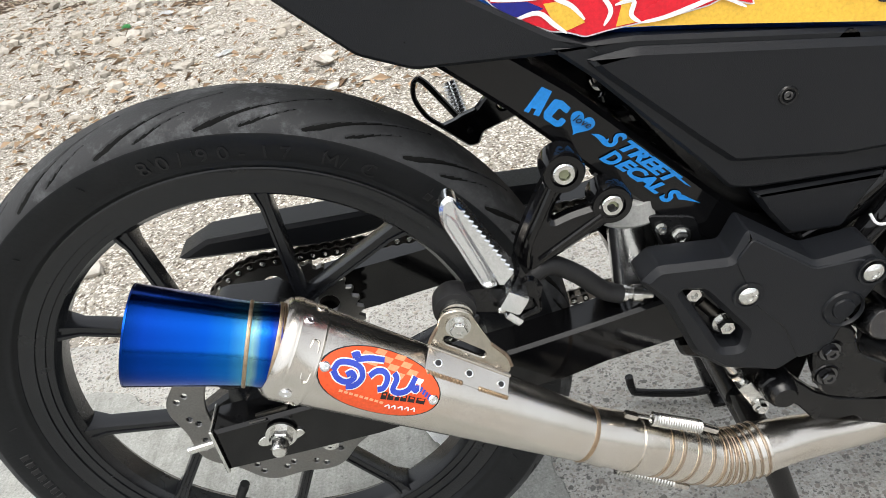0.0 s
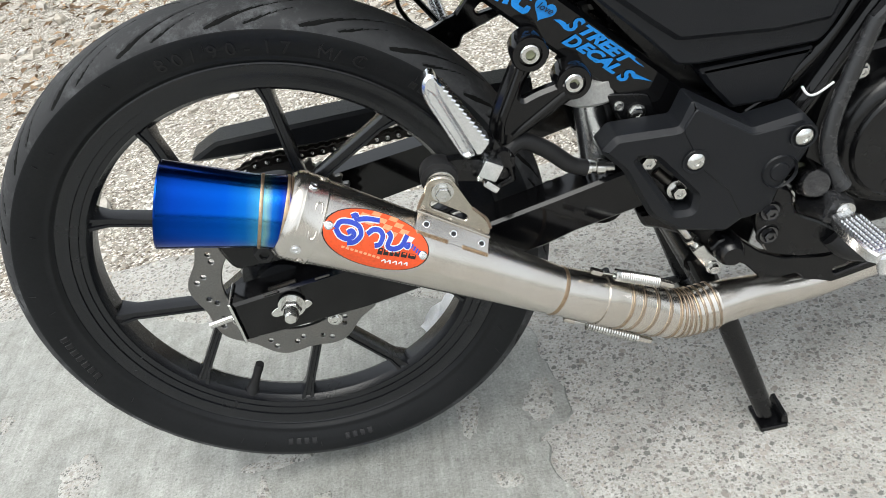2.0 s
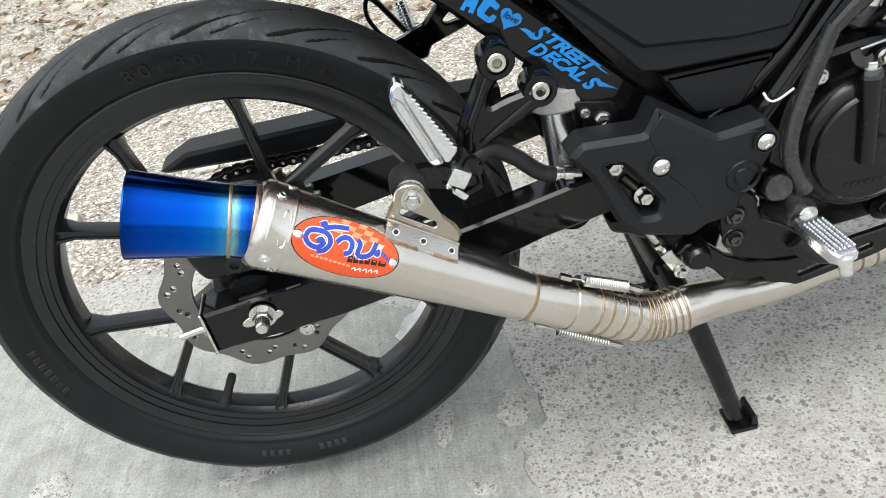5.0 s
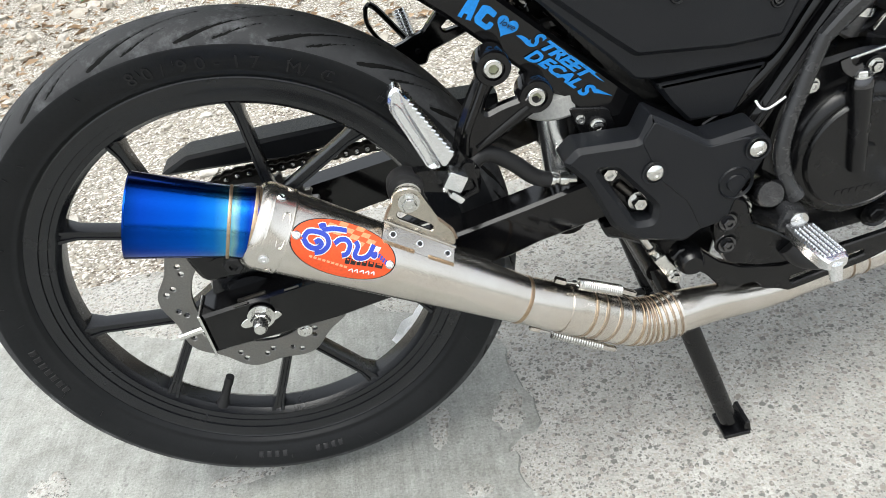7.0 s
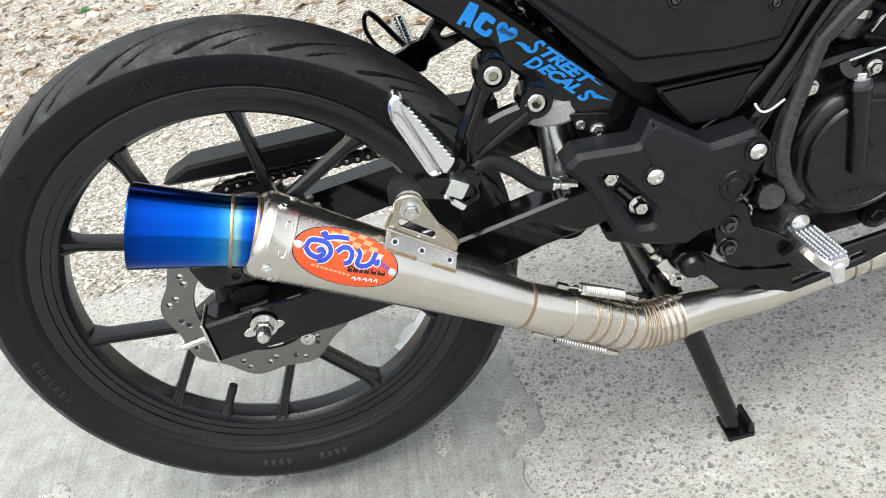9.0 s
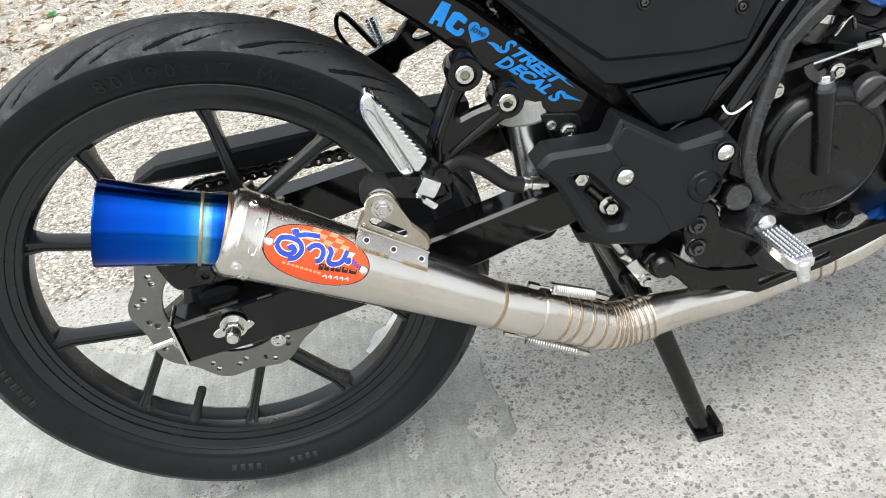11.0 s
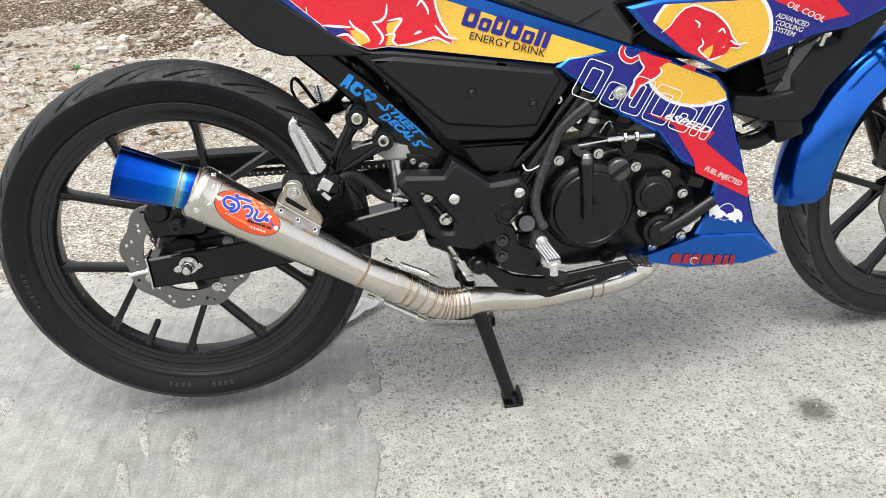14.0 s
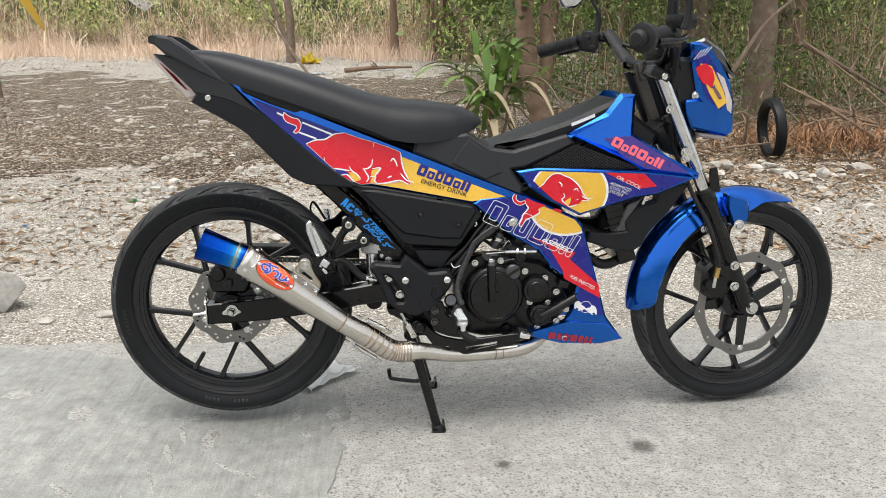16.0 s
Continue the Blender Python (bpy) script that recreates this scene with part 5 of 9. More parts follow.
part("cap_ring", revolve([(0.0150, -0.002), (0.0165, 0.001), (0.0180, -0.002)], (0.4875, -0.1500, 0.3585), seg=32, closed=True), PLASTIC, grd)
part("cap_disc", revolve([(0.0095, -0.001), (0.0085, 0.0008), (0.0, 0.0012)], (0.4875, -0.1500, 0.3585), seg=28), PLASTIC, grd)
for x, z in ((0.3705, 0.393), (0.3975, 0.352)):
    part("inner_bolt", bolt((x, -0.128, z), 0.0075, 0.010), ZINC, grd)
part("inner_plate", sweep([(0.366, -0.118, 0.400), (0.405, -0.118, 0.342)], 0.014, profile=[(-0.5, -1), (0.5, -1), (0.5, 1), (-0.5, 1)]), SATIN, grd)
part("linkage_rod", sweep([(0.379, -0.122, 0.376), (0.391, -0.122, 0.360)], 0.0062, 12), DARK_STEEL, grd)
part("lower_bolt", bolt((0.5055, -0.126, 0.3112), 0.0060, 0.008), ZINC, grd)

low_out = [(0.424, 0.278), (0.434, 0.288), (0.454, 0.283), (0.474, 0.262), (0.498, 0.247), (0.540, 0.237), (0.589, 0.240), (0.672, 0.249), (0.720, 0.250), (0.714, 0.240), (0.632, 0.213), (0.560, 0.200), (0.523, 0.196), (0.494, 0.203), (0.478, 0.222), (0.460, 0.248)]
low = part("brake_pedal", prism(rounded(low_out, 0.003, 2), -0.140, 0.007, 0.0015, [rounded([(0.497, 0.222), (0.512, 0.222), (0.520, 0.214), (0.500, 0.211)], 0.003), rounded([(0.550, 0.217), (0.630, 0.231), (0.632, 0.224), (0.553, 0.208)], 0.003)]), SATIN, bike, "black plate brake pedal with a silver toe piece")
part("pivot_cap", revolve([(0.0, 0.010), (0.010, 0.010), (0.013, 0.006), (0.015, 0.0), (0.015, -0.02), (0.0, -0.02)], (0.443, -0.141, 0.272), seg=24), SATIN, low)
part("toe_piece", block((0.6855, -0.186, 0.2675), (0.026, 0.045, 0.013), (0, 12, 0), 0.004), ALU, low)
for k in range(3):
    part("toe_rib", block((0.6775 + 0.008 * k, -0.186, 0.2750 - 0.0017 * k), (0.0025, 0.036, 0.003), (0, 12, 0), 0.0008), ALU, low)
part("toe_stem", sweep([(0.705, -0.136, 0.247), (0.695, -0.168, 0.262)], 0.007, 10), SATIN, low)
part("pinned_hose", sweep(smooth_path([(0.540, -0.150, 0.268), (0.553, -0.155, 0.252), (0.575, -0.152, 0.240)], 5), 0.0095, 12), HOSE, low)
part("return_spring", spring((0.555, -0.128, 0.214), (0.64, -0.125, 0.232), 0.0045, 0.0009, 26), ZINC, low)
stp = part("footrest_plate", prism(rounded([(0.468, 0.334), (0.484, 0.342), (0.500, 0.335), (0.505, 0.304), (0.530, 0.288), (0.552, 0.268), (0.548, 0.244), (0.512, 0.250), (0.476, 0.264), (0.466, 0.300)], 0.010, 4), -0.148, 0.012, 0.002), SATIN, bike, "black cast footrest carrier plate")
for x, z in ((0.4795, 0.3150), (0.4785, 0.2880)):
    part("bolt_well", revolve([(0.0075, -0.001), (0.0110, 0.001), (0.0125, -0.001)], (x, -0.148, z), seg=24, closed=True), SATIN, stp)
    part("carrier_bolt", bolt((x, -0.148, z), 0.0068, 0.0065), BLACK_BOLT, stp)
clv = part("brake_rod", sweep([(0.400, -0.122, 0.304), (0.419, -0.124, 0.268)], 0.0040, 10), ZINC, bike, "zinc plated brake rod with a clevis")
part("lock_nut", bolt((0.409, -0.123, 0.287), 0.007, 0.005, (0.47, 0, -0.88), washer=False), ZINC, clv)
part("clevis", block((0.4215, -0.124, 0.264), (0.014, 0.016, 0.030), (0, -27, 0), 0.003), ZINC, clv)
part("clevis_pin", bolt((0.4290, -0.132, 0.2495), 0.0055, 0.006), ZINC, clv)
for k, (a, b) in enumerate((((0.366, -0.085, 0.318), (0.395, -0.085, 0.326)), ((0.300, -0.075, 0.355), (0.345, -0.075, 0.322)))):
    part("return_spring", spring(a, b, 0.004, 0.0009, 14), DARK_STEEL, clv)
part("lower_linkage", prism(rounded([(0.365, 0.310), (0.46, 0.300), (0.45, 0.272), (0.415, 0.266), (0.385, 0.285), (0.372, 0.290)], 0.006), -0.095, 0.10, 0.004), SATIN, frm)

# ---- centre stand
std = part("centre_stand", sweep([(0.421, -0.100, 0.245), (0.444, -0.120, 0.170), (0.485, -0.134, 0.014)], [0.0120, 0.0120, 0.0110], 18), SATIN, bike, "black tubular centre stand")
part("far_leg", sweep([(0.418, 0.100, 0.245), (0.440, 0.120, 0.170), (0.481, 0.140, 0.014)], [0.0120, 0.0120, 0.0110], 18), SATIN, std)
part("cross_tube", sweep([(0.420, -0.105, 0.240), (0.420, 0.105, 0.240)], 0.013, 14), SATIN, std)
part("cross_plate", sweep([(0.436, -0.118, 0.180), (0.436, 0.116, 0.180)], 0.010, 12), SATIN, std)
for s in (-1, 1):
    fb = prism(rounded([(0.473, 0.0), (0.505, 0.0), (0.505, 0.005), (0.473, 0.006)], 0.001, 2), -0.152, 0.038, 0.0006)
    fb2 = prism(rounded([(0.497, 0.002), (0.507, 0.002), (0.505, 0.020), (0.500, 0.020)], 0.002, 2), -0.150, 0.034, 0.001)
    for b in (fb, fb2):
        bmesh.ops.scale(b, vec=(1, -s, 1), verts=b.verts)
        part("foot", b, SATIN, std)
part("kick_lever", sweep(smooth_path([(0.472, 0.128, 0.020), (0.440, 0.135, 0.016), (0.385, 0.150, 0.018), (0.376, 0.153, 0.024), (0.373, 0.154, 0.046)], 4), 0.0055, 10), SATIN, std)

# ---- engine
KICK_STEEL = surface("worn_black_steel", (0.016, 0.0165, 0.018), 0.26, dirt=(0.06, 0.06, 0.062), dirt_amount=0.3, scale=60, bump=0.1, spec=0.5)
CASTING = surface("grey_engine_casting", (0.10, 0.10, 0.105), 0.36, 0.7, dirt=(0.04, 0.038, 0.035), dirt_amount=0.6, scale=40, fine=500, bump=0.25)
eng = part("engine", block((0.655, 0.0, 0.325), (0.245, 0.185, 0.150), (0, 0, 0), 0.014), SATIN, bike, "black engine with bolted clutch and pump covers")
part("cylinder", block((0.735, 0.0, 0.445), (0.115, 0.125, 0.125), (0, 28, 0), 0.012), CASTING, eng)
for k in range(6):
    part("fin", block((0.712 + 0.011 * k, 0.0, 0.408 + 0.019 * k), (0.132, 0.142, 0.004), (0, 28, 0), 0.001), CASTING, eng)
part("intake_boot", sweep([(0.64, -0.03, 0.500), (0.70, -0.03, 0.475)], 0.026, 20), HOSE, eng)
part("throttle_body", block((0.625, -0.04, 0.500), (0.06, 0.06, 0.05), (0, 20, 0), 0.008), CASTING, eng)
part("gearbox_cover", prism(rounded([(0.520, 0.300), (0.530, 0.250), (0.600, 0.232), (0.690, 0.236), (0.775, 0.262), (0.812, 0.300), (0.788, 0.380), (0.740, 0.415), (0.690, 0.425), (0.640, 0.442), (0.575, 0.438), (0.545, 0.400)], 0.014, 4), -0.104, 0.03, 0.005), SATIN, eng)
part("clutch_cover", revolve([(0.0, 0.028), (0.0570, 0.028), (0.0590, 0.0265), (0.0600, 0.024), (0.0615, 0.024), (0.0670, 0.022), (0.0735, 0.014), (0.0755, 0.0), (0.0755, -0.02)], (0.6240, -0.104, 0.3430), seg=64), SATIN, eng, "round black clutch cover")
part("clutch_rim", revolve([(0.0562, 0.0275), (0.0575, 0.0292), (0.0592, 0.0275)], (0.6240, -0.104, 0.3430), seg=64, closed=True), SATIN, eng)
part("rod_housing", sweep([(0.6150, -0.130, 0.421), (0.6165, -0.134, 0.330)], [0.0118, 0.0085], 18), SATIN, eng)
part("rod_collar", revolve([(0.0, 0.010), (0.0095, 0.010), (0.0112, 0.008), (0.0125, 0.0), (0.0, 0.0)], (0.6150, -0.130, 0.420), (0, 0, 1), 20), BLACK_BOLT, eng)
part("rod_nut", bolt((0.6145, -0.130, 0.430), 0.0075, 0.006, (0, -0.1, 1)), ZINC, eng)
part("housing_boss", revolve([(0.0, 0.009), (0.007, 0.0075), (0.0095, 0.0)], (0.6265, -0.130, 0.3480), seg=20), SATIN, eng)
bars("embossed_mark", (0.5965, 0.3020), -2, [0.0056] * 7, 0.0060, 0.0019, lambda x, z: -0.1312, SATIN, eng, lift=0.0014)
part("release_lever", sweep(smooth_path([(0.6145, -0.131, 0.438), (0.606, -0.132, 0.4365), (0.599, -0.132, 0.4420), (0.597, -0.131, 0.4500)], 4), 0.0048, profile=[(-0.4, -1), (0.4, -1), (0.4, 1), (-0.4, 1)]), BLACK_BOLT, eng)
part("end_bracket", prism(rounded([(0.630, 0.4190), (0.652, 0.4250), (0.694, 0.4330), (0.700, 0.4230), (0.690, 0.4120), (0.650, 0.4130)], 0.003), -0.108, 0.010, 0.002), SATIN, eng)
part("neck_casting", sweep([(0.628, -0.075, 0.452), (0.636, -0.080, 0.470), (0.640, -0.078, 0.486)], [0.014, 0.012, 0.013], 16), CASTING, eng)
part("neck_clamp", revolve([(0.0125, -0.004), (0.0150, -0.004), (0.0150, 0.004), (0.0125, 0.004)], (0.637, -0.0795, 0.472), (0.3, 0, 1), 20, closed=True), ZINC, eng)
part("clutch_cable", sweep([(0.597, -0.130, 0.4480), (0.652, -0.122, 0.4495)], 0.0018, 8), ZINC, eng)
part("cable_adjuster", sweep([(0.650, -0.121, 0.4495), (0.724, -0.116, 0.448)], 0.0042, 10), ZINC, eng)
for x in (0.676, 0.694):
    part("adjuster_nut", bolt((x, -0.118, 0.449), 0.0075, 0.005, (1, 0, 0), washer=False), ZINC, eng)
part("cable_bracket", prism(rounded([(0.668, 0.455), (0.700, 0.455), (0.700, 0.425), (0.680, 0.420)], 0.003), -0.112, 0.006, 0.001), SATIN, eng)
cap = part("oil_filler_cap", revolve([(0.0, 0.012), (0.0155, 0.012), (0.0175, 0.010), (0.018, 0.0), (0.0, 0.0)], (0.6680, -0.118, 0.4010), seg=28), CASTING, eng, "grey oil filler cap")
part("cap_grip", block((0.6680, -0.131, 0.4010), (0.033, 0.006, 0.0060), (0, -33, 0), 0.002), SATIN, cap)
part("drain_ring", revolve([(0.010, 0.0), (0.0145, 0.004), (0.0165, 0.0)], (0.6590, -0.108, 0.2490), seg=24, closed=True), SATIN, eng)
part("drain_plug", bolt((0.6590, -0.108, 0.2490), 0.0085, 0.006), SATIN, eng)
for x, z, r in ((0.7265, 0.3530, 0.0335), (0.7395, 0.2890, 0.0300)):
    part("pump_cover", revolve([(0.0, 0.026), (r * 0.62, 0.026), (r * 0.68, 0.024), (r * 0.70, 0.020), (r * 0.90, 0.018), (r, 0.012), (r * 1.02, 0.0)], (x, -0.106, z), seg=36), SATIN, eng)
part("coolant_outlet", sweep([(0.7395, -0.128, 0.2880), (0.775, -0.132, 0.308), (0.822, -0.126, 0.334)], [0.010, 0.0115, 0.0105], 16), SATIN, eng)
for x, z in ((0.5780, 0.4205), (0.6400, 0.4250), (0.7000, 0.3975), (0.7490, 0.3795), (0.7785, 0.3440), (0.7135, 0.3195), (0.7590, 0.3165), (0.8040, 0.2990), (0.7810, 0.2690), (0.7345, 0.2545), (0.535, 0.318)):
    part("cover_boss", revolve([(0.0095, -0.01), (0.0095, 0.0), (0.0, 0.001)], (x, -0.110, z), seg=16), SATIN, eng)
    part("cover_bolt", bolt((x, -0.1105, z), 0.0058, 0.0060), ZINC, eng)
part("sensor_plug", block((0.793, -0.116, 0.366), (0.026, 0.018, 0.016), (0, 20, 0), 0.003), SATIN, eng)
for s, (x0, z0) in enumerate(((0.56, 0.50), (0.60, 0.47), (0.66, 0.47), (0.70, 0.50), (0.62, 0.53))):
    part("wiring", sweep(smooth_path([(x0, -0.07, z0), (x0 + 0.03, -0.085, z0 - 0.015), (x0 + 0.06, -0.075, z0 - 0.025 + 0.012 * s), (x0 + 0.10, -0.06, z0 + 0.01)], 5), 0.0042, 8), HOSE, eng)
part("hose_clip", sweep(smooth_path([(0.648, -0.09, 0.452), (0.660, -0.095, 0.470), (0.668, -0.09, 0.455)], 4), 0.002, 8), ZINC, eng)

# ---- kick starter
kick = part("kick_starter", sweep(smooth_path([(0.5415, -0.160, 0.3325), (0.5350, -0.155, 0.348), (0.5320, -0.148, 0.374), (0.5395, -0.142, 0.402), (0.5565, -0.137, 0.440), (0.5750, -0.133, 0.4800)], 5), [0.0098, 0.0096, 0.0094, 0.0092, 0.0090, 0.0088] + [0.0078] * 20, 14), KICK_STEEL, bike, "dark steel kick starter lever folded against the engine")
part("folding_arm", sweep([(0.5735, -0.133, 0.4765), (0.596, -0.131, 0.4945), (0.619, -0.130, 0.5100)], [0.0072, 0.0092, 0.0088], profile=[(-0.8, -0.5), (-0.5, -0.9), (0.5, -0.9), (0.8, -0.5), (0.8, 0.5), (0.5, 0.9), (-0.5, 0.9), (-0.8, 0.5)]), KICK_STEEL, kick)
part("hub", revolve([(0.0, 0.018), (0.012, 0.018), (0.015, 0.014), (0.0165, 0.0), (0.0165, -0.03), (0.0, -0.03)], (0.5175, -0.147, 0.3400), (-0.1, -0.9, 0.3), 24), BLACK_BOLT, kick)

# ---- rider's footrest
fr = part("front_footrest", sweep([(0.527, -0.186, 0.321), (0.5300, -0.202, 0.3205), (0.5350, -0.242, 0.3185), (0.5358, -0.249, 0.3178)], [0.0090, 0.0130, 0.0128, 0.0095], profile=[(-0.55, -1), (0.30, -1), (0.45, -0.8), (0.45, 0.8), (0.30, 1), (-0.55, 1), (-0.75, 0.6), (-0.75, -0.6)], up=(0, 0, 1)), ALU, bike, "waffled cast aluminium rider's footrest")
fa, fb_ = Vector((0.5295, -0.200, 0.3218)), Vector((0.5350, -0.242, 0.3198))
fd = (fb_ - fa).normalized()
fu = (Vector((0, 0, 1)) - fd * fd.z).normalized()
fs = fd.cross(fu)
stud = bmesh.new()
for i in range(12):
    for k in range(-2, 3):
        c = fa.lerp(fb_, i / 11) + fs * (0.0046 * k) + fu * 0.0042
        vs = [stud.verts.new(c + fd * a * 0.0018 + fs * b * 0.0016) for a, b in ((-1, -1), (1, -1), (1, 1), (-1, 1))]
        top = stud.verts.new(c + fu * 0.0026)
        for q in range(4):
            stud.faces.new((vs[q], vs[(q + 1) % 4], top))
part("waffle_face", stud, ALU, fr, smooth=False)
part("spring_plate", block((0.5285, -0.172, 0.3215), (0.024, 0.022, 0.026), (0, 25, 0), 0.004), KICK_STEEL, fr)
part("pin_washer", revolve([(0.0, 0.003), (0.004, 0.003), (0.0045, 0.002), (0.009, 0.002), (0.009, 0.0)], (0.5330, -0.1835, 0.3235), seg=20), ZINC, fr)
part("hang_bob", sweep([(0.5354, -0.2450, 0.3150), (0.5360, -0.2480, 0.2990)], [0.0068, 0.0056], 12), ALU, fr)
part("mount", sweep([(0.515, -0.145, 0.314), (0.526, -0.175, 0.321)], 0.012, 14), SATIN, fr)

# ---- bodywork planes (y of the outer face on the near side)
P_TAIL = lambda x, z: -0.065 - 0.14 * (x + 0.07)
P_DEC = lambda x, z: -0.090 - 0.030 * (x - 0.03) + 0.12 * (z - 0.70)
P_SHIELD = lambda x, z: -0.122 + 0.03 * (x - 0.66)
P_DISC = lambda x, z: -0.128 + 0.03 * (x - 0.80)
P_WING = lambda x, z: -0.120 + 0.20 * (z - 0.65)
P_SIDE = lambda x, z: -0.118


def both(name, outline, plane, depth, bevel, material, label="", holes=(), parent=None):
    """A panel on the near side and its twin on the far side."""
    a = part(name, prism(outline, plane, depth, bevel, holes), material, parent or bike, label)
    part(name, prism(outline, plane, depth, bevel, holes, side=-1), material, parent or bike, label)
    return a


part("tail_core", prism([(-0.10, 0.86), (0.02, 0.80), (0.30, 0.60), (0.56, 0.58), (0.62, 0.66), (0.44, 0.70), (0.0, 0.84)], -0.055, 0.11, 0.01), PLASTIC, bike)
cowl = both("tail_under_cowl", rounded([(-0.070, 0.798), (-0.006, 0.764), (0.048, 0.733), (0.096, 0.684), (0.151, 0.629), (0.189, 0.612), (0.320, 0.604), (0.285, 0.622), (0.212, 0.672), (0.085, 0.780), (0.022, 0.826), (-0.052, 0.820)], 0.004, 2), P_TAIL, 0.02, 0.003, PLASTIC, "matt black tail undercowl")
part("cowl_screw", bolt((-0.029, P_TAIL(-0.029, 0) - 0.0005, 0.808), 0.005, 0.003, hexagon=False), ZINC, cowl)
both("tail_side_panel", [(-0.146, 0.904), (-0.106, 0.899), (0.022, 0.842), (0.082, 0.774), (0.015, 0.803), (-0.057, 0.819)], lambda x, z: P_TAIL(x, z) - 0.002, 0.015, 0.003, GREY_PLASTIC, "dark grey tail side panel")
lamp = part("tail_lamp", prism([(-0.149, 0.903), (-0.136, 0.896), (-0.055, 0.822), (-0.060, 0.806), (-0.080, 0.806), (-0.103, 0.834), (-0.142, 0.879)], -0.050, 0.10, 0.004), LENS_CLEAR, bike, "pale tail lamp with red bands")
for k in range(3):
    a = 0.012 * k
    decal("red_band", [(-0.137 + a, 0.886 - a * 0.9), (-0.128 + a, 0.880 - a * 0.9), (-0.090 + a * 0.6, 0.838 - a * 0.6), (-0.098 + a * 0.6, 0.840 - a * 0.6)], lambda x, z: -0.050, LENS_RED, lamp)
rail = both("grab_rail", rounded([(-0.152, 0.936), (-0.136, 0.945), (-0.105, 0.940), (-0.070, 0.917), (-0.006, 0.862), (0.022, 0.838), (0.004, 0.840), (-0.049, 0.866), (-0.120, 0.906)], 0.005, 3), lambda x, z: -0.078 + 0.10 * (z - 0.85), 0.024, 0.005, GREY_PLASTIC, "dark grey moulded grab rail")
part("cross_piece", sweep([(-0.140, -0.070, 0.934), (-0.150, 0.0, 0.938), (-0.140, 0.070, 0.934)], 0.010, profile=[(-0.7, -1), (0.7, -1), (1, 0), (0.7, 1), (-0.7, 1), (-1, 0)]), GREY_PLASTIC, rail)
part("tail_underside", block((0.02, 0.0, 0.775), (0.10, 0.09, 0.012), (0, 28, 0), 0.004), PLASTIC, cowl)

# seat, lofted
seat_rows = [(-0.085, 0.905, 0.892, 0.035), (-0.070, 0.912, 0.880, 0.050), (0.0, 0.908, 0.851, 0.074), (0.094, 0.886, 0.822, 0.098), (0.185, 0.862, 0.792, 0.112), (0.329, 0.816, 0.742, 0.124), (0.396, 0.802, 0.717, 0.125), (0.46, 0.796, 0.711, 0.120), (0.532, 0.787, 0.722, 0.104), (0.575, 0.772, 0.738, 0.080), (0.596, 0.757, 0.748, 0.045)]
sb = bmesh.new()
dense = smooth_path([Vector((x, zt, zb)) for x, zt, zb, w in seat_rows], 5)
wid = np.interp([q.x for q in dense], [r[0] for r in seat_rows], [r[3] for r in seat_rows])
rows = []
for q, w in zip(dense, wid):
    h = q.y - q.z
    sec = []
    for k in range(17):
        a = math.pi * k / 16
        sec.append((-w * math.copysign(abs(math.cos(a)) ** 0.62, math.cos(a)), q.z + h * math.sin(a) ** 0.75 - (0.003 if k in (0, 16) else 0)))
    rows.append([sb.verts.new((q.x, y, z)) for y, z in sec])
for a, b in zip(rows, rows[1:]):
    for k in range(16):
        sb.faces.new((a[k], a[k + 1], b[k + 1], b[k]))
    sb.faces.new((a[16], a[0], b[0], b[16]))
sb.faces.new(rows[0][::-1])
sb.faces.new(rows[-1])
seat = part("seat", sb, SEAT_VINYL, bike, "dark grey vinyl dual seat")
part("seat_pan", prism([(0.04, 0.842), (0.19, 0.788), (0.33, 0.738), (0.44, 0.706), (0.575, 0.735), (0.50, 0.700), (0.30, 0.712), (0.05, 0.82)], -0.085, 0.17, 0.004), PLASTIC, seat)

# printed rear side panel
dec_out = [(0.022, 0.842), (0.165, 0.790), (0.392, 0.702), (0.535, 0.646), (0.690, 0.584), (0.568, 0.568), (0.390, 0.601), (0.281, 0.618), (0.212, 0.668), (0.085, 0.777)]
pan = both("rear_side_panel", dec_out, P_DEC, 0.018, 0.004, BLUE, "metallic blue side panel with a navy, red and yellow print")
D = lambda x, z: P_DEC(x, z) - 0.0004
decal("navy_field", [(0.068, 0.808), (0.392, 0.681), (0.402, 0.604), (0.392, 0.6055), (0.284, 0.623), (0.215, 0.672), (0.088, 0.780)], P_DEC, NAVY, pan)
decal("yellow_field", [(0.402, 0.677), (0.535, 0.625), (0.645, 0.583), (0.568, 0.5725), (0.392, 0.605), (0.320, 0.617), (0.34, 0.640), (0.39, 0.64)], D, YELLOW, pan)
D2 = lambda x, z: P_DEC(x, z) - 0.0010
D3 = lambda x, z: P_DEC(x, z) - 0.0016
D4 = lambda x, z: P_DEC(x, z) - 0.0022
for pts in ([(0.1812, 0.7533), (0.2483, 0.7259)], [(0.1722, 0.7316), (0.2114, 0.7171)], [(0.1246, 0.7751), (0.1403, 0.7676)]):
    ink("white_stripe", pts, 0.0052, D, WHITE, pan, ends=0.8)
tailmark = rounded([(0.14, 0.7756), (0.1466, 0.7694), (0.1583, 0.763), (0.1715, 0.7606), (0.1778, 0.7504), (0.1758, 0.7385), (0.1669, 0.7297), (0.1609, 0.732), (0.1698, 0.7407), (0.1683, 0.7467), (0.1553, 0.7512), (0.1454, 0.7555), (0.1399, 0.7637)], 0.003, 2)
tailmark = tailmark if area2(tailmark) > 0 else tailmark[::-1]
decal("mark_edge", inset(tailmark, -0.0020), D2, WHITE, pan)
decal("mark_shape", tailmark, D3, RED, pan)
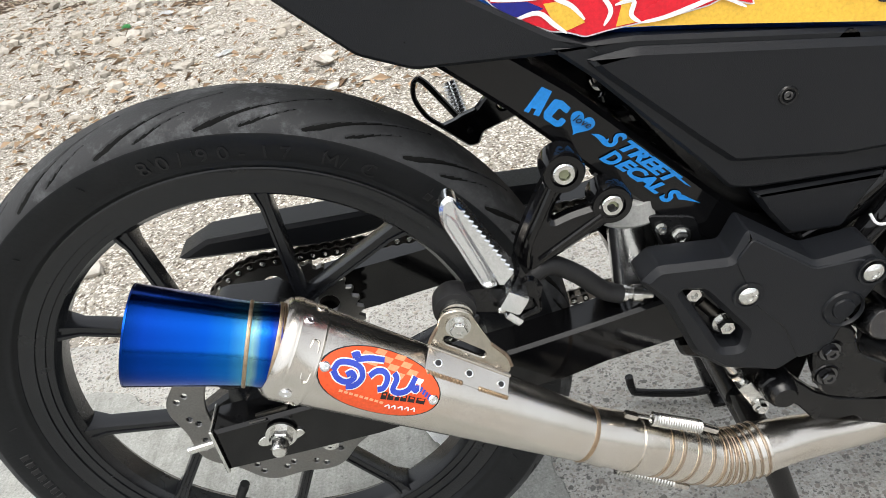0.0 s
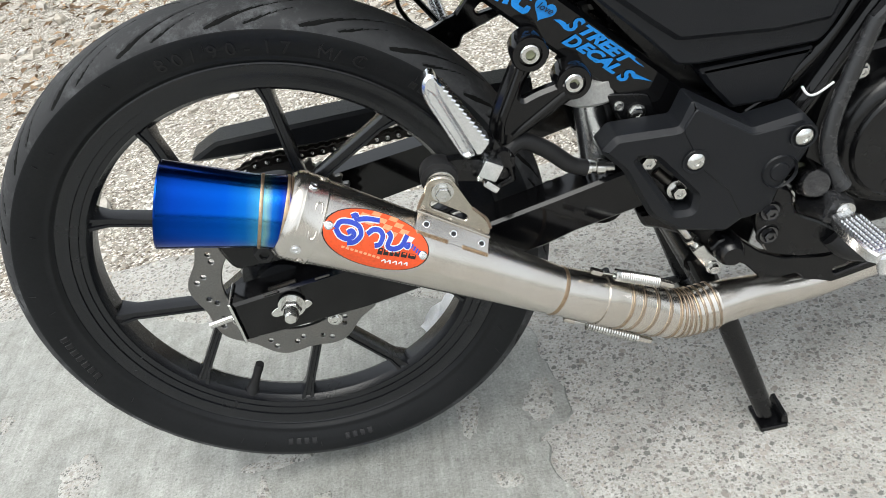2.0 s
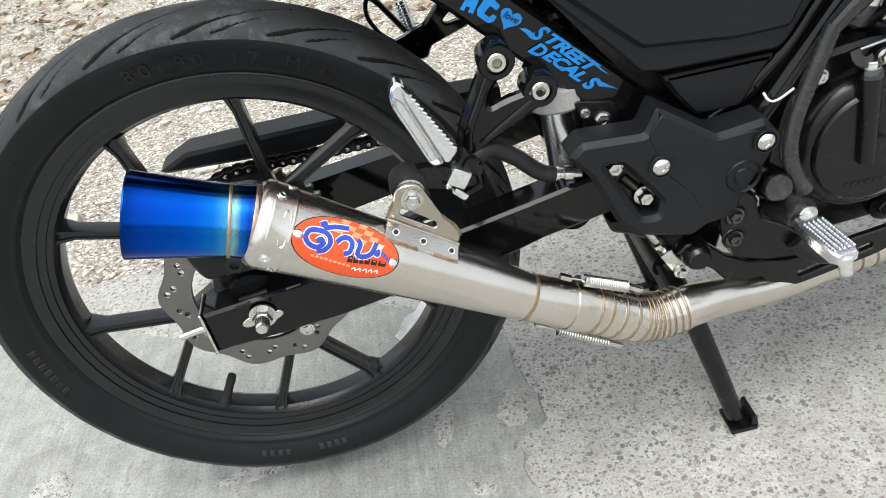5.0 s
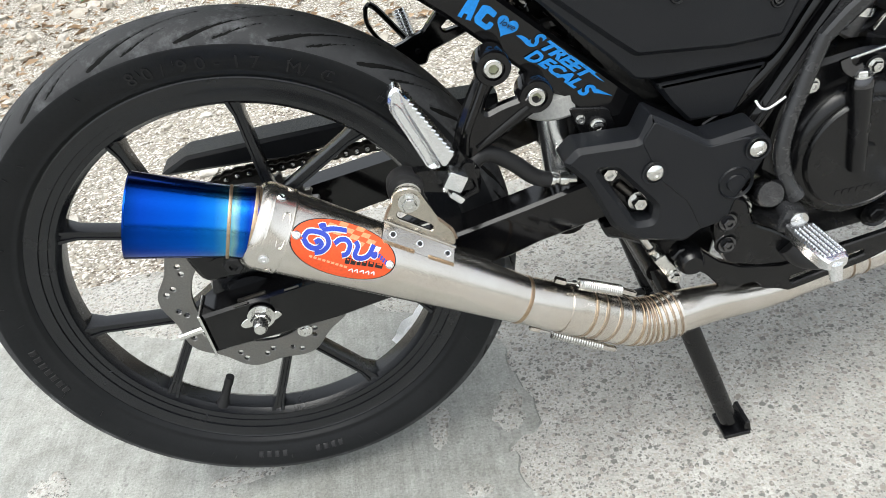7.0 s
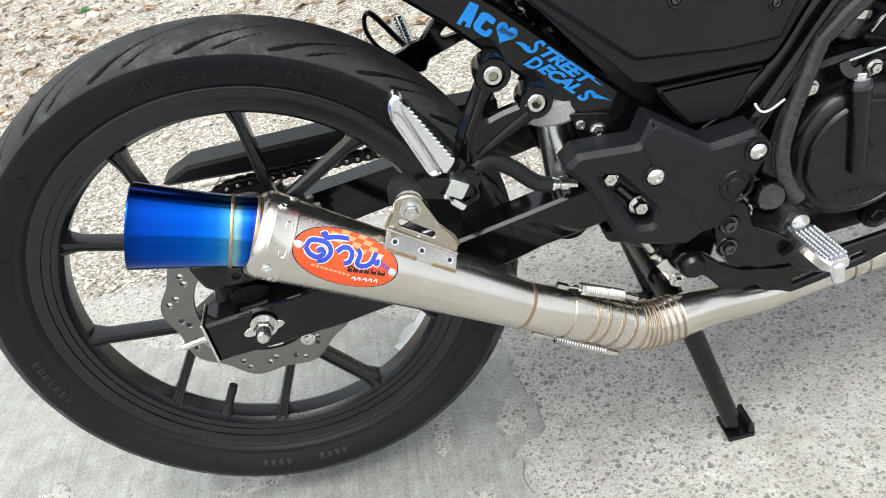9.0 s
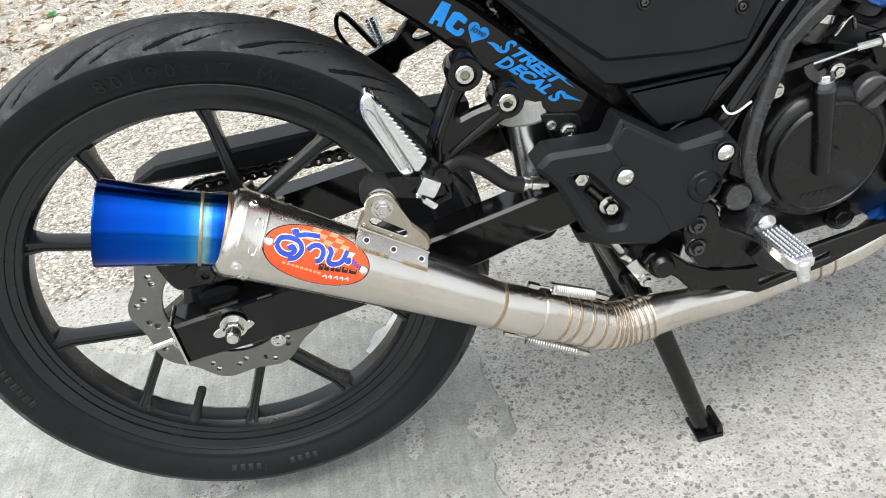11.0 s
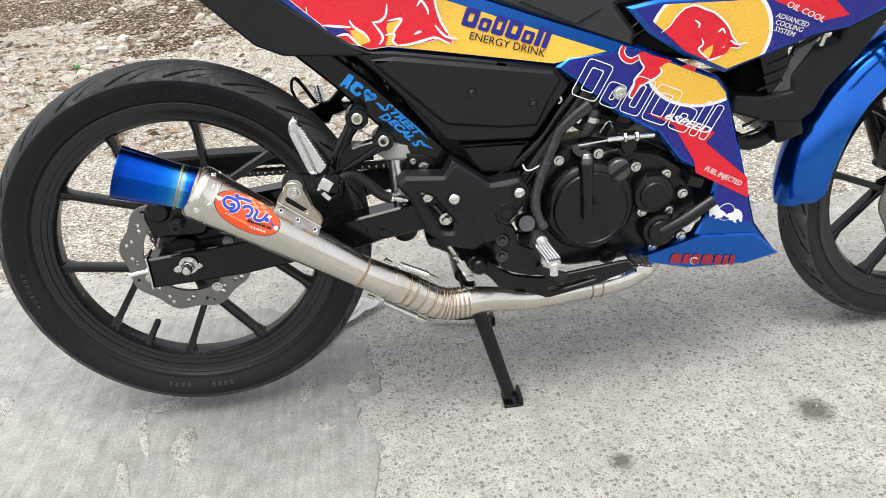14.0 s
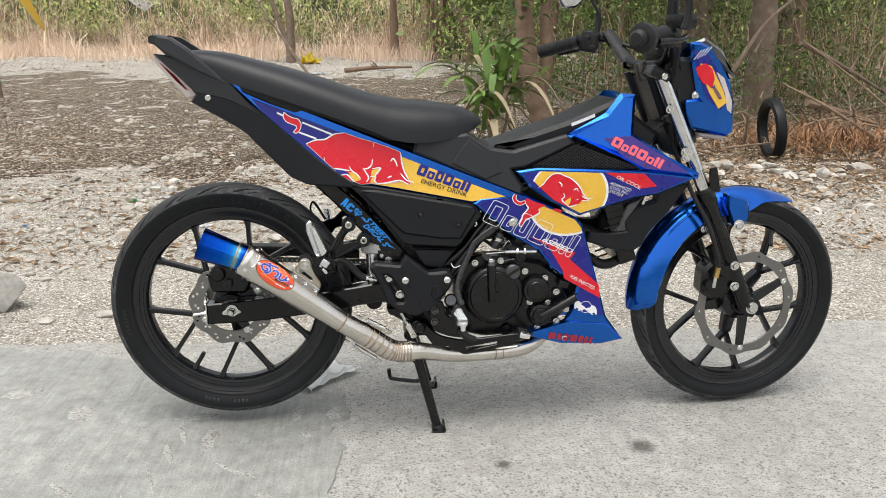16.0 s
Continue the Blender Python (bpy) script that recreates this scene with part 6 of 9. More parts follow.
blob = rounded([(0.1887, 0.7058), (0.2091, 0.7141), (0.2299, 0.7154), (0.2407, 0.7211), (0.2536, 0.7277), (0.2745, 0.73), (0.308, 0.7177), (0.3408, 0.7085), (0.3716, 0.6982), (0.4025, 0.6859), (0.4047, 0.6653), (0.41, 0.6444), (0.4159, 0.6348), (0.4207, 0.6222), (0.4256, 0.6126), (0.4047, 0.6207), (0.395, 0.6179), (0.3705, 0.6158), (0.3482, 0.6156), (0.327, 0.6153), (0.31, 0.6139), (0.2977, 0.6196), (0.2873, 0.6221), (0.271, 0.631), (0.2569, 0.6398), (0.2472, 0.6515), (0.2315, 0.6655), (0.2178, 0.6783), (0.2023, 0.6931)], 0.002, 2)
blob = blob if area2(blob) > 0 else blob[::-1]
decal("mark_edge", inset(blob, -0.0012), D2, WHITE, pan)
decal("mark_shape", blob, D3, RED, pan, "plain red shape edged with white")
for pts, tone in (([(0.2843, 0.6409), (0.2979, 0.6403), (0.3078, 0.6296), (0.3106, 0.6233), (0.2956, 0.6197), (0.2879, 0.6314)], YELLOW), ([(0.3372, 0.6461), (0.3564, 0.6495), (0.3506, 0.6404), (0.345, 0.6344), (0.3413, 0.6242), (0.3483, 0.6166), (0.3313, 0.6162), (0.3362, 0.6285), (0.3347, 0.639)], YELLOW), ([(0.2491, 0.6484), (0.274, 0.6444), (0.2841, 0.6378), (0.2671, 0.6353), (0.2589, 0.6387)], NAVY)):
    decal("mark_gap", pts, D4, tone, pan)
for pts in ([(0.2492, 0.6504), (0.2669, 0.6477), (0.2866, 0.6449)], [(0.2851, 0.6542), (0.2908, 0.6447), (0.3029, 0.636), (0.3107, 0.6253)], [(0.2628, 0.6344), (0.2798, 0.6359), (0.2897, 0.6261), (0.2976, 0.6186)], [(0.3164, 0.65), (0.3261, 0.6351), (0.3287, 0.6267), (0.323, 0.6186)], [(0.3387, 0.6718), (0.3358, 0.6575), (0.3269, 0.6496), (0.3163, 0.649)], [(0.3374, 0.6492), (0.3565, 0.6506), (0.3496, 0.6405), (0.3427, 0.6314)], [(0.3321, 0.6308), (0.3449, 0.6313), (0.3422, 0.6221), (0.3482, 0.6156)], [(0.3722, 0.6282), (0.3787, 0.6311), (0.383, 0.6319)], [(0.3794, 0.6652), (0.386, 0.6721), (0.3929, 0.6616), (0.3946, 0.6533)], [(0.3407, 0.7074), (0.3412, 0.6983)], [(0.4023, 0.6385), (0.4103, 0.6278), (0.4185, 0.6212), (0.4332, 0.6175)], [(0.4034, 0.6838), (0.4056, 0.6632), (0.411, 0.6423), (0.4187, 0.6264)], [(0.2291, 0.6758), (0.2295, 0.6676)], [(0.3482, 0.6156), (0.3652, 0.616), (0.3845, 0.6194), (0.4026, 0.6218), (0.4202, 0.6118)], [(0.1887, 0.7058), (0.2091, 0.7141), (0.2299, 0.7154), (0.2407, 0.7211), (0.2536, 0.7277), (0.2745, 0.73)]):
    ink("mark_line", pts, 0.0034, lambda x, z: P_DEC(x, z) - 0.0026, WHITE, pan)
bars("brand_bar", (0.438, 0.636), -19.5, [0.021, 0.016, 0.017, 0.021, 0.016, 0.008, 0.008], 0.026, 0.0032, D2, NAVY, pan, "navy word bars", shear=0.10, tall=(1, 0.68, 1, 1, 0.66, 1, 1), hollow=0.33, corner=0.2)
letters("printed_word", "ENERGY DRINK", (0.4475, 0.6165), 0.0150, -17.5, D2, INK, pan, squeeze=1.06)
part("clip_hole", revolve([(0.0, 0.001), (0.008, 0.001), (0.008, -0.01)], (0.492, -0.117, 0.573), seg=18), SATIN, bike)

# black side cover
sc_out = rounded([(0.283, 0.612), (0.339, 0.609), (0.574, 0.567), (0.584, 0.551), (0.593, 0.538), (0.575, 0.515), (0.566, 0.5033), (0.5434, 0.4698), (0.534, 0.4620), (0.4245, 0.4685), (0.4065, 0.4730), (0.3864, 0.4990), (0.312, 0.584)], 0.004, 2)
sc = both("side_cover", sc_out, P_SIDE, 0.03, 0.003, PLASTIC, "matt black moulded side cover")
part("raised_face", prism(rounded([(0.306, 0.600), (0.342, 0.602), (0.571, 0.561), (0.581, 0.548), (0.5645, 0.5225), (0.5433, 0.4818), (0.494, 0.4830), (0.408, 0.4965), (0.388, 0.5155), (0.318, 0.586)], 0.004, 3), -0.1235, 0.008, 0.0050), PLASTIC, sc)
for x, z in ((0.4474, 0.5436), (0.5367, 0.5179)):
    part("screw_well", revolve([(0.0046, -0.003), (0.0052, 0.0006), (0.0066, 0.0010), (0.0078, -0.001)], (x, -0.1240, z), seg=24, closed=True), SATIN, sc)
    part("cover_screw", revolve([(0.0044, -0.003), (0.0042, -0.0004), (0.0034, 0.0006), (0.0016, 0.0008), (0.0012, -0.0004), (0.0, -0.0004)], (x, -0.1240, z), seg=16), BLACK_BOLT, sc)
both("lower_side_cover", rounded([(0.4272, 0.4605), (0.5345, 0.4560), (0.517, 0.4340), (0.502, 0.4107), (0.457, 0.4140), (0.439, 0.4390)], 0.004, 3), lambda x, z: -0.113, 0.04, 0.004, PLASTIC, "small matt black lower cover")
part("clip", sweep(smooth_path([(0.578, -0.118, 0.522), (0.5795, -0.119, 0.516), (0.576, -0.118, 0.512)], 4), 0.0022, 8), ZINC, sc)
part("cable_tie", sweep(smooth_path([(0.5205, -0.117, 0.4225), (0.5240, -0.121, 0.4155), (0.5320, -0.122, 0.4140), (0.5485, -0.120, 0.4205)], 5), 0.0013, 6), WHITE, sc)

# middle cover and tank top
mid = part("centre_cover", prism(rounded([(0.440, 0.714), (0.559, 0.728), (0.612, 0.694), (0.665, 0.687), (0.795, 0.725), (0.812, 0.703), (0.692, 0.647), (0.660, 0.645), (0.690, 0.606), (0.684, 0.582), (0.535, 0.642), (0.430, 0.686)], 0.004, 2), lambda x, z: -0.112 + 0.12 * (z - 0.65), 0.224 - 0.0, 0.006), GREY_PLASTIC, bike, "dark grey centre cover")
part("cover_facet", prism([(0.520, 0.660), (0.560, 0.716), (0.606, 0.682), (0.640, 0.640), (0.600, 0.622)], lambda x, z: -0.116 + 0.12 * (z - 0.65), 0.01, 0.003), GREY_PLASTIC, mid)
tank = part("tank_cover", prism(rounded([(0.618, 0.691), (0.720, 0.727), (0.804, 0.755), (0.916, 0.806), (0.935, 0.792), (0.805, 0.719), (0.699, 0.677)], 0.006, 3), -0.082, 0.164, 0.010), PLASTIC, bike, "black lidded tank cover")
part("warning_label", prism([(0.805, 0.748), (0.860, 0.770), (0.862, 0.763), (0.807, 0.741)], -0.0835, 0.001, 0.0), WHITE, tank)
part("cover_edge", sweep([(0.640, -0.084, 0.682), (0.699, -0.086, 0.677), (0.805, -0.086, 0.718)], 0.0025, 8), PLASTIC, tank)

# upper disc panel, wing and grille
dp_out = [(0.669, 0.643), (0.720, 0.650), (0.980, 0.640), (1.108, 0.623), (1.011, 0.582), (0.957, 0.576), (0.823, 0.536), (0.754, 0.570), (0.704, 0.604)]
dpn = both("upper_side_panel", dp_out, P_DISC, 0.016, 0.004, BLUE, "metallic blue upper panel with a yellow disc print")
Q = lambda k: (lambda x, z: P_DISC(x, z) - 0.0006 * k)
decal("navy_field", [(0.682, 0.6395), (0.722, 0.6435), (0.980, 0.6335), (1.085, 0.6200), (1.010, 0.587), (0.957, 0.581), (0.824, 0.5415), (0.757, 0.574), (0.709, 0.606)], Q(0), NAVY, dpn)


def clip_poly(poly, a, b):
    """The part of poly to the left of the line from a to b."""
    res = []
    side = lambda p: (b[0] - a[0]) * (p[1] - a[1]) - (b[1] - a[1]) * (p[0] - a[0])
    for p, q in zip(poly, poly[1:] + poly[:1]):
        sp, sq = side(p), side(q)
        if sp >= 0:
            res.append(p)
        if sp * sq < 0:
            t = sp / (sp - sq)
            res.append((p[0] + (q[0] - p[0]) * t, p[1] + (q[1] - p[1]) * t))
    return res


def clipped(poly, frame_poly):
    frame_poly = frame_poly if area2(frame_poly) > 0 else frame_poly[::-1]
    for a, b in zip(frame_poly, frame_poly[1:] + frame_poly[:1]):
        if poly:
            poly = clip_poly(poly, a, b)
    return poly


dp_in = [(0.690, 0.6375), (0.726, 0.6425), (0.930, 0.6345), (0.930, 0.5725), (0.824, 0.5425), (0.758, 0.575)]
decal("disc_edge", clipped(ring2(0.796, 0.592, 0.0945, 48, 0.079), dp_in), Q(1), WHITE, dpn)
decal("yellow_disc", clipped(ring2(0.795, 0.592, 0.0890, 48, 0.0745), dp_in), Q(2), YELLOW, dpn, "yellow disc with a plain red shape")
form = [(0.015, 0.20), (0.0, 0.51), (0.09, 0.82), (0.28, 0.99), (0.48, 1.0), (0.555, 0.90), (0.56, 0.78), (0.67, 0.68), (0.86, 0.60), (0.96, 0.50), (1.04, 0.36), (0.95, 0.30), (0.84, 0.31), (0.785, 0.15), (0.67, 0.10), (0.58, 0.16), (0.50, 0.02), (0.31, 0.0), (0.40, 0.12), (0.34, 0.24), (0.22, 0.29), (0.15, 0.13), (0.05, 0.08)]
blob2 = clipped(rounded([(0.7206, 0.6048), (0.7324, 0.6128), (0.7397, 0.6231), (0.7502, 0.6332), (0.7588, 0.637), (0.7697, 0.6376), (0.7831, 0.6316), (0.7976, 0.6256), (0.8056, 0.6199), (0.8138, 0.6109), (0.822, 0.6008), (0.827, 0.5908), (0.8319, 0.5819), (0.8445, 0.5768), (0.8392, 0.5717), (0.8257, 0.5734), (0.8227, 0.567), (0.8151, 0.5631), (0.8018, 0.5594), (0.7929, 0.5598), (0.7898, 0.5534), (0.7785, 0.5584), (0.7671, 0.5645), (0.7548, 0.5695), (0.7457, 0.5754), (0.7342, 0.589), (0.7274, 0.598)], 0.002, 2), dp_in)
decal("mark_shape", blob2, Q(3), RED, dpn)
decal("mark_gap", [(0.7857, 0.5723), (0.7997, 0.5802), (0.7991, 0.5694), (0.794, 0.5598), (0.7882, 0.5645)], Q(4), YELLOW, dpn)
for pts in ([(0.8056, 0.5973), (0.812, 0.6013), (0.8168, 0.5946)], [(0.7694, 0.6174), (0.7763, 0.6117), (0.7754, 0.6063)], [(0.7815, 0.5909), (0.7841, 0.5821), (0.7778, 0.5759), (0.7859, 0.5668), (0.7951, 0.5597)], [(0.8251, 0.5844), (0.8366, 0.5772), (0.8522, 0.5786)], [(0.7206, 0.6048), (0.7324, 0.6128), (0.7397, 0.6231), (0.7502, 0.6332), (0.7588, 0.637), (0.7697, 0.6376), (0.7831, 0.6316), (0.7976, 0.6256), (0.8137, 0.612), (0.8232, 0.5997), (0.8282, 0.5886), (0.8414, 0.5726), (0.8257, 0.5734)], [(0.8134, 0.5741), (0.8177, 0.576)], [(0.8151, 0.5631), (0.8018, 0.5594), (0.793, 0.5587)]):
    ink("mark_line", pts, 0.0030, Q(5), WHITE, dpn)
decal("red_band", [(0.880, 0.6375), (0.975, 0.6335), (1.008, 0.603), (0.965, 0.598)], Q(1), RED, dpn)
letters("printed_word", "OIL COOL", (0.905, 0.6245), 0.0125, -25, Q(2), WHITE, dpn, shear=0.2, squeeze=1.15)
for k, wd in enumerate(("ADVANCED", "COOLING", "SYSTEM")):
    letters("printed_word", wd, (0.8915 - 0.0005 * k, 0.6105 - 0.0095 * k), 0.0102, -20.5, Q(2), WHITE, dpn, shear=0.2)
wing = both("front_wing", rounded([(0.790, 0.722), (0.884, 0.772), (0.921, 0.817), (0.958, 0.815), (0.951, 0.724), (1.112, 0.624), (1.000, 0.634), (0.975, 0.640), (0.919, 0.672)], 0.003, 2), P_WING, 0.018, 0.009, BLUE, "metallic blue front wing panel with a violet print")
W = lambda k: (lambda x, z: P_WING(x, z) - 0.0006 * k)
decal("violet_field", [(0.878, 0.716), (0.945, 0.720), (1.085, 0.634), (0.978, 0.645), (0.925, 0.672)], W(0), vinyl("violet_vinyl", (0.045, 0.022, 0.20)), wing)
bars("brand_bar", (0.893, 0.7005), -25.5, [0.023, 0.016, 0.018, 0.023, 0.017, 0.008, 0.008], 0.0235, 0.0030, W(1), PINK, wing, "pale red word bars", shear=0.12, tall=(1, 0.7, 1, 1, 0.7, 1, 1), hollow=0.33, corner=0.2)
gr = part("grille", prism([(0.812, 0.702), (0.978, 0.642), (0.704, 0.649)], -0.103, 0.004, 0.0), SATIN, bike, "black diamond mesh side grille")
tri = [(0.704, 0.649), (0.978, 0.642), (0.812, 0.702)]
for sgn in (1, -1):
    for k in range(-4, 40):
        x0 = 0.64 + 0.0105 * k
        band = [(x0, 0.63), (x0 + 0.0024, 0.63), (x0 + 0.0024 + sgn * 0.13, 0.71), (x0 + sgn * 0.13, 0.71)]
        q = clipped(band if area2(band) > 0 else band[::-1], tri)
        if len(q) > 2 and abs(area2(q)) > 4e-6:
            part("mesh_bar", prism(q, -0.1075 + (0.0006 if sgn > 0 else 0), 0.003, 0.0), GREY_PLASTIC, gr, smooth=False)

# leg shield
sh_out = [(0.570, 0.566), (0.588, 0.580), (0.690, 0.587), (0.819, 0.529), (0.836, 0.508), (0.866, 0.410), (0.904, 0.279), (0.946, 0.222), (0.890, 0.210), (0.790, 0.215), (0.690, 0.241), (0.802, 0.270), (0.818, 0.303), (0.828, 0.362), (0.764, 0.403), (0.726, 0.452), (0.664, 0.488)]
shd = both("leg_shield", sh_out, P_SHIELD, 0.018, 0.004, BLUE, "metallic blue leg shield with a navy and red print")
S = lambda k: (lambda x, z: P_SHIELD(x, z) - 0.0006 * k)
decal("navy_field", [(0.580, 0.566), (0.592, 0.5745), (0.688, 0.5815), (0.815, 0.5255), (0.831, 0.506), (0.861, 0.409), (0.898, 0.281), (0.828, 0.300), (0.834, 0.362), (0.770, 0.407), (0.731, 0.456), (0.667, 0.493)], S(0), NAVY, shd)
sh_in = [(0.690, 0.580), (0.815, 0.524), (0.831, 0.504), (0.838, 0.480), (0.735, 0.480), (0.690, 0.52)]
decal("disc_edge", clipped(ring2(0.796, 0.560, 0.0945, 48, 0.075), sh_in), S(1), WHITE, shd)
decal("yellow_disc", clipped(ring2(0.796, 0.560, 0.0890, 48, 0.0695), sh_in), S(2), YELLOW, shd)
decal("mark_shape", rounded([(0.6909, 0.5752), (0.6997, 0.578), (0.7131, 0.5707), (0.7367, 0.5629), (0.7446, 0.5592), (0.7313, 0.5566), (0.7248, 0.5514), (0.7272, 0.5458), (0.7207, 0.5395), (0.7074, 0.5336), (0.6964, 0.5275), (0.6911, 0.5189), (0.6845, 0.5125), (0.6811, 0.5172), (0.6864, 0.5303), (0.6873, 0.5391), (0.6981, 0.5496), (0.7003, 0.5539), (0.6933, 0.5652)], 0.002, 2), S(3), RED, shd)
decal("mark_shape", [(0.7583, 0.5507), (0.7671, 0.5525), (0.7819, 0.5473), (0.78, 0.5407), (0.7697, 0.5446)], S(3), RED, shd)
for pts, w, tone, k in (([(0.6932, 0.5707), (0.6812, 0.5659), (0.6712, 0.5708), (0.6666, 0.5797), (0.6698, 0.5882)], 0.0105, WHITE, 3), ([(0.6932, 0.5707), (0.6812, 0.5659), (0.6712, 0.5708), (0.6666, 0.5797), (0.6698, 0.5882)], 0.0065, RED, 4)):
    ink("mark_tail", pts, w, S(k), tone, shd, ends=0.7)
for pts in ([(0.6909, 0.5752), (0.6956, 0.5629), (0.7003, 0.5539), (0.6873, 0.5391), (0.6864, 0.5303), (0.68, 0.5161), (0.6845, 0.5114), (0.6921, 0.5199)], [(0.6921, 0.5199), (0.6976, 0.5274), (0.7207, 0.5384), (0.7283, 0.5457), (0.7247, 0.5525)]):
    ink("mark_line", pts, 0.0030, S(5), WHITE, shd)
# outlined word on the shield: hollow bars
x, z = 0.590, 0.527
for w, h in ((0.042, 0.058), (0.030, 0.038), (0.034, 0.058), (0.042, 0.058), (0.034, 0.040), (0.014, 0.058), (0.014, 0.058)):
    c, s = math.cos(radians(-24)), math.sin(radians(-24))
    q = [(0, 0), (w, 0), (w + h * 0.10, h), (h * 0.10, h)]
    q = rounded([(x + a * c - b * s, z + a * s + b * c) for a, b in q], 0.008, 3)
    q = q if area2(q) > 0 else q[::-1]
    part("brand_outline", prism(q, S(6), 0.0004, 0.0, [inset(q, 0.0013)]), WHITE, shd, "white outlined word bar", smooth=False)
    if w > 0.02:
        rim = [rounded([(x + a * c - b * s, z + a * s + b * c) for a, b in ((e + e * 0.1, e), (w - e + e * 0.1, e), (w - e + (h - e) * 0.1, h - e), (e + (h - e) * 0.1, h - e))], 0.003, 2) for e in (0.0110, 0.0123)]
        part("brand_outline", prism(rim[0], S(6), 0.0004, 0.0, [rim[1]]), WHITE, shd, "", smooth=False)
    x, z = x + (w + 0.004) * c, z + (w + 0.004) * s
letters("printed_word", "6SPEED", (0.7335, 0.4760), 0.0158, -24.5, S(5), WHITE, shd, shear=0.40, squeeze=1.58, font_bold=0.0004)
decal("red_band", [(0.706, 0.487), (0.820, 0.443), (0.806, 0.428), (0.881, 0.362), (0.886, 0.327), (0.794, 0.380), (0.790, 0.400), (0.752, 0.462)], S(2), RED, shd)
letters("printed_word", "FUEL INJECTED", (0.8060, 0.3835), 0.0118, -28.5, S(3), WHITE, shd, shear=0.2, squeeze=0.90)
for x0, z0, flip in ((0.822, 0.300, 1), (0.880, 0.282, -1)):
    mark = rounded([(x0 + flip * 0.029 * u, z0 + 0.024 * v - flip * 0.008 * u) for u, v in form], 0.001, 2)
    decal("small_mark", mark, S(3), WHITE, shd)
decal("mark_ring", ring2(0.851, 0.306, 0.0150, 28), S(2), WHITE, shd)
decal("ring_middle", ring2(0.851, 0.306, 0.0138, 28), lambda x, z: P_SHIELD(x, z) - 0.0015, NAVY, shd)
fin = part("lower_fin", prism([(0.695, 0.2425), (0.806, 0.272), (0.905, 0.262), (0.948, 0.222), (0.890, 0.2115), (0.790, 0.2165)], lambda x, z: P_SHIELD(x, z) - 0.004 - 0.22 * (0.272 - z) * 0.5, 0.012, 0.003), BLUE, shd)
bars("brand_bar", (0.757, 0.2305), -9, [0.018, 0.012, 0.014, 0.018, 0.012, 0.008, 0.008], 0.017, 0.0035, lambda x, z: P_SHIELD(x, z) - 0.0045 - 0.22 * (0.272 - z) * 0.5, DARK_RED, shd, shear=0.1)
for x, z in ((0.664, 0.5225), (0.800, 0.2290)):
    part("panel_bolt", bolt((x, P_SHIELD(x, z) - 0.006, z), 0.0075, 0.004, hexagon=False), ZINC, shd)

# radiator side, duct and pipes behind the shield
rad = part("radiator", block((0.930, 0.0, 0.500), (0.045, 0.190, 0.190), (0, -18, 0), 0.006), SATIN, bike, "black radiator in a moulded duct")
for k in range(9):
    part("core_fin", block((0.897 + 0.0062 * k - 0.01, -0.0965, 0.428 + 0.0185 * k), (0.040, 0.004, 0.003), (0, -18, 0), 0.0), SATIN, rad)
part("radiator_tank", prism(rounded([(0.9470, 0.5556), (0.9860, 0.5740), (0.9700, 0.5470), (0.9450, 0.5120), (0.9490, 0.4900), (0.9160, 0.4860), (0.9300, 0.5050)], 0.003), -0.098, 0.012, 0.003), CASTING, rad)
both("radiator_duct", rounded([(0.850, 0.466), (0.901, 0.4476), (0.964, 0.4374), (0.9883, 0.453), (1.0052, 0.4873), (1.050, 0.535), (1.100, 0.606), (1.060, 0.603), (1.019, 0.5841), (1.0169, 0.5620), (0.9728, 0.5489), (0.9434, 0.5099), (0.9485, 0.4895), (0.898, 0.4844), (0.86, 0.490)], 0.003, 2), lambda x, z: -0.100, 0.03, 0.004, PLASTIC, "matt black radiator duct", parent=rad)
part("duct_floor", prism([(0.85, 0.462), (0.938, 0.445), (1.02, 0.50), (1.0, 0.51), (0.93, 0.465), (0.86, 0.480)], -0.09, 0.18, 0.003), PLASTIC, rad)
part("coolant_pipe", sweep(smooth_path([(0.870, -0.050, 0.415), (0.905, -0.052, 0.396), (0.940, -0.052, 0.404), (0.955, -0.05, 0.435), (0.950, -0.05, 0.470)], 5), 0.0125, 14), HOSE, rad)
part("overflow_pipe", sweep([(0.995, -0.098, 0.590), (0.985, -0.096, 0.555)], 0.004, 8), ZINC, rad)
part("inner_shield", prism([(0.82, 0.52), (0.84, 0.50), (0.875, 0.29), (0.84, 0.26), (0.78, 0.40)], -0.07, 0.14, 0.01), PLASTIC, bike)
part("upper_core", prism([(0.66, 0.64), (0.80, 0.70), (0.93, 0.79), (1.03, 0.72), (0.98, 0.62), (0.86, 0.53), (0.70, 0.56)], -0.06, 0.12, 0.01), PLASTIC, bike)

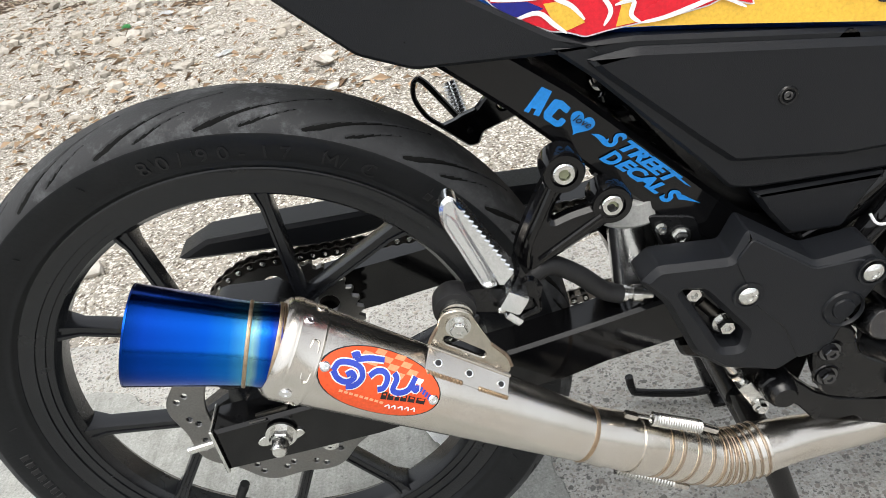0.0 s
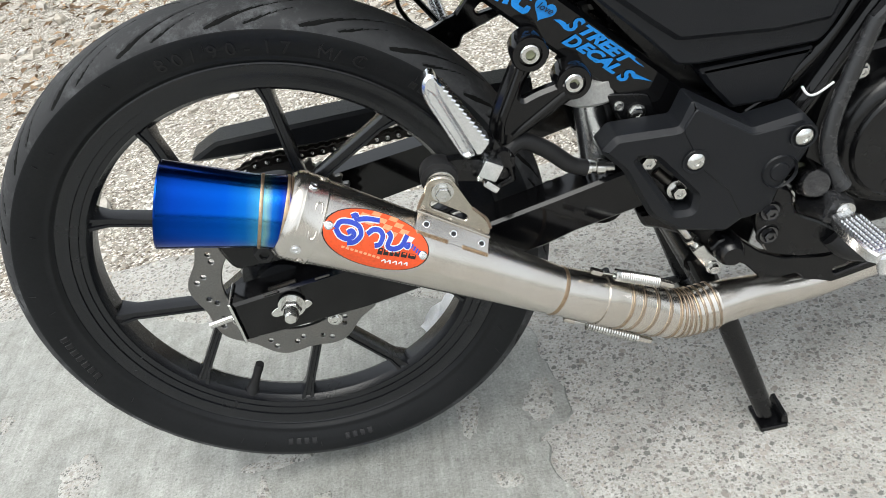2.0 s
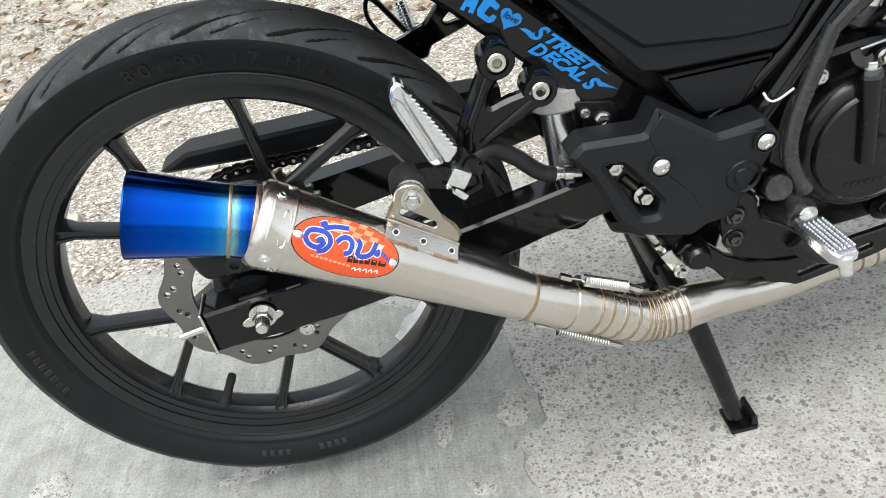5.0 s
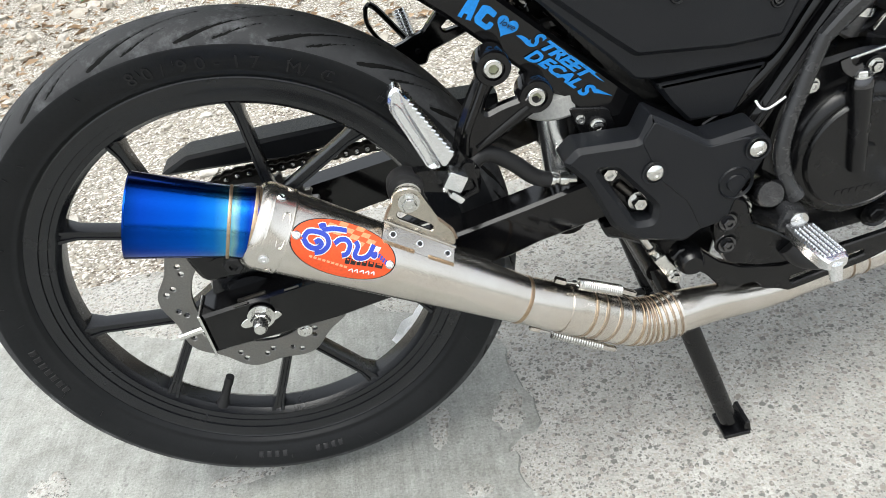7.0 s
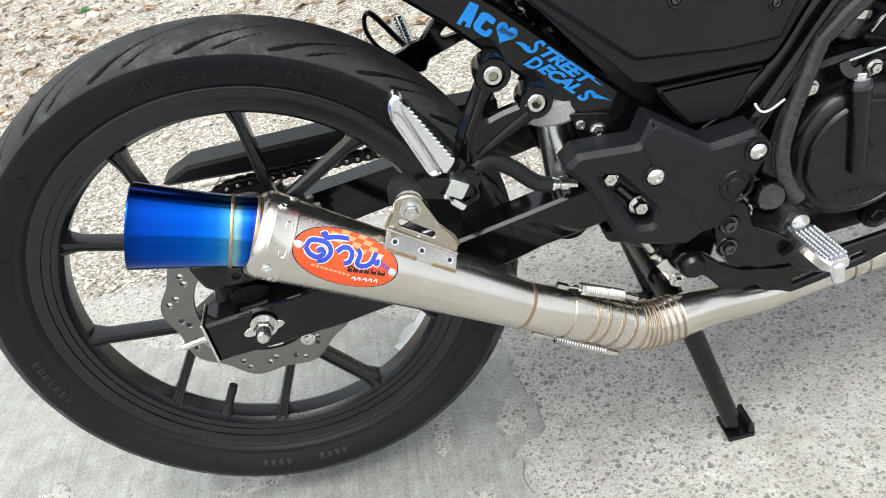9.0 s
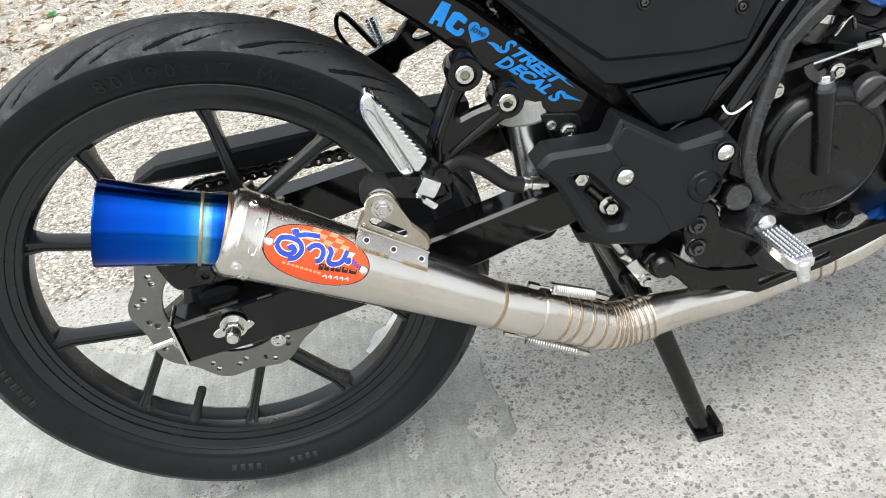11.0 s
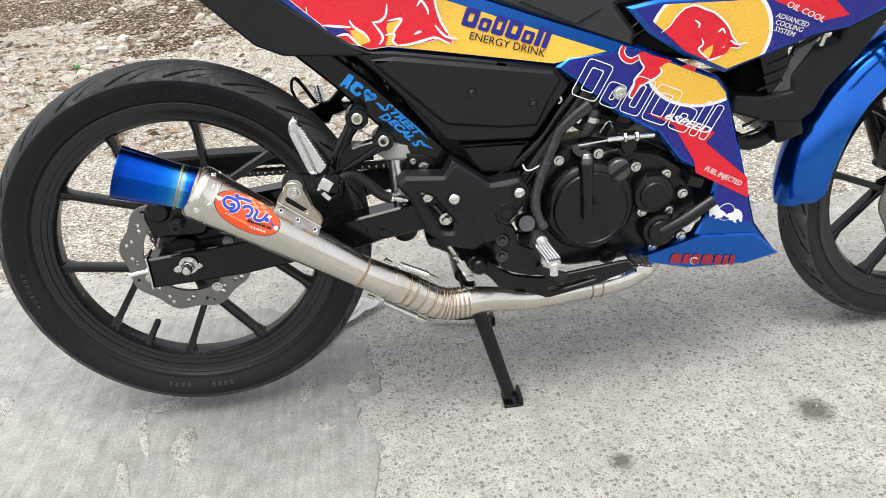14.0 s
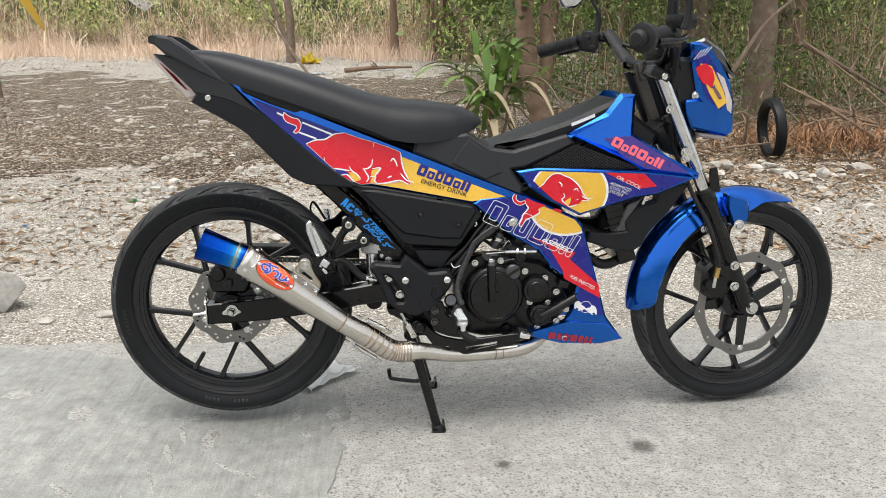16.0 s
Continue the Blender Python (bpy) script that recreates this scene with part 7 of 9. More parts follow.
# ---- fork, fender, lamp, bars: turned a little to the left
FT, FL = Vector((1.012, -0.080, 0.866)), Vector((1.279, -0.080, 0.281))
fork = part("front_fork", sweep([FT.lerp(FL, 0.02), FT.lerp(FL, 0.52)], 0.0165, 24), CHROME, bike, "telescopic front fork with black lower legs")
LEFT = Vector((-0.020, 0.160, 0.0))
part("far_tube", sweep([FT.lerp(FL, 0.30) + LEFT, FT.lerp(FL, 0.52) + LEFT], 0.0165, 24), CHROME, fork)
# black sleeve added for the shade over the far tube's upper end
part("far_tube_shade", sweep([FT + LEFT, FT.lerp(FL, 0.31) + LEFT], 0.0185, 20), PLASTIC, fork)
for off in (Vector((0, 0, 0)), LEFT):
    part("lower_leg", sweep([FT.lerp(FL, q) + off for q in (0.485, 0.50, 0.53, 0.56, 0.95, 1.0)], [0.0225, 0.0235, 0.0235, 0.0205, 0.0195, 0.019], 24), SATIN, fork)
    part("dust_seal", revolve([(0.0165, 0.010), (0.020, 0.008), (0.0215, 0.0), (0.0165, 0.0)], FT.lerp(FL, 0.487) + off, (FT - FL).normalized(), 24, closed=True), HOSE, fork)
    part("axle_lug", block(FL + off + Vector((0.004, 0, 0.004)), (0.042, 0.030, 0.048), (0, 24, 0), 0.008), SATIN, fork)
part("axle_bolt", bolt(FL + Vector((0.006, -0.016, 0.004)), 0.0115, 0.010), ZINC, fork)
part("lower_yoke", block((1.056, 0.0, 0.755), (0.042, 0.150, 0.026), (0, 24, 0), 0.010), SATIN, fork)
# made-up dark mass between the tubes, added to hide the far one
part("fork_fill", prism(rounded([(0.985, 0.872), (1.050, 0.905), (1.092, 0.800), (1.130, 0.700), (1.088, 0.655), (1.040, 0.740)], 0.012, 3), -0.052, 0.112, 0.010), PLASTIC, fork)
for k in range(5):
    part("stem_wire", sweep(smooth_path([(1.030 + 0.012 * k, -0.060 - 0.004 * (k % 2), 0.880 - 0.006 * k), (1.045 + 0.010 * k, -0.066, 0.820), (1.052 + 0.012 * k, -0.064, 0.760 - 0.008 * k), (1.068 + 0.006 * k, -0.055, 0.690)], 6), 0.0034 + 0.0006 * (k % 3), 8), HOSE, fork)
part("upper_yoke", block((1.008, 0.0, 0.862), (0.05, 0.205, 0.026), (0, 24, 0), 0.008), SATIN, fork)
for d, r in ((Vector((-0.018, -0.018, 0.0)), 0.0085), (Vector((0.0, -0.02, -0.075)), 0.007), (Vector((0.045, -0.02, -0.175)), 0.0075), (Vector((0.05, -0.02, -0.187)), 0.0085)):
    part("clamp_bolt", bolt(FT + d + Vector((0.022, 0, -0.01)), r, 0.007), ZINC, fork)
part("reflector_stalk", sweep([FT.lerp(FL, 0.485) + Vector((0.022, -0.01, 0.0)), FT.lerp(FL, 0.485) + Vector((0.014, -0.012, 0.058))], [0.013, 0.008], profile=[(-0.5, -1), (0.5, -1), (0.5, 1), (-0.5, 1)]), SATIN, fork)
# caliper and hose
fc = part("front_caliper", prism(rounded([(1.150, 0.325), (1.185, 0.305), (1.225, 0.318), (1.236, 0.360), (1.225, 0.400), (1.180, 0.412), (1.152, 0.385)], 0.012, 4), -0.092, 0.050, 0.008), SATIN, bike, "black two-piston front brake caliper")
for x, z in ((1.170, 0.350), (1.205, 0.385)):
    part("piston_boss", revolve([(0.0, 0.014), (0.014, 0.012), (0.018, 0.0)], (x, -0.092, z), seg=20), SATIN, fc)
for x, z in ((1.228, 0.398), (1.232, 0.345)):
    part("caliper_bolt", bolt((x, -0.100, z), 0.0085, 0.009), ZINC, fc)
part("bleed_screw", sweep([(1.176, -0.105, 0.345), (1.178, -0.108, 0.372)], 0.005, 10), ZINC, fc)
part("mount_bracket", sweep([(1.170, -0.082, 0.445), (1.195, -0.085, 0.395)], 0.016, profile=[(-0.5, -1), (0.5, -1), (0.5, 1), (-0.5, 1)]), SATIN, fc)
fh = part("front_brake_hose", sweep(smooth_path([(1.178, -0.108, 0.372), (1.180, -0.112, 0.415), (1.150, -0.108, 0.500), (1.118, -0.098, 0.560), (1.098, -0.075, 0.610), (1.060, -0.050, 0.72), (1.04, -0.10, 0.86), (1.00, -0.22, 0.93)], 6), 0.0055, 10), HOSE, bike, "black front brake hose")
part("brass_ferrule", sweep([(1.1785, -0.1085, 0.372), (1.181, -0.111, 0.398)], 0.0072, 12), surface("brass", (0.55, 0.38, 0.14), 0.3, 1.0), fh)


def fender():
    """A mudguard bent round the wheel, wider and deeper behind the fork."""
    bm = bmesh.new()
    rows = []
    n, m = 60, 15
    for i in range(n + 1):
        t = i / n
        a = radians(62 + (182 - 62) * t)
        w = 0.050 * min(1.0, 0.35 + 4.2 * t) if t < 0.2 else 0.050 + 0.006 * t
        w *= 1 - 0.45 * max(0.0, (t - 0.93) / 0.07) ** 2
        drop = np.interp(t, [0.0, 0.06, 0.18, 0.24, 0.30, 0.42, 0.6, 0.8, 0.95, 1.0], [0.004, 0.016, 0.030, 0.052, 0.066, 0.050, 0.052, 0.056, 0.050, 0.036])
        R = 0.2985 - 0.006 * math.cos(t * 5.0)
        row = []
        for k in range(m):
            u = -1 + 2 * k / (m - 1)
            row.append((a, w * math.copysign(abs(u) ** 0.85, u), R - drop * abs(u) ** 2.6 + 0.003 * (1 - abs(u)) ** 2))
        rows.append(row)
    for sh in (0.0, -0.003):
        vs = [[bm.verts.new((FW.x + (r + sh) * math.cos(a), y * (1 if sh == 0 else 0.95), FW.z + (r + sh) * math.sin(a))) for a, y, r in row] for row in rows]
        for p, q in zip(vs, vs[1:]):
            for k in range(m - 1):
                bm.faces.new((p[k], p[k + 1], q[k + 1], q[k]))
        if sh == 0.0:
            outer = vs
    for i in range(n):
        for k in (0, m - 1):
            bm.faces.new((outer[i][k], outer[i + 1][k], vs[i + 1][k], vs[i][k]))
    for k in range(m - 1):
        for i in (0, n):
            bm.faces.new((outer[i][k], outer[i][k + 1], vs[i][k + 1], vs[i][k]))
    return turned(bm, FW, STEER)


fen = part("front_fender", fender(), BLUE, bike, "glossy metallic blue front fender")
part("fork_tab", prism(rounded([(1.205, 0.575), (1.260, 0.560), (1.268, 0.512), (1.245, 0.486), (1.225, 0.492), (1.205, 0.540)], 0.006, 3), -0.078, 0.030, 0.006), BLUE, fen)
part("tab_bolt", bolt((1.2385, -0.0785, 0.4965), 0.010, 0.007), ZINC, fen)
part("tab_bolt", bolt((1.146, -0.090, 0.490), 0.0065, 0.006), ZINC, fen)
part("crease", sweep([(FW.x + 0.291 * math.cos(a), -0.052 + 0.12 * (FW.x + 0.291 * math.cos(a) - FW.x), FW.z + 0.291 * math.sin(a)) for a in np.linspace(radians(112), radians(138), 14)], 0.0014, 8), BLUE, fen)

# headlamp cowl: side cheeks, lens and visor
CHEEK = lambda x, z: -0.088 + 0.20 * (x - 1.09)
hl = part("headlamp_cowl", prism(rounded([(1.108, 0.806), (1.130, 0.800), (1.200, 0.800), (1.208, 0.780), (1.211, 0.722), (1.191, 0.713), (1.098, 0.734), (1.081, 0.771), (1.077, 0.800)], 0.005, 3), lambda x, z: CHEEK(x, z) + 0.001, 0.172, 0.006), BLUE, bike, "metallic blue headlamp cowl with a yellow and red print")
cheek = part("cheek", prism(rounded([(1.078, 0.932), (1.102, 0.936), (1.133, 0.924), (1.167, 0.889), (1.192, 0.850), (1.208, 0.791), (1.2095, 0.760), (1.150, 0.752), (1.108, 0.804), (1.088, 0.880)], 0.004, 2), CHEEK, 0.12, 0.008), BLUE, hl)
H = lambda k: (lambda x, z: CHEEK(x, z) - 0.0006 * k)
decal("navy_field", [(1.086, 0.914), (1.118, 0.912), (1.160, 0.862), (1.186, 0.798), (1.168, 0.776), (1.128, 0.806), (1.096, 0.878)], H(0), NAVY, hl)
decal("lamp_glass", [(1.150, 0.866), (1.172, 0.852), (1.198, 0.798), (1.199, 0.768), (1.186, 0.778), (1.178, 0.815)], H(1), LENS_CLEAR, hl, "clear headlamp glass")
decal("yellow_field", [(1.104, 0.886), (1.135, 0.880), (1.171, 0.824), (1.184, 0.795), (1.163, 0.780), (1.135, 0.817), (1.117, 0.850)], H(2), YELLOW, hl)
decal("mark_shape", rounded([(1.093, 0.876), (1.118, 0.887), (1.138, 0.873), (1.146, 0.850), (1.140, 0.827), (1.129, 0.837), (1.115, 0.840), (1.100, 0.860)], 0.004, 3), H(3), RED, hl)
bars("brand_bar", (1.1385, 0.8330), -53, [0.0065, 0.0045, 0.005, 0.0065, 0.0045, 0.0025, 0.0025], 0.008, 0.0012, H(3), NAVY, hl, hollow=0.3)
for k in range(4):
    a = Vector((1.0865 + 0.009 * k, 0.894 + 0.0030 * k))
    decal("white_stripe", [tuple(a), tuple(a + Vector((0.002, 0))), tuple(a + Vector((0.020, 0.022))), tuple(a + Vector((0.018, 0.022)))], H(1), WHITE, hl)
part("visor", prism(rounded([(1.075, 0.925), (1.120, 0.945), (1.165, 0.915), (1.200, 0.850), (1.150, 0.890), (1.100, 0.925)], 0.004, 3), -0.072, 0.144, 0.006), VISOR, hl, "smoked visor")
part("inner_case", prism(rounded([(1.050, 0.900), (1.095, 0.900), (1.130, 0.810), (1.110, 0.760), (1.070, 0.780), (1.040, 0.84)], 0.01, 3), -0.070, 0.14, 0.01), PLASTIC, hl)
part("lens_base", prism([(1.125, 0.722), (1.200, 0.716), (1.190, 0.704), (1.130, 0.712)], -0.05, 0.10, 0.003), LENS_CLEAR, hl)
part("cowl_bolt", bolt((1.105, -0.0745, 0.812), 0.008, 0.005), ZINC, hl)

# handlebar
RB = [(0.868, -0.345, 0.938), (0.945, -0.270, 0.948), (0.985, -0.200, 0.940), (1.020, -0.090, 0.895), (1.018, 0.0, 0.884), (0.988, 0.090, 0.886), (0.963, 0.198, 0.944), (0.905, 0.270, 0.938), (0.820, 0.345, 0.910)]
hb = part("handlebar", sweep(smooth_path(RB, 5), 0.011, 14), SATIN, bike, "black handlebar with rubber grips and levers")
for a, b in ((RB[0], RB[1]), (RB[-1], RB[-2])):
    a, b = Vector(a), Vector(b)
    part("grip", sweep([a, a.lerp(b, 0.06), a.lerp(b, 0.95), b], [0.017, 0.0165, 0.0165, 0.0185], 20), HOSE, hb, "ribbed black rubber grip")
    part("bar_end", revolve([(0.0, 0.012), (0.012, 0.011), (0.018, 0.004), (0.018, -0.004), (0.0, -0.004)], a, (a - b).normalized(), 20), HOSE, hb)
    part("switch_box", block(tuple(b.lerp(Vector((1.0, b.y * 0.7, 0.93)), 0.35)), (0.042, 0.045, 0.042), (0, 0, 30 if b.y < 0 else -30), 0.008), SATIN, hb)
    lev = [b + Vector((0.05, 0.0, -0.004)), b.lerp(a, 0.4) + Vector((0.055, 0, -0.008)), a + Vector((0.045, 0.01 if a.y < 0 else -0.01, -0.006))]
    part("lever", sweep(smooth_path(lev, 4), 0.0062, 10), SATIN, hb)
    part("mirror_stub", sweep([b + Vector((0.045, 0, 0.01)), b + Vector((0.05, 0.0, 0.030)), b + Vector((0.05, 0.0, 0.075))], [0.010, 0.0085, 0.0085], 12), SATIN, hb)
part("bar_arm", sweep([(0.990, 0.088, 0.882), (0.962, 0.196, 0.958)], [0.016, 0.014], profile=[(-0.55, -1), (0.55, -1), (0.7, -0.7), (0.7, 0.7), (0.55, 1), (-0.55, 1), (-0.7, 0.7), (-0.7, -0.7)]), SATIN, hb)
part("switch_cluster", block((0.930, 0.243, 0.936), (0.050, 0.050, 0.056), (0, 8, -30), 0.009), SATIN, hb)
for u, v, w in ((-0.014, 0.010, 0.012), (0.010, 0.014, 0.010), (0.002, -0.014, 0.014)):
    part("switch_button", block((0.926 + u, 0.214, 0.938 + v), (w, 0.012, 0.008), (0, 0, -30), 0.002), GREY_PLASTIC, hb)
for k in range(9):
    q = Vector(RB[-1]).lerp(Vector(RB[-2]), 0.12 + 0.085 * k)
    part("grip_rib", revolve([(0.0160, -0.0022), (0.0178, -0.0014), (0.0178, 0.0014), (0.0160, 0.0022)], q, (Vector(RB[-2]) - Vector(RB[-1])).normalized(), 20, closed=True), HOSE, hb)
part("throttle_disc", revolve([(0.0, 0.006), (0.022, 0.006), (0.0295, 0.002), (0.0295, -0.012), (0.0, -0.012)], (0.880, -0.332, 0.939), (-0.7, -0.7, -0.1), 28), HOSE, hb)
part("reservoir", block((0.998, -0.225, 0.975), (0.045, 0.05, 0.030), (0, 0, 25), 0.005), SATIN, hb)
part("reservoir_mast", sweep([(0.985, -0.21, 0.955), (0.983, -0.212, 1.05)], [0.015, 0.011], 12), SATIN, hb)
part("instrument_pod", block((1.045, 0.0, 0.920), (0.075, 0.125, 0.035), (0, -28, 0), 0.010), PLASTIC, hb)
for k in range(6):
    y = -0.06 + 0.022 * k
    part("cable", sweep(smooth_path([(0.985, y * 2.6, 0.930), (1.055, y * 1.3, 0.895), (1.075, y, 0.82), (1.045, y * 0.8, 0.75), (0.985, y * 0.7, 0.70)], 6), 0.0042, 8), HOSE, hb)
part("ignition_barrel", revolve([(0.0, 0.012), (0.012, 0.012), (0.015, 0.0), (0.015, -0.03), (0.0, -0.03)], (0.985, -0.02, 0.875), (-0.4, 0, 1), 20), DARK_STEEL, hb)
# far mirror on its bent stalk
part("mirror_stalk", sweep(smooth_path([(0.940, 0.27, 0.935), (0.962, 0.27, 0.990), (0.940, 0.27, 1.038), (0.915, 0.27, 1.075)], 4), 0.0045, 10), SATIN, hb)
part("mirror", prism(rounded([(0.843, 1.045), (0.858, 1.022), (0.893, 1.026), (0.918, 1.050), (0.918, 1.115), (0.843, 1.115)], 0.010, 3), 0.262, 0.020, 0.005), CHROME, hb, "silver rear-view mirror")

# ---------------------------------------------------------------- ground and road
def rise(x, y):
    """The lot lies level, then lifts gently towards the scrub."""
    return 0.64 * np.clip((y - 8.0) / 16.0, 0, 1) ** 1.5


def sheet(name, xs, ys, height, material, label):
    X, Y = np.meshgrid(xs, ys, indexing="ij")
    Z = height(X, Y)
    v = np.stack([X, Y, Z], -1).reshape(-1, 3)
    nx, ny = len(xs), len(ys)
    i, j = np.meshgrid(np.arange(nx - 1), np.arange(ny - 1), indexing="ij")
    f = np.stack([i * ny + j, (i + 1) * ny + j, (i + 1) * ny + j + 1, i * ny + j + 1], -1).reshape(-1, 4)
    ob = raw(name, v.tolist(), f.tolist(), material, None, "", 80)
    return tagged(ob, label, "ground", kind="structure")


def bumps(X, Y, amp):
    return amp * (np.sin(X * 3.1 + 1.7 * np.sin(Y * 2.3)) * np.sin(Y * 2.7 + 0.9 * np.sin(X * 1.9)) + 0.5 * np.sin(X * 9.7 + 2 * np.sin(Y * 7.1)) * np.sin(Y * 8.3))


def lot_height(X, Y):
    near = np.clip((Y - 0.75) / 1.5, 0, 1)
    return rise(X, Y) - 0.012 + (bumps(X, Y, 0.014) + 0.006) * near


far_steps = lambda a, b, n: list(np.linspace(a, b, n))
lot_x = far_steps(-400, -40, 8)[:-1] + far_steps(-40, -6, 30)[:-1] + far_steps(-6, 7, 160)[:-1] + far_steps(7, 40, 30)[:-1] + far_steps(40, 400, 8)
lot_y = far_steps(-400, -30, 6)[:-1] + far_steps(-30, 0.3, 8)[:-1] + far_steps(0.3, 9, 120)[:-1] + far_steps(9, 40, 50)[:-1] + far_steps(40, 400, 8)
ground = sheet("ground", lot_x, lot_y, lot_height, DIRT, "dusty pale soil with gravel")


# darker littered soil over the middle of the lot, with a ragged near edge
def soil_height(X, Y):
    fade = np.clip((Y - 2.9 - 0.5 * np.sin(X * 1.3) - 0.35 * np.sin(X * 3.7 + 1) - 0.2 * np.sin(X * 8.1)) / 2.2, 0, 1)
    back = np.clip((18.5 + 1.6 * np.sin(X * 0.7) + 0.9 * np.sin(X * 1.9 + 2) - Y) / 3.0, 0, 1)
    return lot_height(X, Y) - 0.03 + 0.042 * np.minimum(fade, back) + 0.010 * np.sin(X * 5.3 + 2 * np.sin(Y * 1.1)) * np.sin(Y * 3.9) + 0.012 * np.sin(X * 13 + 3 * np.sin(Y * 9)) * np.sin(Y * 15 + 2 * np.sin(X * 8))


sheet("ground_soil", far_steps(-40, -8, 50)[:-1] + far_steps(-8, 8, 170)[:-1] + far_steps(8, 40, 50), far_steps(2.2, 10, 110)[:-1] + far_steps(10, 26, 60), soil_height, SOIL, "dark littered soil with pale stones")


def edge_y(x):
    return 0.575 + 0.02 * math.sin(x * 4.1) + 0.014 * math.sin(x * 11.3 + 1) + 0.008 * math.sin(x * 29.0)


# the concrete road, a slab with a ragged far edge
bm = bmesh.new()
xs = list(np.linspace(-40, -2.5, 12))[:-1] + list(np.linspace(-2.5, 3.5, 220)) + list(np.linspace(3.5, 40, 12))[1:]
ys = [-6.0, -2.0, -1.0, -0.5, 0.0, 0.3]
grid = []
for x in xs:
    e = edge_y(x)
    col = [(y, 0.0) for y in ys] + [(e - 0.05, 0.0), (e - 0.012, -0.001), (e, -0.006), (e + 0.012, -0.016), (e + 0.02, -0.05)]
    grid.append([bm.verts.new((x, y, z)) for y, z in col])
for a, b in zip(grid, grid[1:]):
    for k in range(len(a) - 1):
        bm.faces.new((a[k], b[k], b[k + 1], a[k + 1]))
road = tagged(part("road", bm, CONCRETE, None, "", 80), "pale worn concrete road with exposed gravel", "road", kind="structure")


def ragged(cx, cy, rx, ry, n, rough, seed, turn=0.0):
    r = random.Random(seed)
    ph = [r.uniform(0, 6.28) for _ in range(6)]
    pts = []
    for k in range(n):
        a = 2 * math.pi * k / n
        q = 1 + rough * sum(math.sin(a * m + ph[i]) / (i * 0.6 + 1) for i, m in enumerate((2, 3, 5, 8, 13, 21)))
        u, v = rx * q * math.cos(a), ry * q * math.sin(a)
        pts.append((cx + u * math.cos(turn) - v * math.sin(turn), cy + u * math.sin(turn) + v * math.cos(turn)))
    return pts


def flat_piece(name, outline, z, thick, material):
    bm = bmesh.new()
    out = outline if area2(outline) > 0 else outline[::-1]
    top = [bm.verts.new((x, y, z)) for x, y in inset(out, 0.003)]
    low = [bm.verts.new((x, y, z - thick)) for x, y in out]
    n = len(out)
    for i in range(n):
        bm.faces.new((top[i], top[(i + 1) % n], low[(i + 1) % n], low[i]))
    bmesh.ops.triangle_fill(bm, use_beauty=True, edges=[bm.edges.get((top[i], top[(i + 1) % n])) for i in range(n)])
    return part(name, bm, material, road, "", 60)


skin = [(-5.2, -0.2), (-4.4, 0.35), (-3.2, 0.51), (-1.6, 0.53), (-0.9, 0.51), (-0.55, 0.47), (-0.36, 0.36), (-0.22, 0.30), (0.02, 0.27), (0.20, 0.22), (0.245, 0.10), (0.262, -0.03), (0.235, -0.10), (0.25, -0.22), (0.225, -0.40), (0.30, -0.60), (0.24, -0.80), (0.26, -2.0), (0.05, -2.9), (-0.7, -3.3), (-1.9, -3.0), (-3.1, -3.4), (-4.4, -2.6), (-4.9, -1.4)]
rough_skin = []
for a, b in zip(skin, skin[1:] + skin[:1]):
    n = max(2, int((Vector(a) - Vector(b)).length / 0.009))
    n = min(n, 80)
    for k in range(n):
        t = k / n
        x, y = a[0] + (b[0] - a[0]) * t, a[1] + (b[1] - a[1]) * t
        wob = [sum(noise.noise(Vector((x * f + o, y * f, o))) * g for f, g in ((9, 0.034), (27, 0.014), (70, 0.006))) for o in (3.1, 8.7)]
        rough_skin.append((x + wob[0], y + wob[1]))
tagged(flat_piece("cement_skin", rough_skin, 0.004, 0.006, SCREED), "smooth grey cement skin flaking from the road")
for k, (x, y, rx, ry) in enumerate(((0.232, -0.026, 0.024, 0.036), (-0.118, -0.025, 0.050, 0.020), (0.135, -0.020, 0.018, 0.040), (-0.062, -0.150, 0.022, 0.055), (-0.135, -0.105, 0.012, 0.055), (-0.145, -0.210, 0.010, 0.060), (-0.155, -0.330, 0.006, 0.080), (-0.150, -0.50, 0.005, 0.10), (-0.42, 0.02, 0.03, 0.05), (0.10, -0.42, 0.016, 0.03), (-0.62, 0.16, 0.05, 0.03), (-0.95, 0.05, 0.03, 0.06), (-0.75, -0.22, 0.02, 0.07), (-0.33, -0.36, 0.012, 0.05), (0.17, -0.14, 0.014, 0.020), (0.02, -0.30, 0.010, 0.06), (-1.25, -0.10, 0.06, 0.05), (-0.52, -0.45, 0.02, 0.03))):
    flat_piece("bare_patch", ragged(x, y, rx, ry, 48, 0.15, 20 + k, 0.06 * k), 0.0058, 0.004, CONCRETE)


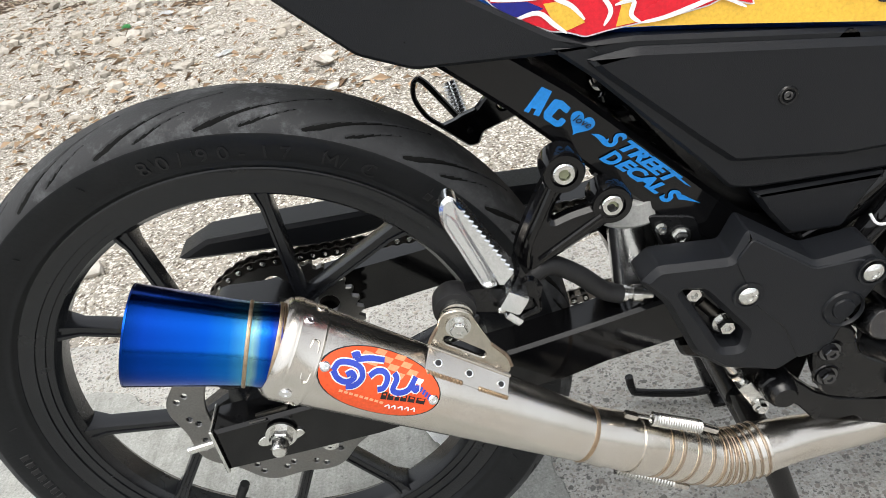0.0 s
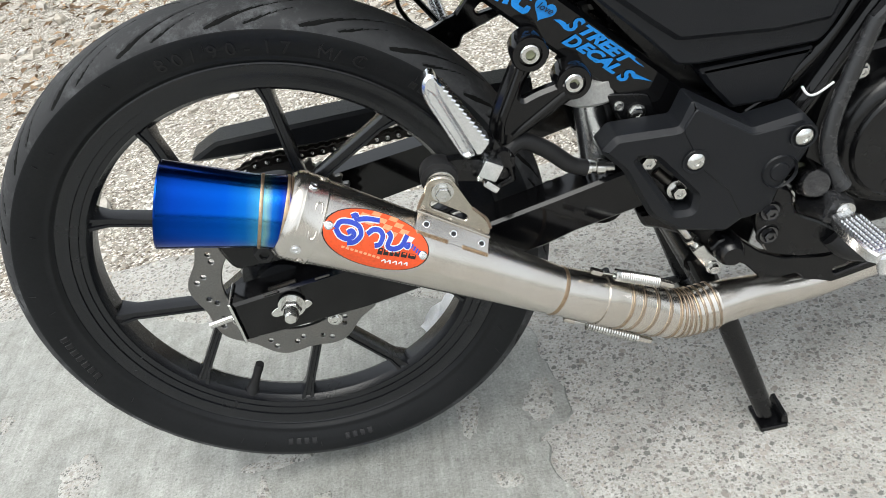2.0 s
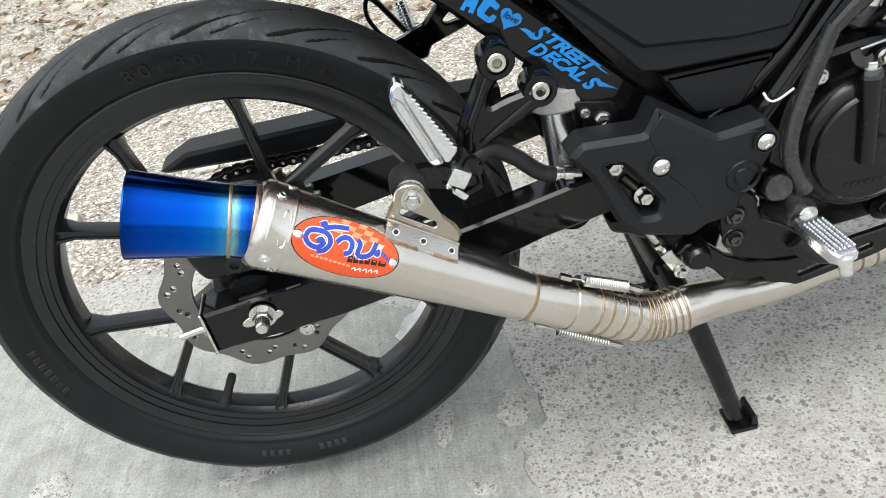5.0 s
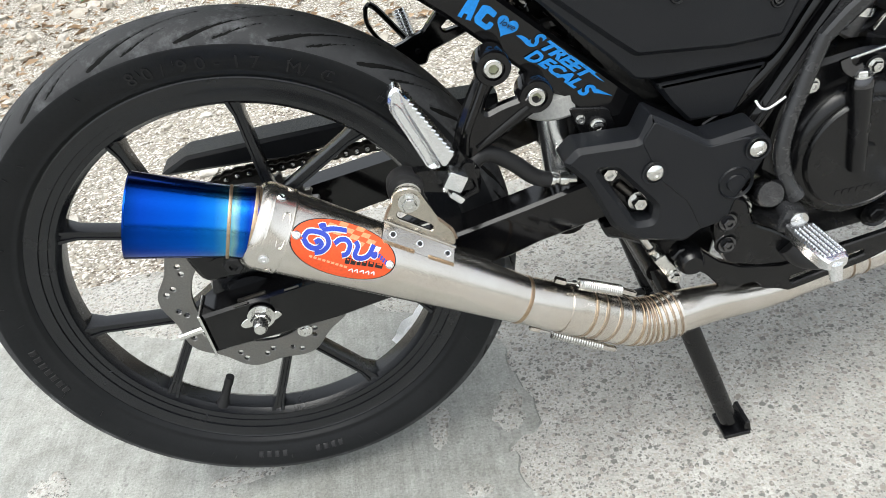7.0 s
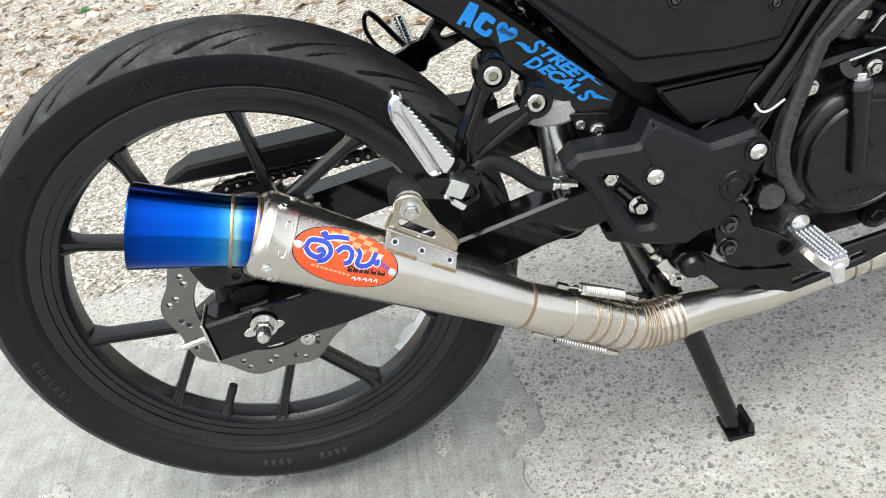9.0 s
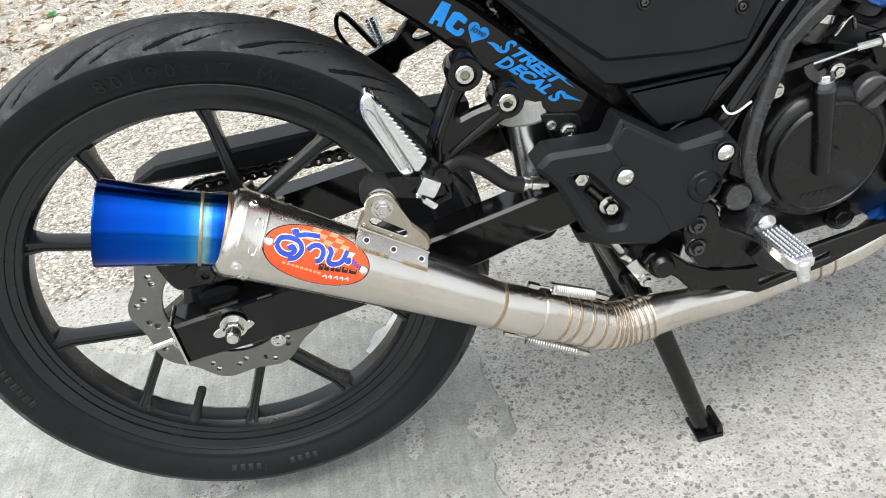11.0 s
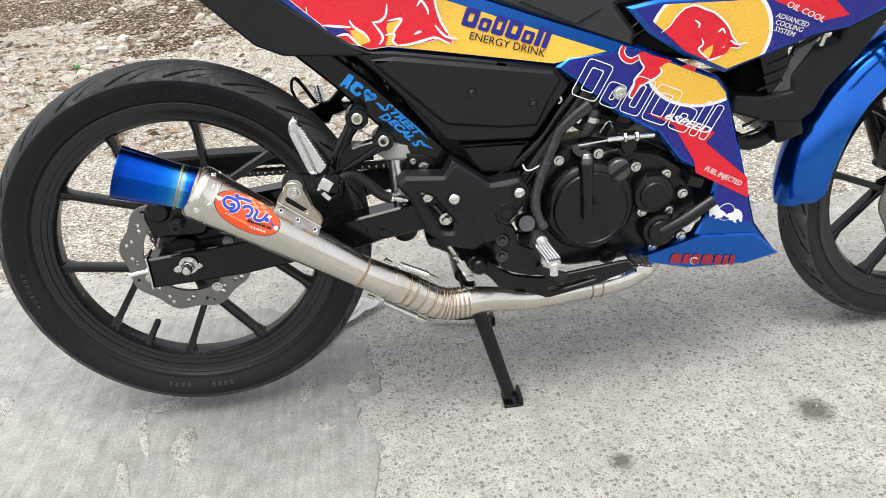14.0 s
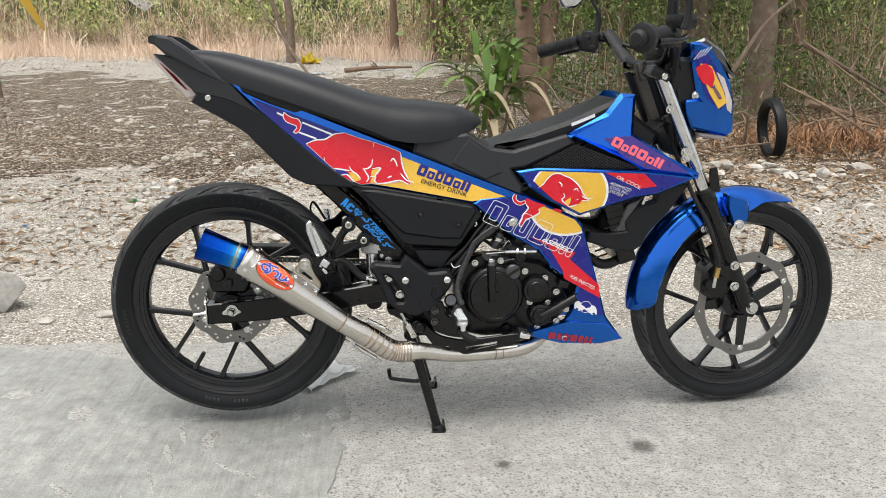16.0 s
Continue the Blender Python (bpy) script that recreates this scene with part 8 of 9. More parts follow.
# ---------------------------------------------------------------- loose stones, litter
def scatter(name, n, place, size, material, label, category, seed, flat=0.6, detail=1):
    """Many small uneven stones in one mesh."""
    r = np.random.default_rng(seed)
    t = bmesh.new()
    bmesh.ops.create_icosphere(t, subdivisions=detail, radius=1.0)
    bv = np.array([v.co[:] for v in t.verts])
    bf = np.array([[v.index for v in f.verts] for f in t.faces])
    t.free()
    P = place(r, n)
    n = len(P)
    S = size(r, n)
    ax = S[:, None] * r.uniform(0.55, 1.25, (n, 3)) * np.array([1, 1, flat])
    jag = 1 + r.normal(0, 0.15, (n, len(bv), 1))
    V = bv[None] * jag * ax[:, None, :]
    a = r.uniform(0, 2 * math.pi, n)
    c, s = np.cos(a)[:, None], np.sin(a)[:, None]
    x, y = V[:, :, 0] * c - V[:, :, 1] * s, V[:, :, 0] * s + V[:, :, 1] * c
    V = np.stack([x + P[:, 0:1], y + P[:, 1:2], V[:, :, 2] + P[:, 2:3] + ax[:, 2:3] * 0.35], -1).reshape(-1, 3)
    F = (bf[None] + (np.arange(n) * len(bv))[:, None, None]).reshape(-1, 3)
    ob = raw(name, V.tolist(), F.tolist(), material, None, "", 50, smooth=False)
    return tagged(ob, label, category, kind="stuff")


def lot_points(x0, x1, y0, y1, bias=1.0, clump=0.0):
    def f(r, n):
        x = r.uniform(x0, x1, n)
        y = y0 + (y1 - y0) * r.uniform(0, 1, n) ** bias
        x = x * (0.35 + 0.65 * (y + 2.0) / (y1 + 2.0)) + 0.3
        if clump:
            keep = r.uniform(0, 1, n) < 0.35 + 0.65 * (np.sin(x * 1.3 + 2 * np.sin(y * 0.9)) * np.sin(y * 1.7 + x) > -clump)
            x, y = x[keep], y[keep]
        return np.stack([x, y, lot_height(x, y)], 1)
    return f


scatter("gravel", 48000, lot_points(-4.5, 4.5, 0.60, 5.0, 1.35, 0.2), lambda r, n: 0.0013 + 0.0068 * r.uniform(0, 1, n) ** 7, PEBBLE, "scattered pale gravel on dusty soil", "gravel", 1)
scatter("gravel", 36000, lot_points(-16, 16, 2.2, 24.0, 1.4, 0.1), lambda r, n: 0.005 + 0.040 * r.uniform(0, 1, n) ** 5, PEBBLE, "scattered pale stones on dark soil", "gravel", 2)
scatter("gravel", 13000, lot_points(-9, 9, 1.3, 10.0, 1.2, 0.0), lambda r, n: 0.004 + 0.026 * r.uniform(0, 1, n) ** 4, PEBBLE, "pale stones and rubble strewn over dark soil", "gravel", 4, flat=0.45)
scatter("road_grit", 700, lambda r, n: np.stack([r.uniform(-1.2, 2.4, n), 0.56 - np.abs(r.normal(0, 0.10, n)), np.full(n, 0.0)], 1), lambda r, n: 0.0015 + 0.004 * r.uniform(0, 1, n) ** 3, PEBBLE, "loose grit along the road's edge", "grit", 3)


def on_road(r, n):
    x, y = r.uniform(-2.2, 3.2, n), 0.54 - 1.5 * r.uniform(0, 1, n) ** 1.2
    keep = (x > 0.26) | (y > 0.40) | (r.uniform(0, 1, n) < 0.05 + 0.12 * (x < -0.45))
    return np.stack([x[keep], y[keep], np.full(keep.sum(), 0.0)], 1)


scatter("embedded_pebbles", 15000, on_road, lambda r, n: 0.0014 + 0.0040 * r.uniform(0, 1, n) ** 3, AGGREGATE, "dark pebbles set in worn concrete", "pebbles", 6, flat=0.16)


def leaves(name, P, length, width, material, label, category, seed, droop=0.4, upright=0.0, parent=None, curl=0.15):
    """Many small pointed leaves in one mesh."""
    r = np.random.default_rng(seed)
    n = len(P)
    L, Wd = length * r.uniform(0.55, 1.3, n), width * r.uniform(0.6, 1.3, n)
    a = r.uniform(0, 2 * math.pi, n)
    el = r.normal(0, droop, n) + upright
    d = np.stack([np.cos(a) * np.cos(el), np.sin(a) * np.cos(el), np.sin(el)], 1)
    s = np.stack([-np.sin(a), np.cos(a), r.normal(0, 0.5, n)], 1)
    s /= np.linalg.norm(s, axis=1, keepdims=True)
    nn = np.cross(d, s)
    V = np.stack([P, P + d * L[:, None] * 0.5 + s * Wd[:, None] * 0.5 + nn * L[:, None] * curl * 0.5, P + d * L[:, None] + nn * L[:, None] * -curl, P + d * L[:, None] * 0.5 - s * Wd[:, None] * 0.5 + nn * L[:, None] * curl * 0.5], 1).reshape(-1, 3)
    k = np.arange(n) * 4
    F = np.concatenate([np.stack([k, k + 1, k + 2], 1), np.stack([k, k + 2, k + 3], 1)])
    ob = raw(name, V.tolist(), F.tolist(), material, parent, "", 50, smooth=False)
    return tagged(ob, label, category, kind="" if parent else "stuff")


def blades(name, P, height, width, material, label, category, seed, lean=0.25, parent=None, wave=False):
    """Thin bent stems in one mesh."""
    r = np.random.default_rng(seed)
    n = len(P)
    H, Wd = height * r.uniform(0.35, 1.25, n), width * r.uniform(0.6, 1.4, n)
    if wave:
        H = H * np.clip(0.75 + 0.35 * np.sin(P[:, 0] * 1.9 + 2 * np.sin(P[:, 1] * 0.8)) + 0.3 * np.sin(P[:, 0] * 4.7 + P[:, 1]), 0.25, 1.6)
    a = r.uniform(0, 2 * math.pi, n)
    tip = np.stack([np.cos(a), np.sin(a), np.zeros(n)], 1) * (H * np.abs(r.normal(0, lean, n)))[:, None]
    b = a + r.uniform(0.6, 2.5, n)
    s = np.stack([np.cos(b), np.sin(b), np.zeros(n)], 1) * Wd[:, None] / 2
    up = np.stack([np.zeros(n), np.zeros(n), H], 1)
    V = np.stack([P - s, P + s, P + tip * 0.35 + up * 0.55 + s * 0.8, P + tip * 0.35 + up * 0.55 - s * 0.8, P + tip + up], 1).reshape(-1, 3)
    k = np.arange(n) * 5
    F = [(q, q + 1, q + 2, q + 3) for q in k.tolist()] + [(q + 3, q + 2, q + 4) for q in k.tolist()]
    ob = raw(name, V.tolist(), F, material, parent, "", 50, smooth=False)
    return tagged(ob, label, category, kind="" if parent else "stuff")


leaves("leaf_litter", lot_points(-16, 16, 1.6, 26, 1.3, 0.1)(np.random.default_rng(21), 20000) + np.array([0, 0, 0.006]), 0.06, 0.025, LITTER, "dry fallen leaves on the soil", "leaf litter", 22, droop=0.2)
leaves("leaf_litter", lot_points(-9, 9, 1.5, 8.0, 1.2, 0.25)(np.random.default_rng(25), 16000) + np.array([0, 0, 0.010]), 0.034, 0.014, LITTER, "small brown leaves and chips over the near soil", "leaf litter", 26, droop=0.25)
leaves("leaf_litter", np.stack([np.random.default_rng(27).uniform(2.0, 5.6, 2600), np.random.default_rng(28).normal(3.5, 0.55, 2600), np.full(2600, 0.022)], 1), 0.055, 0.022, LITTER, "brown leaves lodged between the limestone blocks", "leaf litter", 29, droop=0.35)
leaves("leaf_litter", lot_points(-4.5, 4.5, 0.62, 3.0, 1.0, 0.0)(np.random.default_rng(23), 420) + np.array([0, 0, 0.003]), 0.014, 0.004, LITTER, "small dry leaves and straw on the gravel", "leaf litter", 24, droop=0.2)

# ---------------------------------------------------------------- stones, rubbish
def rock_mesh(name, at, size, seed, material, turn=0.0, detail=3, label="", category="rock", group=""):
    """An angular boulder, cut by planes and roughened."""
    r = random.Random(seed)
    bm = bmesh.new()
    bmesh.ops.create_icosphere(bm, subdivisions=detail, radius=1.0)
    planes = [(Vector((r.gauss(0, 1), r.gauss(0, 1), r.gauss(0, 1))).normalized(), r.uniform(0.45, 0.80)) for _ in range(13)]
    for v in bm.verts:
        for nrm, d in planes:
            k = v.co.dot(nrm)
            if k > d:
                v.co -= nrm * (k - d) * 0.92
        v.co *= 1 + 0.06 * noise.noise(v.co * 3 + Vector((seed, 0, 0))) + 0.03 * noise.noise(v.co * 9)
        v.co = Vector((v.co.x * size[0], v.co.y * size[1], v.co.z * size[2]))
    low = min(v.co.z for v in bm.verts)
    bmesh.ops.transform(bm, matrix=Matrix.Rotation(turn, 4, "Z"), verts=bm.verts)
    me = bpy.data.meshes.new(name)
    bmesh.ops.recalc_face_normals(bm, faces=bm.faces)
    bm.to_mesh(me)
    bm.free()
    ob = finish(name, me, material, None, "", 28)
    ob.location = (at[0], at[1], float(lot_height(np.array(at[0]), np.array(at[1]))) - low * 0.72)
    return tagged(ob, label, category, group)


def gz(x, y):
    return float(lot_height(np.array(float(x)), np.array(float(y))))


rock_mesh("boulder", (-1.055, 0.97), (0.15, 0.12, 0.090), 3, GREY_ROCK, 0.5, 4, "grey weathered boulder on the gravel")
rock_mesh("boulder", (-1.42, 1.25), (0.16, 0.12, 0.06), 9, GREY_ROCK, 1.2, 4, "low grey rock on the gravel")
rr = random.Random(77)
for k in range(210):
    t = rr.random()
    x = 2.25 + 3.0 * t + rr.gauss(0, 0.10)
    y = 3.60 - 0.25 * t + rr.gauss(0, 0.48)
    s = (0.014 + 0.058 * rr.random() ** 2.4) * (1.6 if rr.random() < 0.12 else 1.0)
    rock_mesh("limestone_block", (x, y), (s * rr.uniform(0.9, 1.7), s * rr.uniform(0.8, 1.2), s * rr.uniform(0.5, 0.8)), 100 + k, ROCK, rr.uniform(0, 6), 2, "pale broken limestone block in a loose row", "rock", "row of limestone blocks")
for k in range(26):
    x, y = rr.uniform(-7, 3.4), rr.uniform(3.2, 11)
    s = rr.uniform(0.03, 0.07)
    rock_mesh("stone", (x, y), (s * 1.4, s, s * 0.6), 300 + k, ROCK, rr.uniform(0, 6), 2, "pale stone lying on dark soil", "stone", "stones on the lot")
for k, (x, y, s) in enumerate(((-0.62, 0.86, 0.030), (-0.80, 0.80, 0.022), (0.10, 1.05, 0.026), (-0.30, 0.95, 0.020), (0.32, 1.5, 0.035), (-0.15, 1.9, 0.04), (1.75, 1.05, 0.02), (2.1, 1.3, 0.025), (-1.9, 1.9, 0.05), (0.75, 2.2, 0.04))):
    rock_mesh("stone", (x, y), (s * 1.5, s, s * 0.6), 400 + k, ROCK, k * 1.1, 2, "pale stone on dusty gravel", "stone", "stones by the road")


def crumpled(name, at, size, material, seed, label, category, high=0.25):
    """A crumpled scrap of cloth or plastic."""
    bm = bmesh.new()
    n = 14
    g = [[bm.verts.new((size[0] * (i / n - 0.5) * (1 + 0.25 * noise.noise(Vector((i * 0.5, seed, j * 0.1)))), size[1] * (j / n - 0.5) * (1 + 0.3 * noise.noise(Vector((seed, j * 0.45, i * 0.1)))),
            0.004 + max(size) * high * abs(noise.noise(Vector((i * 0.33, j * 0.33, seed * 3.1)))) * (1 - 0.6 * max(abs(i / n - 0.5), abs(j / n - 0.5)) * 2))) for j in range(n + 1)] for i in range(n + 1)]
    for i in range(n):
        for j in range(n):
            bm.faces.new((g[i][j], g[i + 1][j], g[i + 1][j + 1], g[i][j + 1]))
    bmesh.ops.solidify(bm, geom=list(bm.faces), thickness=0.0015)
    me = bpy.data.meshes.new(name)
    bm.to_mesh(me)
    bm.free()
    ob = finish(name, me, material, None, "", 50)
    ob.location = (at[0], at[1], at[2] + 0.002)
    ob.rotation_euler = (0, 0, seed)
    return tagged(ob, label, category)


crumpled("cloth_scrap", (0.180, 0.203, 0.004), (0.20, 0.11), CLOTH, 0.9, "crumpled white cloth scrap behind the rear wheel", "cloth", 0.30)
crumpled("plastic_bag", (-1.42, 21.5, gz(-1.42, 21.5)), (0.62, 0.5), YELLOW_PLASTIC, 2.1, "crumpled yellow plastic bag on the soil", "plastic bag", 1.1)
for k, (x, y, s, m, lab) in enumerate(((-0.9, 18.0, 0.5, WHITE_PLASTIC, "white"), (0.7, 19.0, 0.45, WHITE_PLASTIC, "white"), (1.2, 17.0, 0.3, WHITE_PLASTIC, "white"), (-1.50, 2.36, 0.035, BLUE_PLASTIC, "blue"), (-1.15, 3.1, 0.07, GREEN_PLASTIC, "green"), (-0.98, 3.2, 0.08, WHITE_PLASTIC, "white"), (-9.0, 17.0, 0.5, WHITE_PLASTIC, "white"),
                                   (-7.5, 16.0, 0.35, WHITE_PLASTIC, "white"), (2.75, 3.7, 0.18, WHITE_PLASTIC, "white"), (-0.55, 2.3, 0.07, WHITE_PLASTIC, "white"))):
    crumpled("plastic_scrap", (x, y, gz(x, y)), (s, s * 0.6), m, 1.0 + k, lab + " plastic scrap lying on the ground", "litter", 0.35)

# the worn tyre that stands in the debris
tt = thing("old_tyre", (3.78, 4.75, gz(3.78, 4.75)), "worn black motorcycle tyre leaning in dry branches", "tyre")
old = revolve([(0.205, -0.035), (0.235, -0.048), (0.262, -0.036), (0.272, 0.0), (0.262, 0.036), (0.235, 0.048), (0.205, 0.035), (0.212, 0.0)], (3.78, 4.75, gz(3.78, 4.75) + 0.262), (0.97, -0.12, 0.10), 48, closed=True)
part("casing", old, RUBBER_SIDE, tt)


# ---------------------------------------------------------------- trees and scrub
def tree(at, path, r0, r1, bark, crown, label, limbs=5, high=4.0, seed=0, crown_at=None, name="tree", leaf_n=2600, spread=1.8, twin=None):
    """A tapered, knotty trunk with limbs and a crown of small leaves."""
    r = random.Random(seed)
    t = thing(name, at, label, "tree")
    base = Vector(at)
    pts = smooth_path([base + Vector(p) for p in path], 6)
    rad = [(r0 + (r1 - r0) * k / (len(pts) - 1)) * (1 + 0.07 * math.sin(k * 1.7 + seed)) * (1.25 if k == 0 else 1.0) for k in range(len(pts))]
    bm = sweep(pts, rad, 18)
    for v in bm.verts:
        c = v.co
        n = noise.noise(Vector((c.x * 5, c.y * 5, c.z * 2))) * 0.12 + noise.noise(c * 14) * 0.05
        near = min(pts, key=lambda q: (q - c).length_squared)
        v.co = near + (c - near) * (1 + n)
    part("trunk", bm, bark, t)
    if twin:
        p2 = smooth_path([base + Vector(p) for p in twin], 6)
        part("second_stem", sweep(p2, [r0 * 0.62 - (r0 * 0.25) * k / (len(p2) - 1) for k in range(len(p2))], 14), bark, t)
    top = pts[-1]
    cl = []
    rg = np.random.default_rng(seed + 50)
    for k in range(limbs):
        a = r.uniform(0, 6.28)
        s = pts[int(len(pts) * r.uniform(0.62, 0.98)) - 1]
        e = s + Vector((math.cos(a) * spread * r.uniform(0.6, 1.1), math.sin(a) * spread * r.uniform(0.6, 1.1), r.uniform(0.5, 1.5)))
        part("limb", sweep(smooth_path([s, s.lerp(e, 0.5) + Vector((0, 0, 0.15)), e], 5), [r1 * 0.6 - r1 * 0.045 * j for j in range(11)], 8), bark, t)
        cl.append(rg.normal(0, 1, (leaf_n // limbs, 3)) * np.array([0.5, 0.5, 0.35]) * spread * 0.6 + np.array(e[:]))
    P = np.concatenate(cl) - np.array(base[:])
    ob = leaves("crown", P, 0.16, 0.07, crown, "", "", seed + 7, droop=0.6, parent=t)
    ob.pop("label", None)
    return t


tree((2.39, 7.65, gz(2.39, 7.65) - 0.03), [(0.02, 0, 0), (-0.05, 0.0, 0.24), (-0.155, 0.0, 0.57), (-0.22, 0.0, 0.87), (-0.255, 0.0, 1.15), (-0.267, 0.0, 1.47), (-0.25, 0.05, 2.37), (-0.15, 0.1, 3.87)], 0.148, 0.085, PALE_BARK, LEAF_GREEN, "leaning tan-barked tree with a second stem", seed=1,
     twin=[(-0.10, 0.02, 0.35), (0.015, 0.05, 0.66), (0.020, 0.08, 1.00), (0.008, 0.1, 1.47), (0.10, 0.15, 3.07)])
tree((5.34, 8.29, gz(5.34, 8.29) - 0.02), [(0, 0, 0), (0.02, 0, 1.0), (-0.02, 0, 2.2), (0.1, 0, 4.5)], 0.185, 0.13, BARK, LEAF_GREEN, "straight brown-barked tree trunk among scrub", seed=2)
tree((6.35, 13.0, gz(6.35, 13.0)), [(0, 0, 0), (0.05, 0, 1.5), (0.0, 0, 3.5), (0.1, 0, 5.5)], 0.24, 0.16, BARK, LEAF_OLIVE, "dark palm-like trunk in the woods", seed=3)
tree((-1.98, 22.0, gz(-1.98, 22)), [(0, 0, 0), (0.02, 0, 1.2), (-0.1, 0, 2.6), (0.2, 0, 5.0)], 0.13, 0.09, BARK, LEAF_SUNLIT, "slim brown tree at the edge of the scrub", seed=4, leaf_n=900, twin=[(0.0, 0, 0.3), (-0.5, 0, 1.8), (-0.9, 0, 3.0)])
tree((1.12, 25.0, gz(1.12, 25)), [(0, 0, 0), (-0.05, 0, 1.2), (-0.12, 0, 2.8), (-0.5, 0, 5.5)], 0.14, 0.09, PALE_BARK, LEAF_SUNLIT, "slim pale tree in dry grass", seed=5, leaf_n=900)
tree((2.55, 23.0, gz(2.55, 23)), [(0, 0, 0), (0.0, 0, 1.4), (-0.1, 0, 2.6), (-0.1, 0, 5.0)], 0.34, 0.26, BARK, LEAF_OLIVE, "thick shaggy palm trunk in dry grass", seed=6, leaf_n=900)
tree((3.35, 22.0, gz(3.35, 22)), [(0, 0, 0), (-0.2, 0, 0.9), (-0.55, 0, 1.9), (-0.7, 0, 4.5)], 0.24, 0.15, PALE_BARK, LEAF_OLIVE, "bent pale tree beside the shaggy palm", seed=7, leaf_n=900)
tree((3.15, 11.5, gz(3.15, 11.5)), [(0, 0, 0), (0.05, 0, 1.2), (-0.05, 0, 3.0), (0.0, 0, 4.6)], 0.09, 0.06, BARK, LEAF_GREEN, "slim tree behind the leaning trunk", seed=8)
for k, (x, y, r0) in enumerate(((7.6, 11.5, 0.10), (8.6, 14.0, 0.12), (4.3, 16.0, 0.09), (9.9, 17.0, 0.15), (6.2, 18.5, 0.10), (11.5, 19.0, 0.14), (5.0, 13.0, 0.06), (7.2, 16.0, 0.07))):
    tree((x, y, gz(x, y)), [(0, 0, 0), (0.05 * (k % 3 - 1), 0, 1.5), (0.1 * (k % 2), 0, 3.2), (0.0, 0, 5.0)], r0, r0 * 0.65, BARK if k % 2 else PALE_BARK, LEAF_OLIVE, "slim tree trunk in tangled woods", seed=20 + k)

# broad-leaved plant
pl = thing("broad_leaved_plant", (1.50, 5.95, gz(1.5, 5.95)), "broad-leaved green plant with withered tan leaves", "plant")
rp = random.Random(4)
for k in range(4):
    b = Vector((1.50 + rp.gauss(0, 0.10), 5.95 + rp.gauss(0, 0.08), gz(1.5, 5.95)))
    part("cane", sweep(smooth_path([b, b + Vector((rp.gauss(0, 0.05), 0, 0.3)), b + Vector((rp.gauss(0, 0.09), 0, 0.62))], 4), 0.016, 8), TWIG, pl)
for k in range(84):
    a, el = rp.uniform(0, 6.28), rp.uniform(0.45, 1.5)
    s = Vector((1.50 + rp.gauss(0, 0.12), 5.95 + rp.gauss(0, 0.10), gz(1.5, 5.95) + rp.uniform(0.12, 0.86)))
    L, w = rp.uniform(0.45, 0.78), rp.uniform(0.032, 0.050)
    dry = rp.random() < 0.20
    d = Vector((math.cos(a) * math.cos(el), math.sin(a) * math.cos(el), math.sin(el)))
    sd = Vector((-math.sin(a), math.cos(a), 0))
    bm = bmesh.new()
    rows = []
    for j in range(8):
        t = j / 7
        p = s + d * L * t - Vector((0, 0, (1.1 if dry else 0.55) * L * t ** 2.2))
        ww = w * math.sin(math.pi * min(1, 0.12 + 0.86 * t)) ** 0.8
        cr = Vector((0, 0, ww * 0.35))
        rows.append([bm.verts.new(p - sd * ww + cr), bm.verts.new(p), bm.verts.new(p + sd * ww + cr)])
    for p, q in zip(rows, rows[1:]):
        bm.faces.new((p[0], p[1], q[1], q[0]))
        bm.faces.new((p[1], p[2], q[2], q[1]))
    part("leaf", bm, DRACAENA_DRY if dry else DRACAENA, pl, "withered tan leaf" if dry else "", 80)

# banana plant with a yellowed hanging leaf
bp = thing("banana_plant", (-5.9, 12.2, gz(-5.9, 12.2)), "banana plant with a yellowed hanging leaf", "plant")
part("stem", sweep(smooth_path([(-5.9, 12.2, gz(-5.9, 12.2)), (-5.95, 12.2, 1.3), (-5.9, 12.2, 2.3)], 4), [0.10, 0.10, 0.095, 0.09, 0.085, 0.08, 0.075, 0.06, 0.05], 12), TWIG, bp)
for k, (sx, sz, mx, mz, ex, ez, wd, m) in enumerate(((-5.75, 2.25, -5.38, 2.02, -4.93, 1.18, 0.12, BANANA_DRY), (-5.85, 2.3, -6.4, 2.9, -7.0, 2.5, 0.14, LEAF_SUNLIT), (-5.9, 2.3, -6.0, 3.0, -5.6, 3.5, 0.15, LEAF_SUNLIT), (-5.85, 2.3, -6.6, 2.3, -7.1, 1.5, 0.13, BANANA_DRY))):
    bm = bmesh.new()
    rows = []
    for j in range(25):
        t = j / 24
        p = Vector((sx, 12.1, sz)) * (1 - t) ** 2 + Vector((mx, 12.05, mz)) * 2 * t * (1 - t) + Vector((ex, 12.0, ez)) * t * t
        w = wd * math.sin(math.pi * min(1, 0.06 + 0.92 * t)) ** 0.6 * (0.72 + 0.28 * (j % 2))
        rows.append([bm.verts.new(p + Vector((-w * 0.8, 0.02, -w * 0.45))), bm.verts.new(p), bm.verts.new(p + Vector((w * 0.8, -0.02, w * 0.25)))])
    for p, q in zip(rows, rows[1:]):
        bm.faces.new((p[0], p[1], q[1], q[0]))
        bm.faces.new((p[1], p[2], q[2], q[1]))
    part("leaf", bm, m, bp, "", 80)


# dry grass, scrub and woods
def band(r, n, x0, x1, y0, y1, zlo=None, zhi=None):
    x, y = r.uniform(x0, x1, n), r.uniform(y0, y1, n)
    z = lot_height(x, y)
    if zlo is not None:
        z = z + r.uniform(zlo, zhi, n)
    return np.stack([x, y, z], 1)


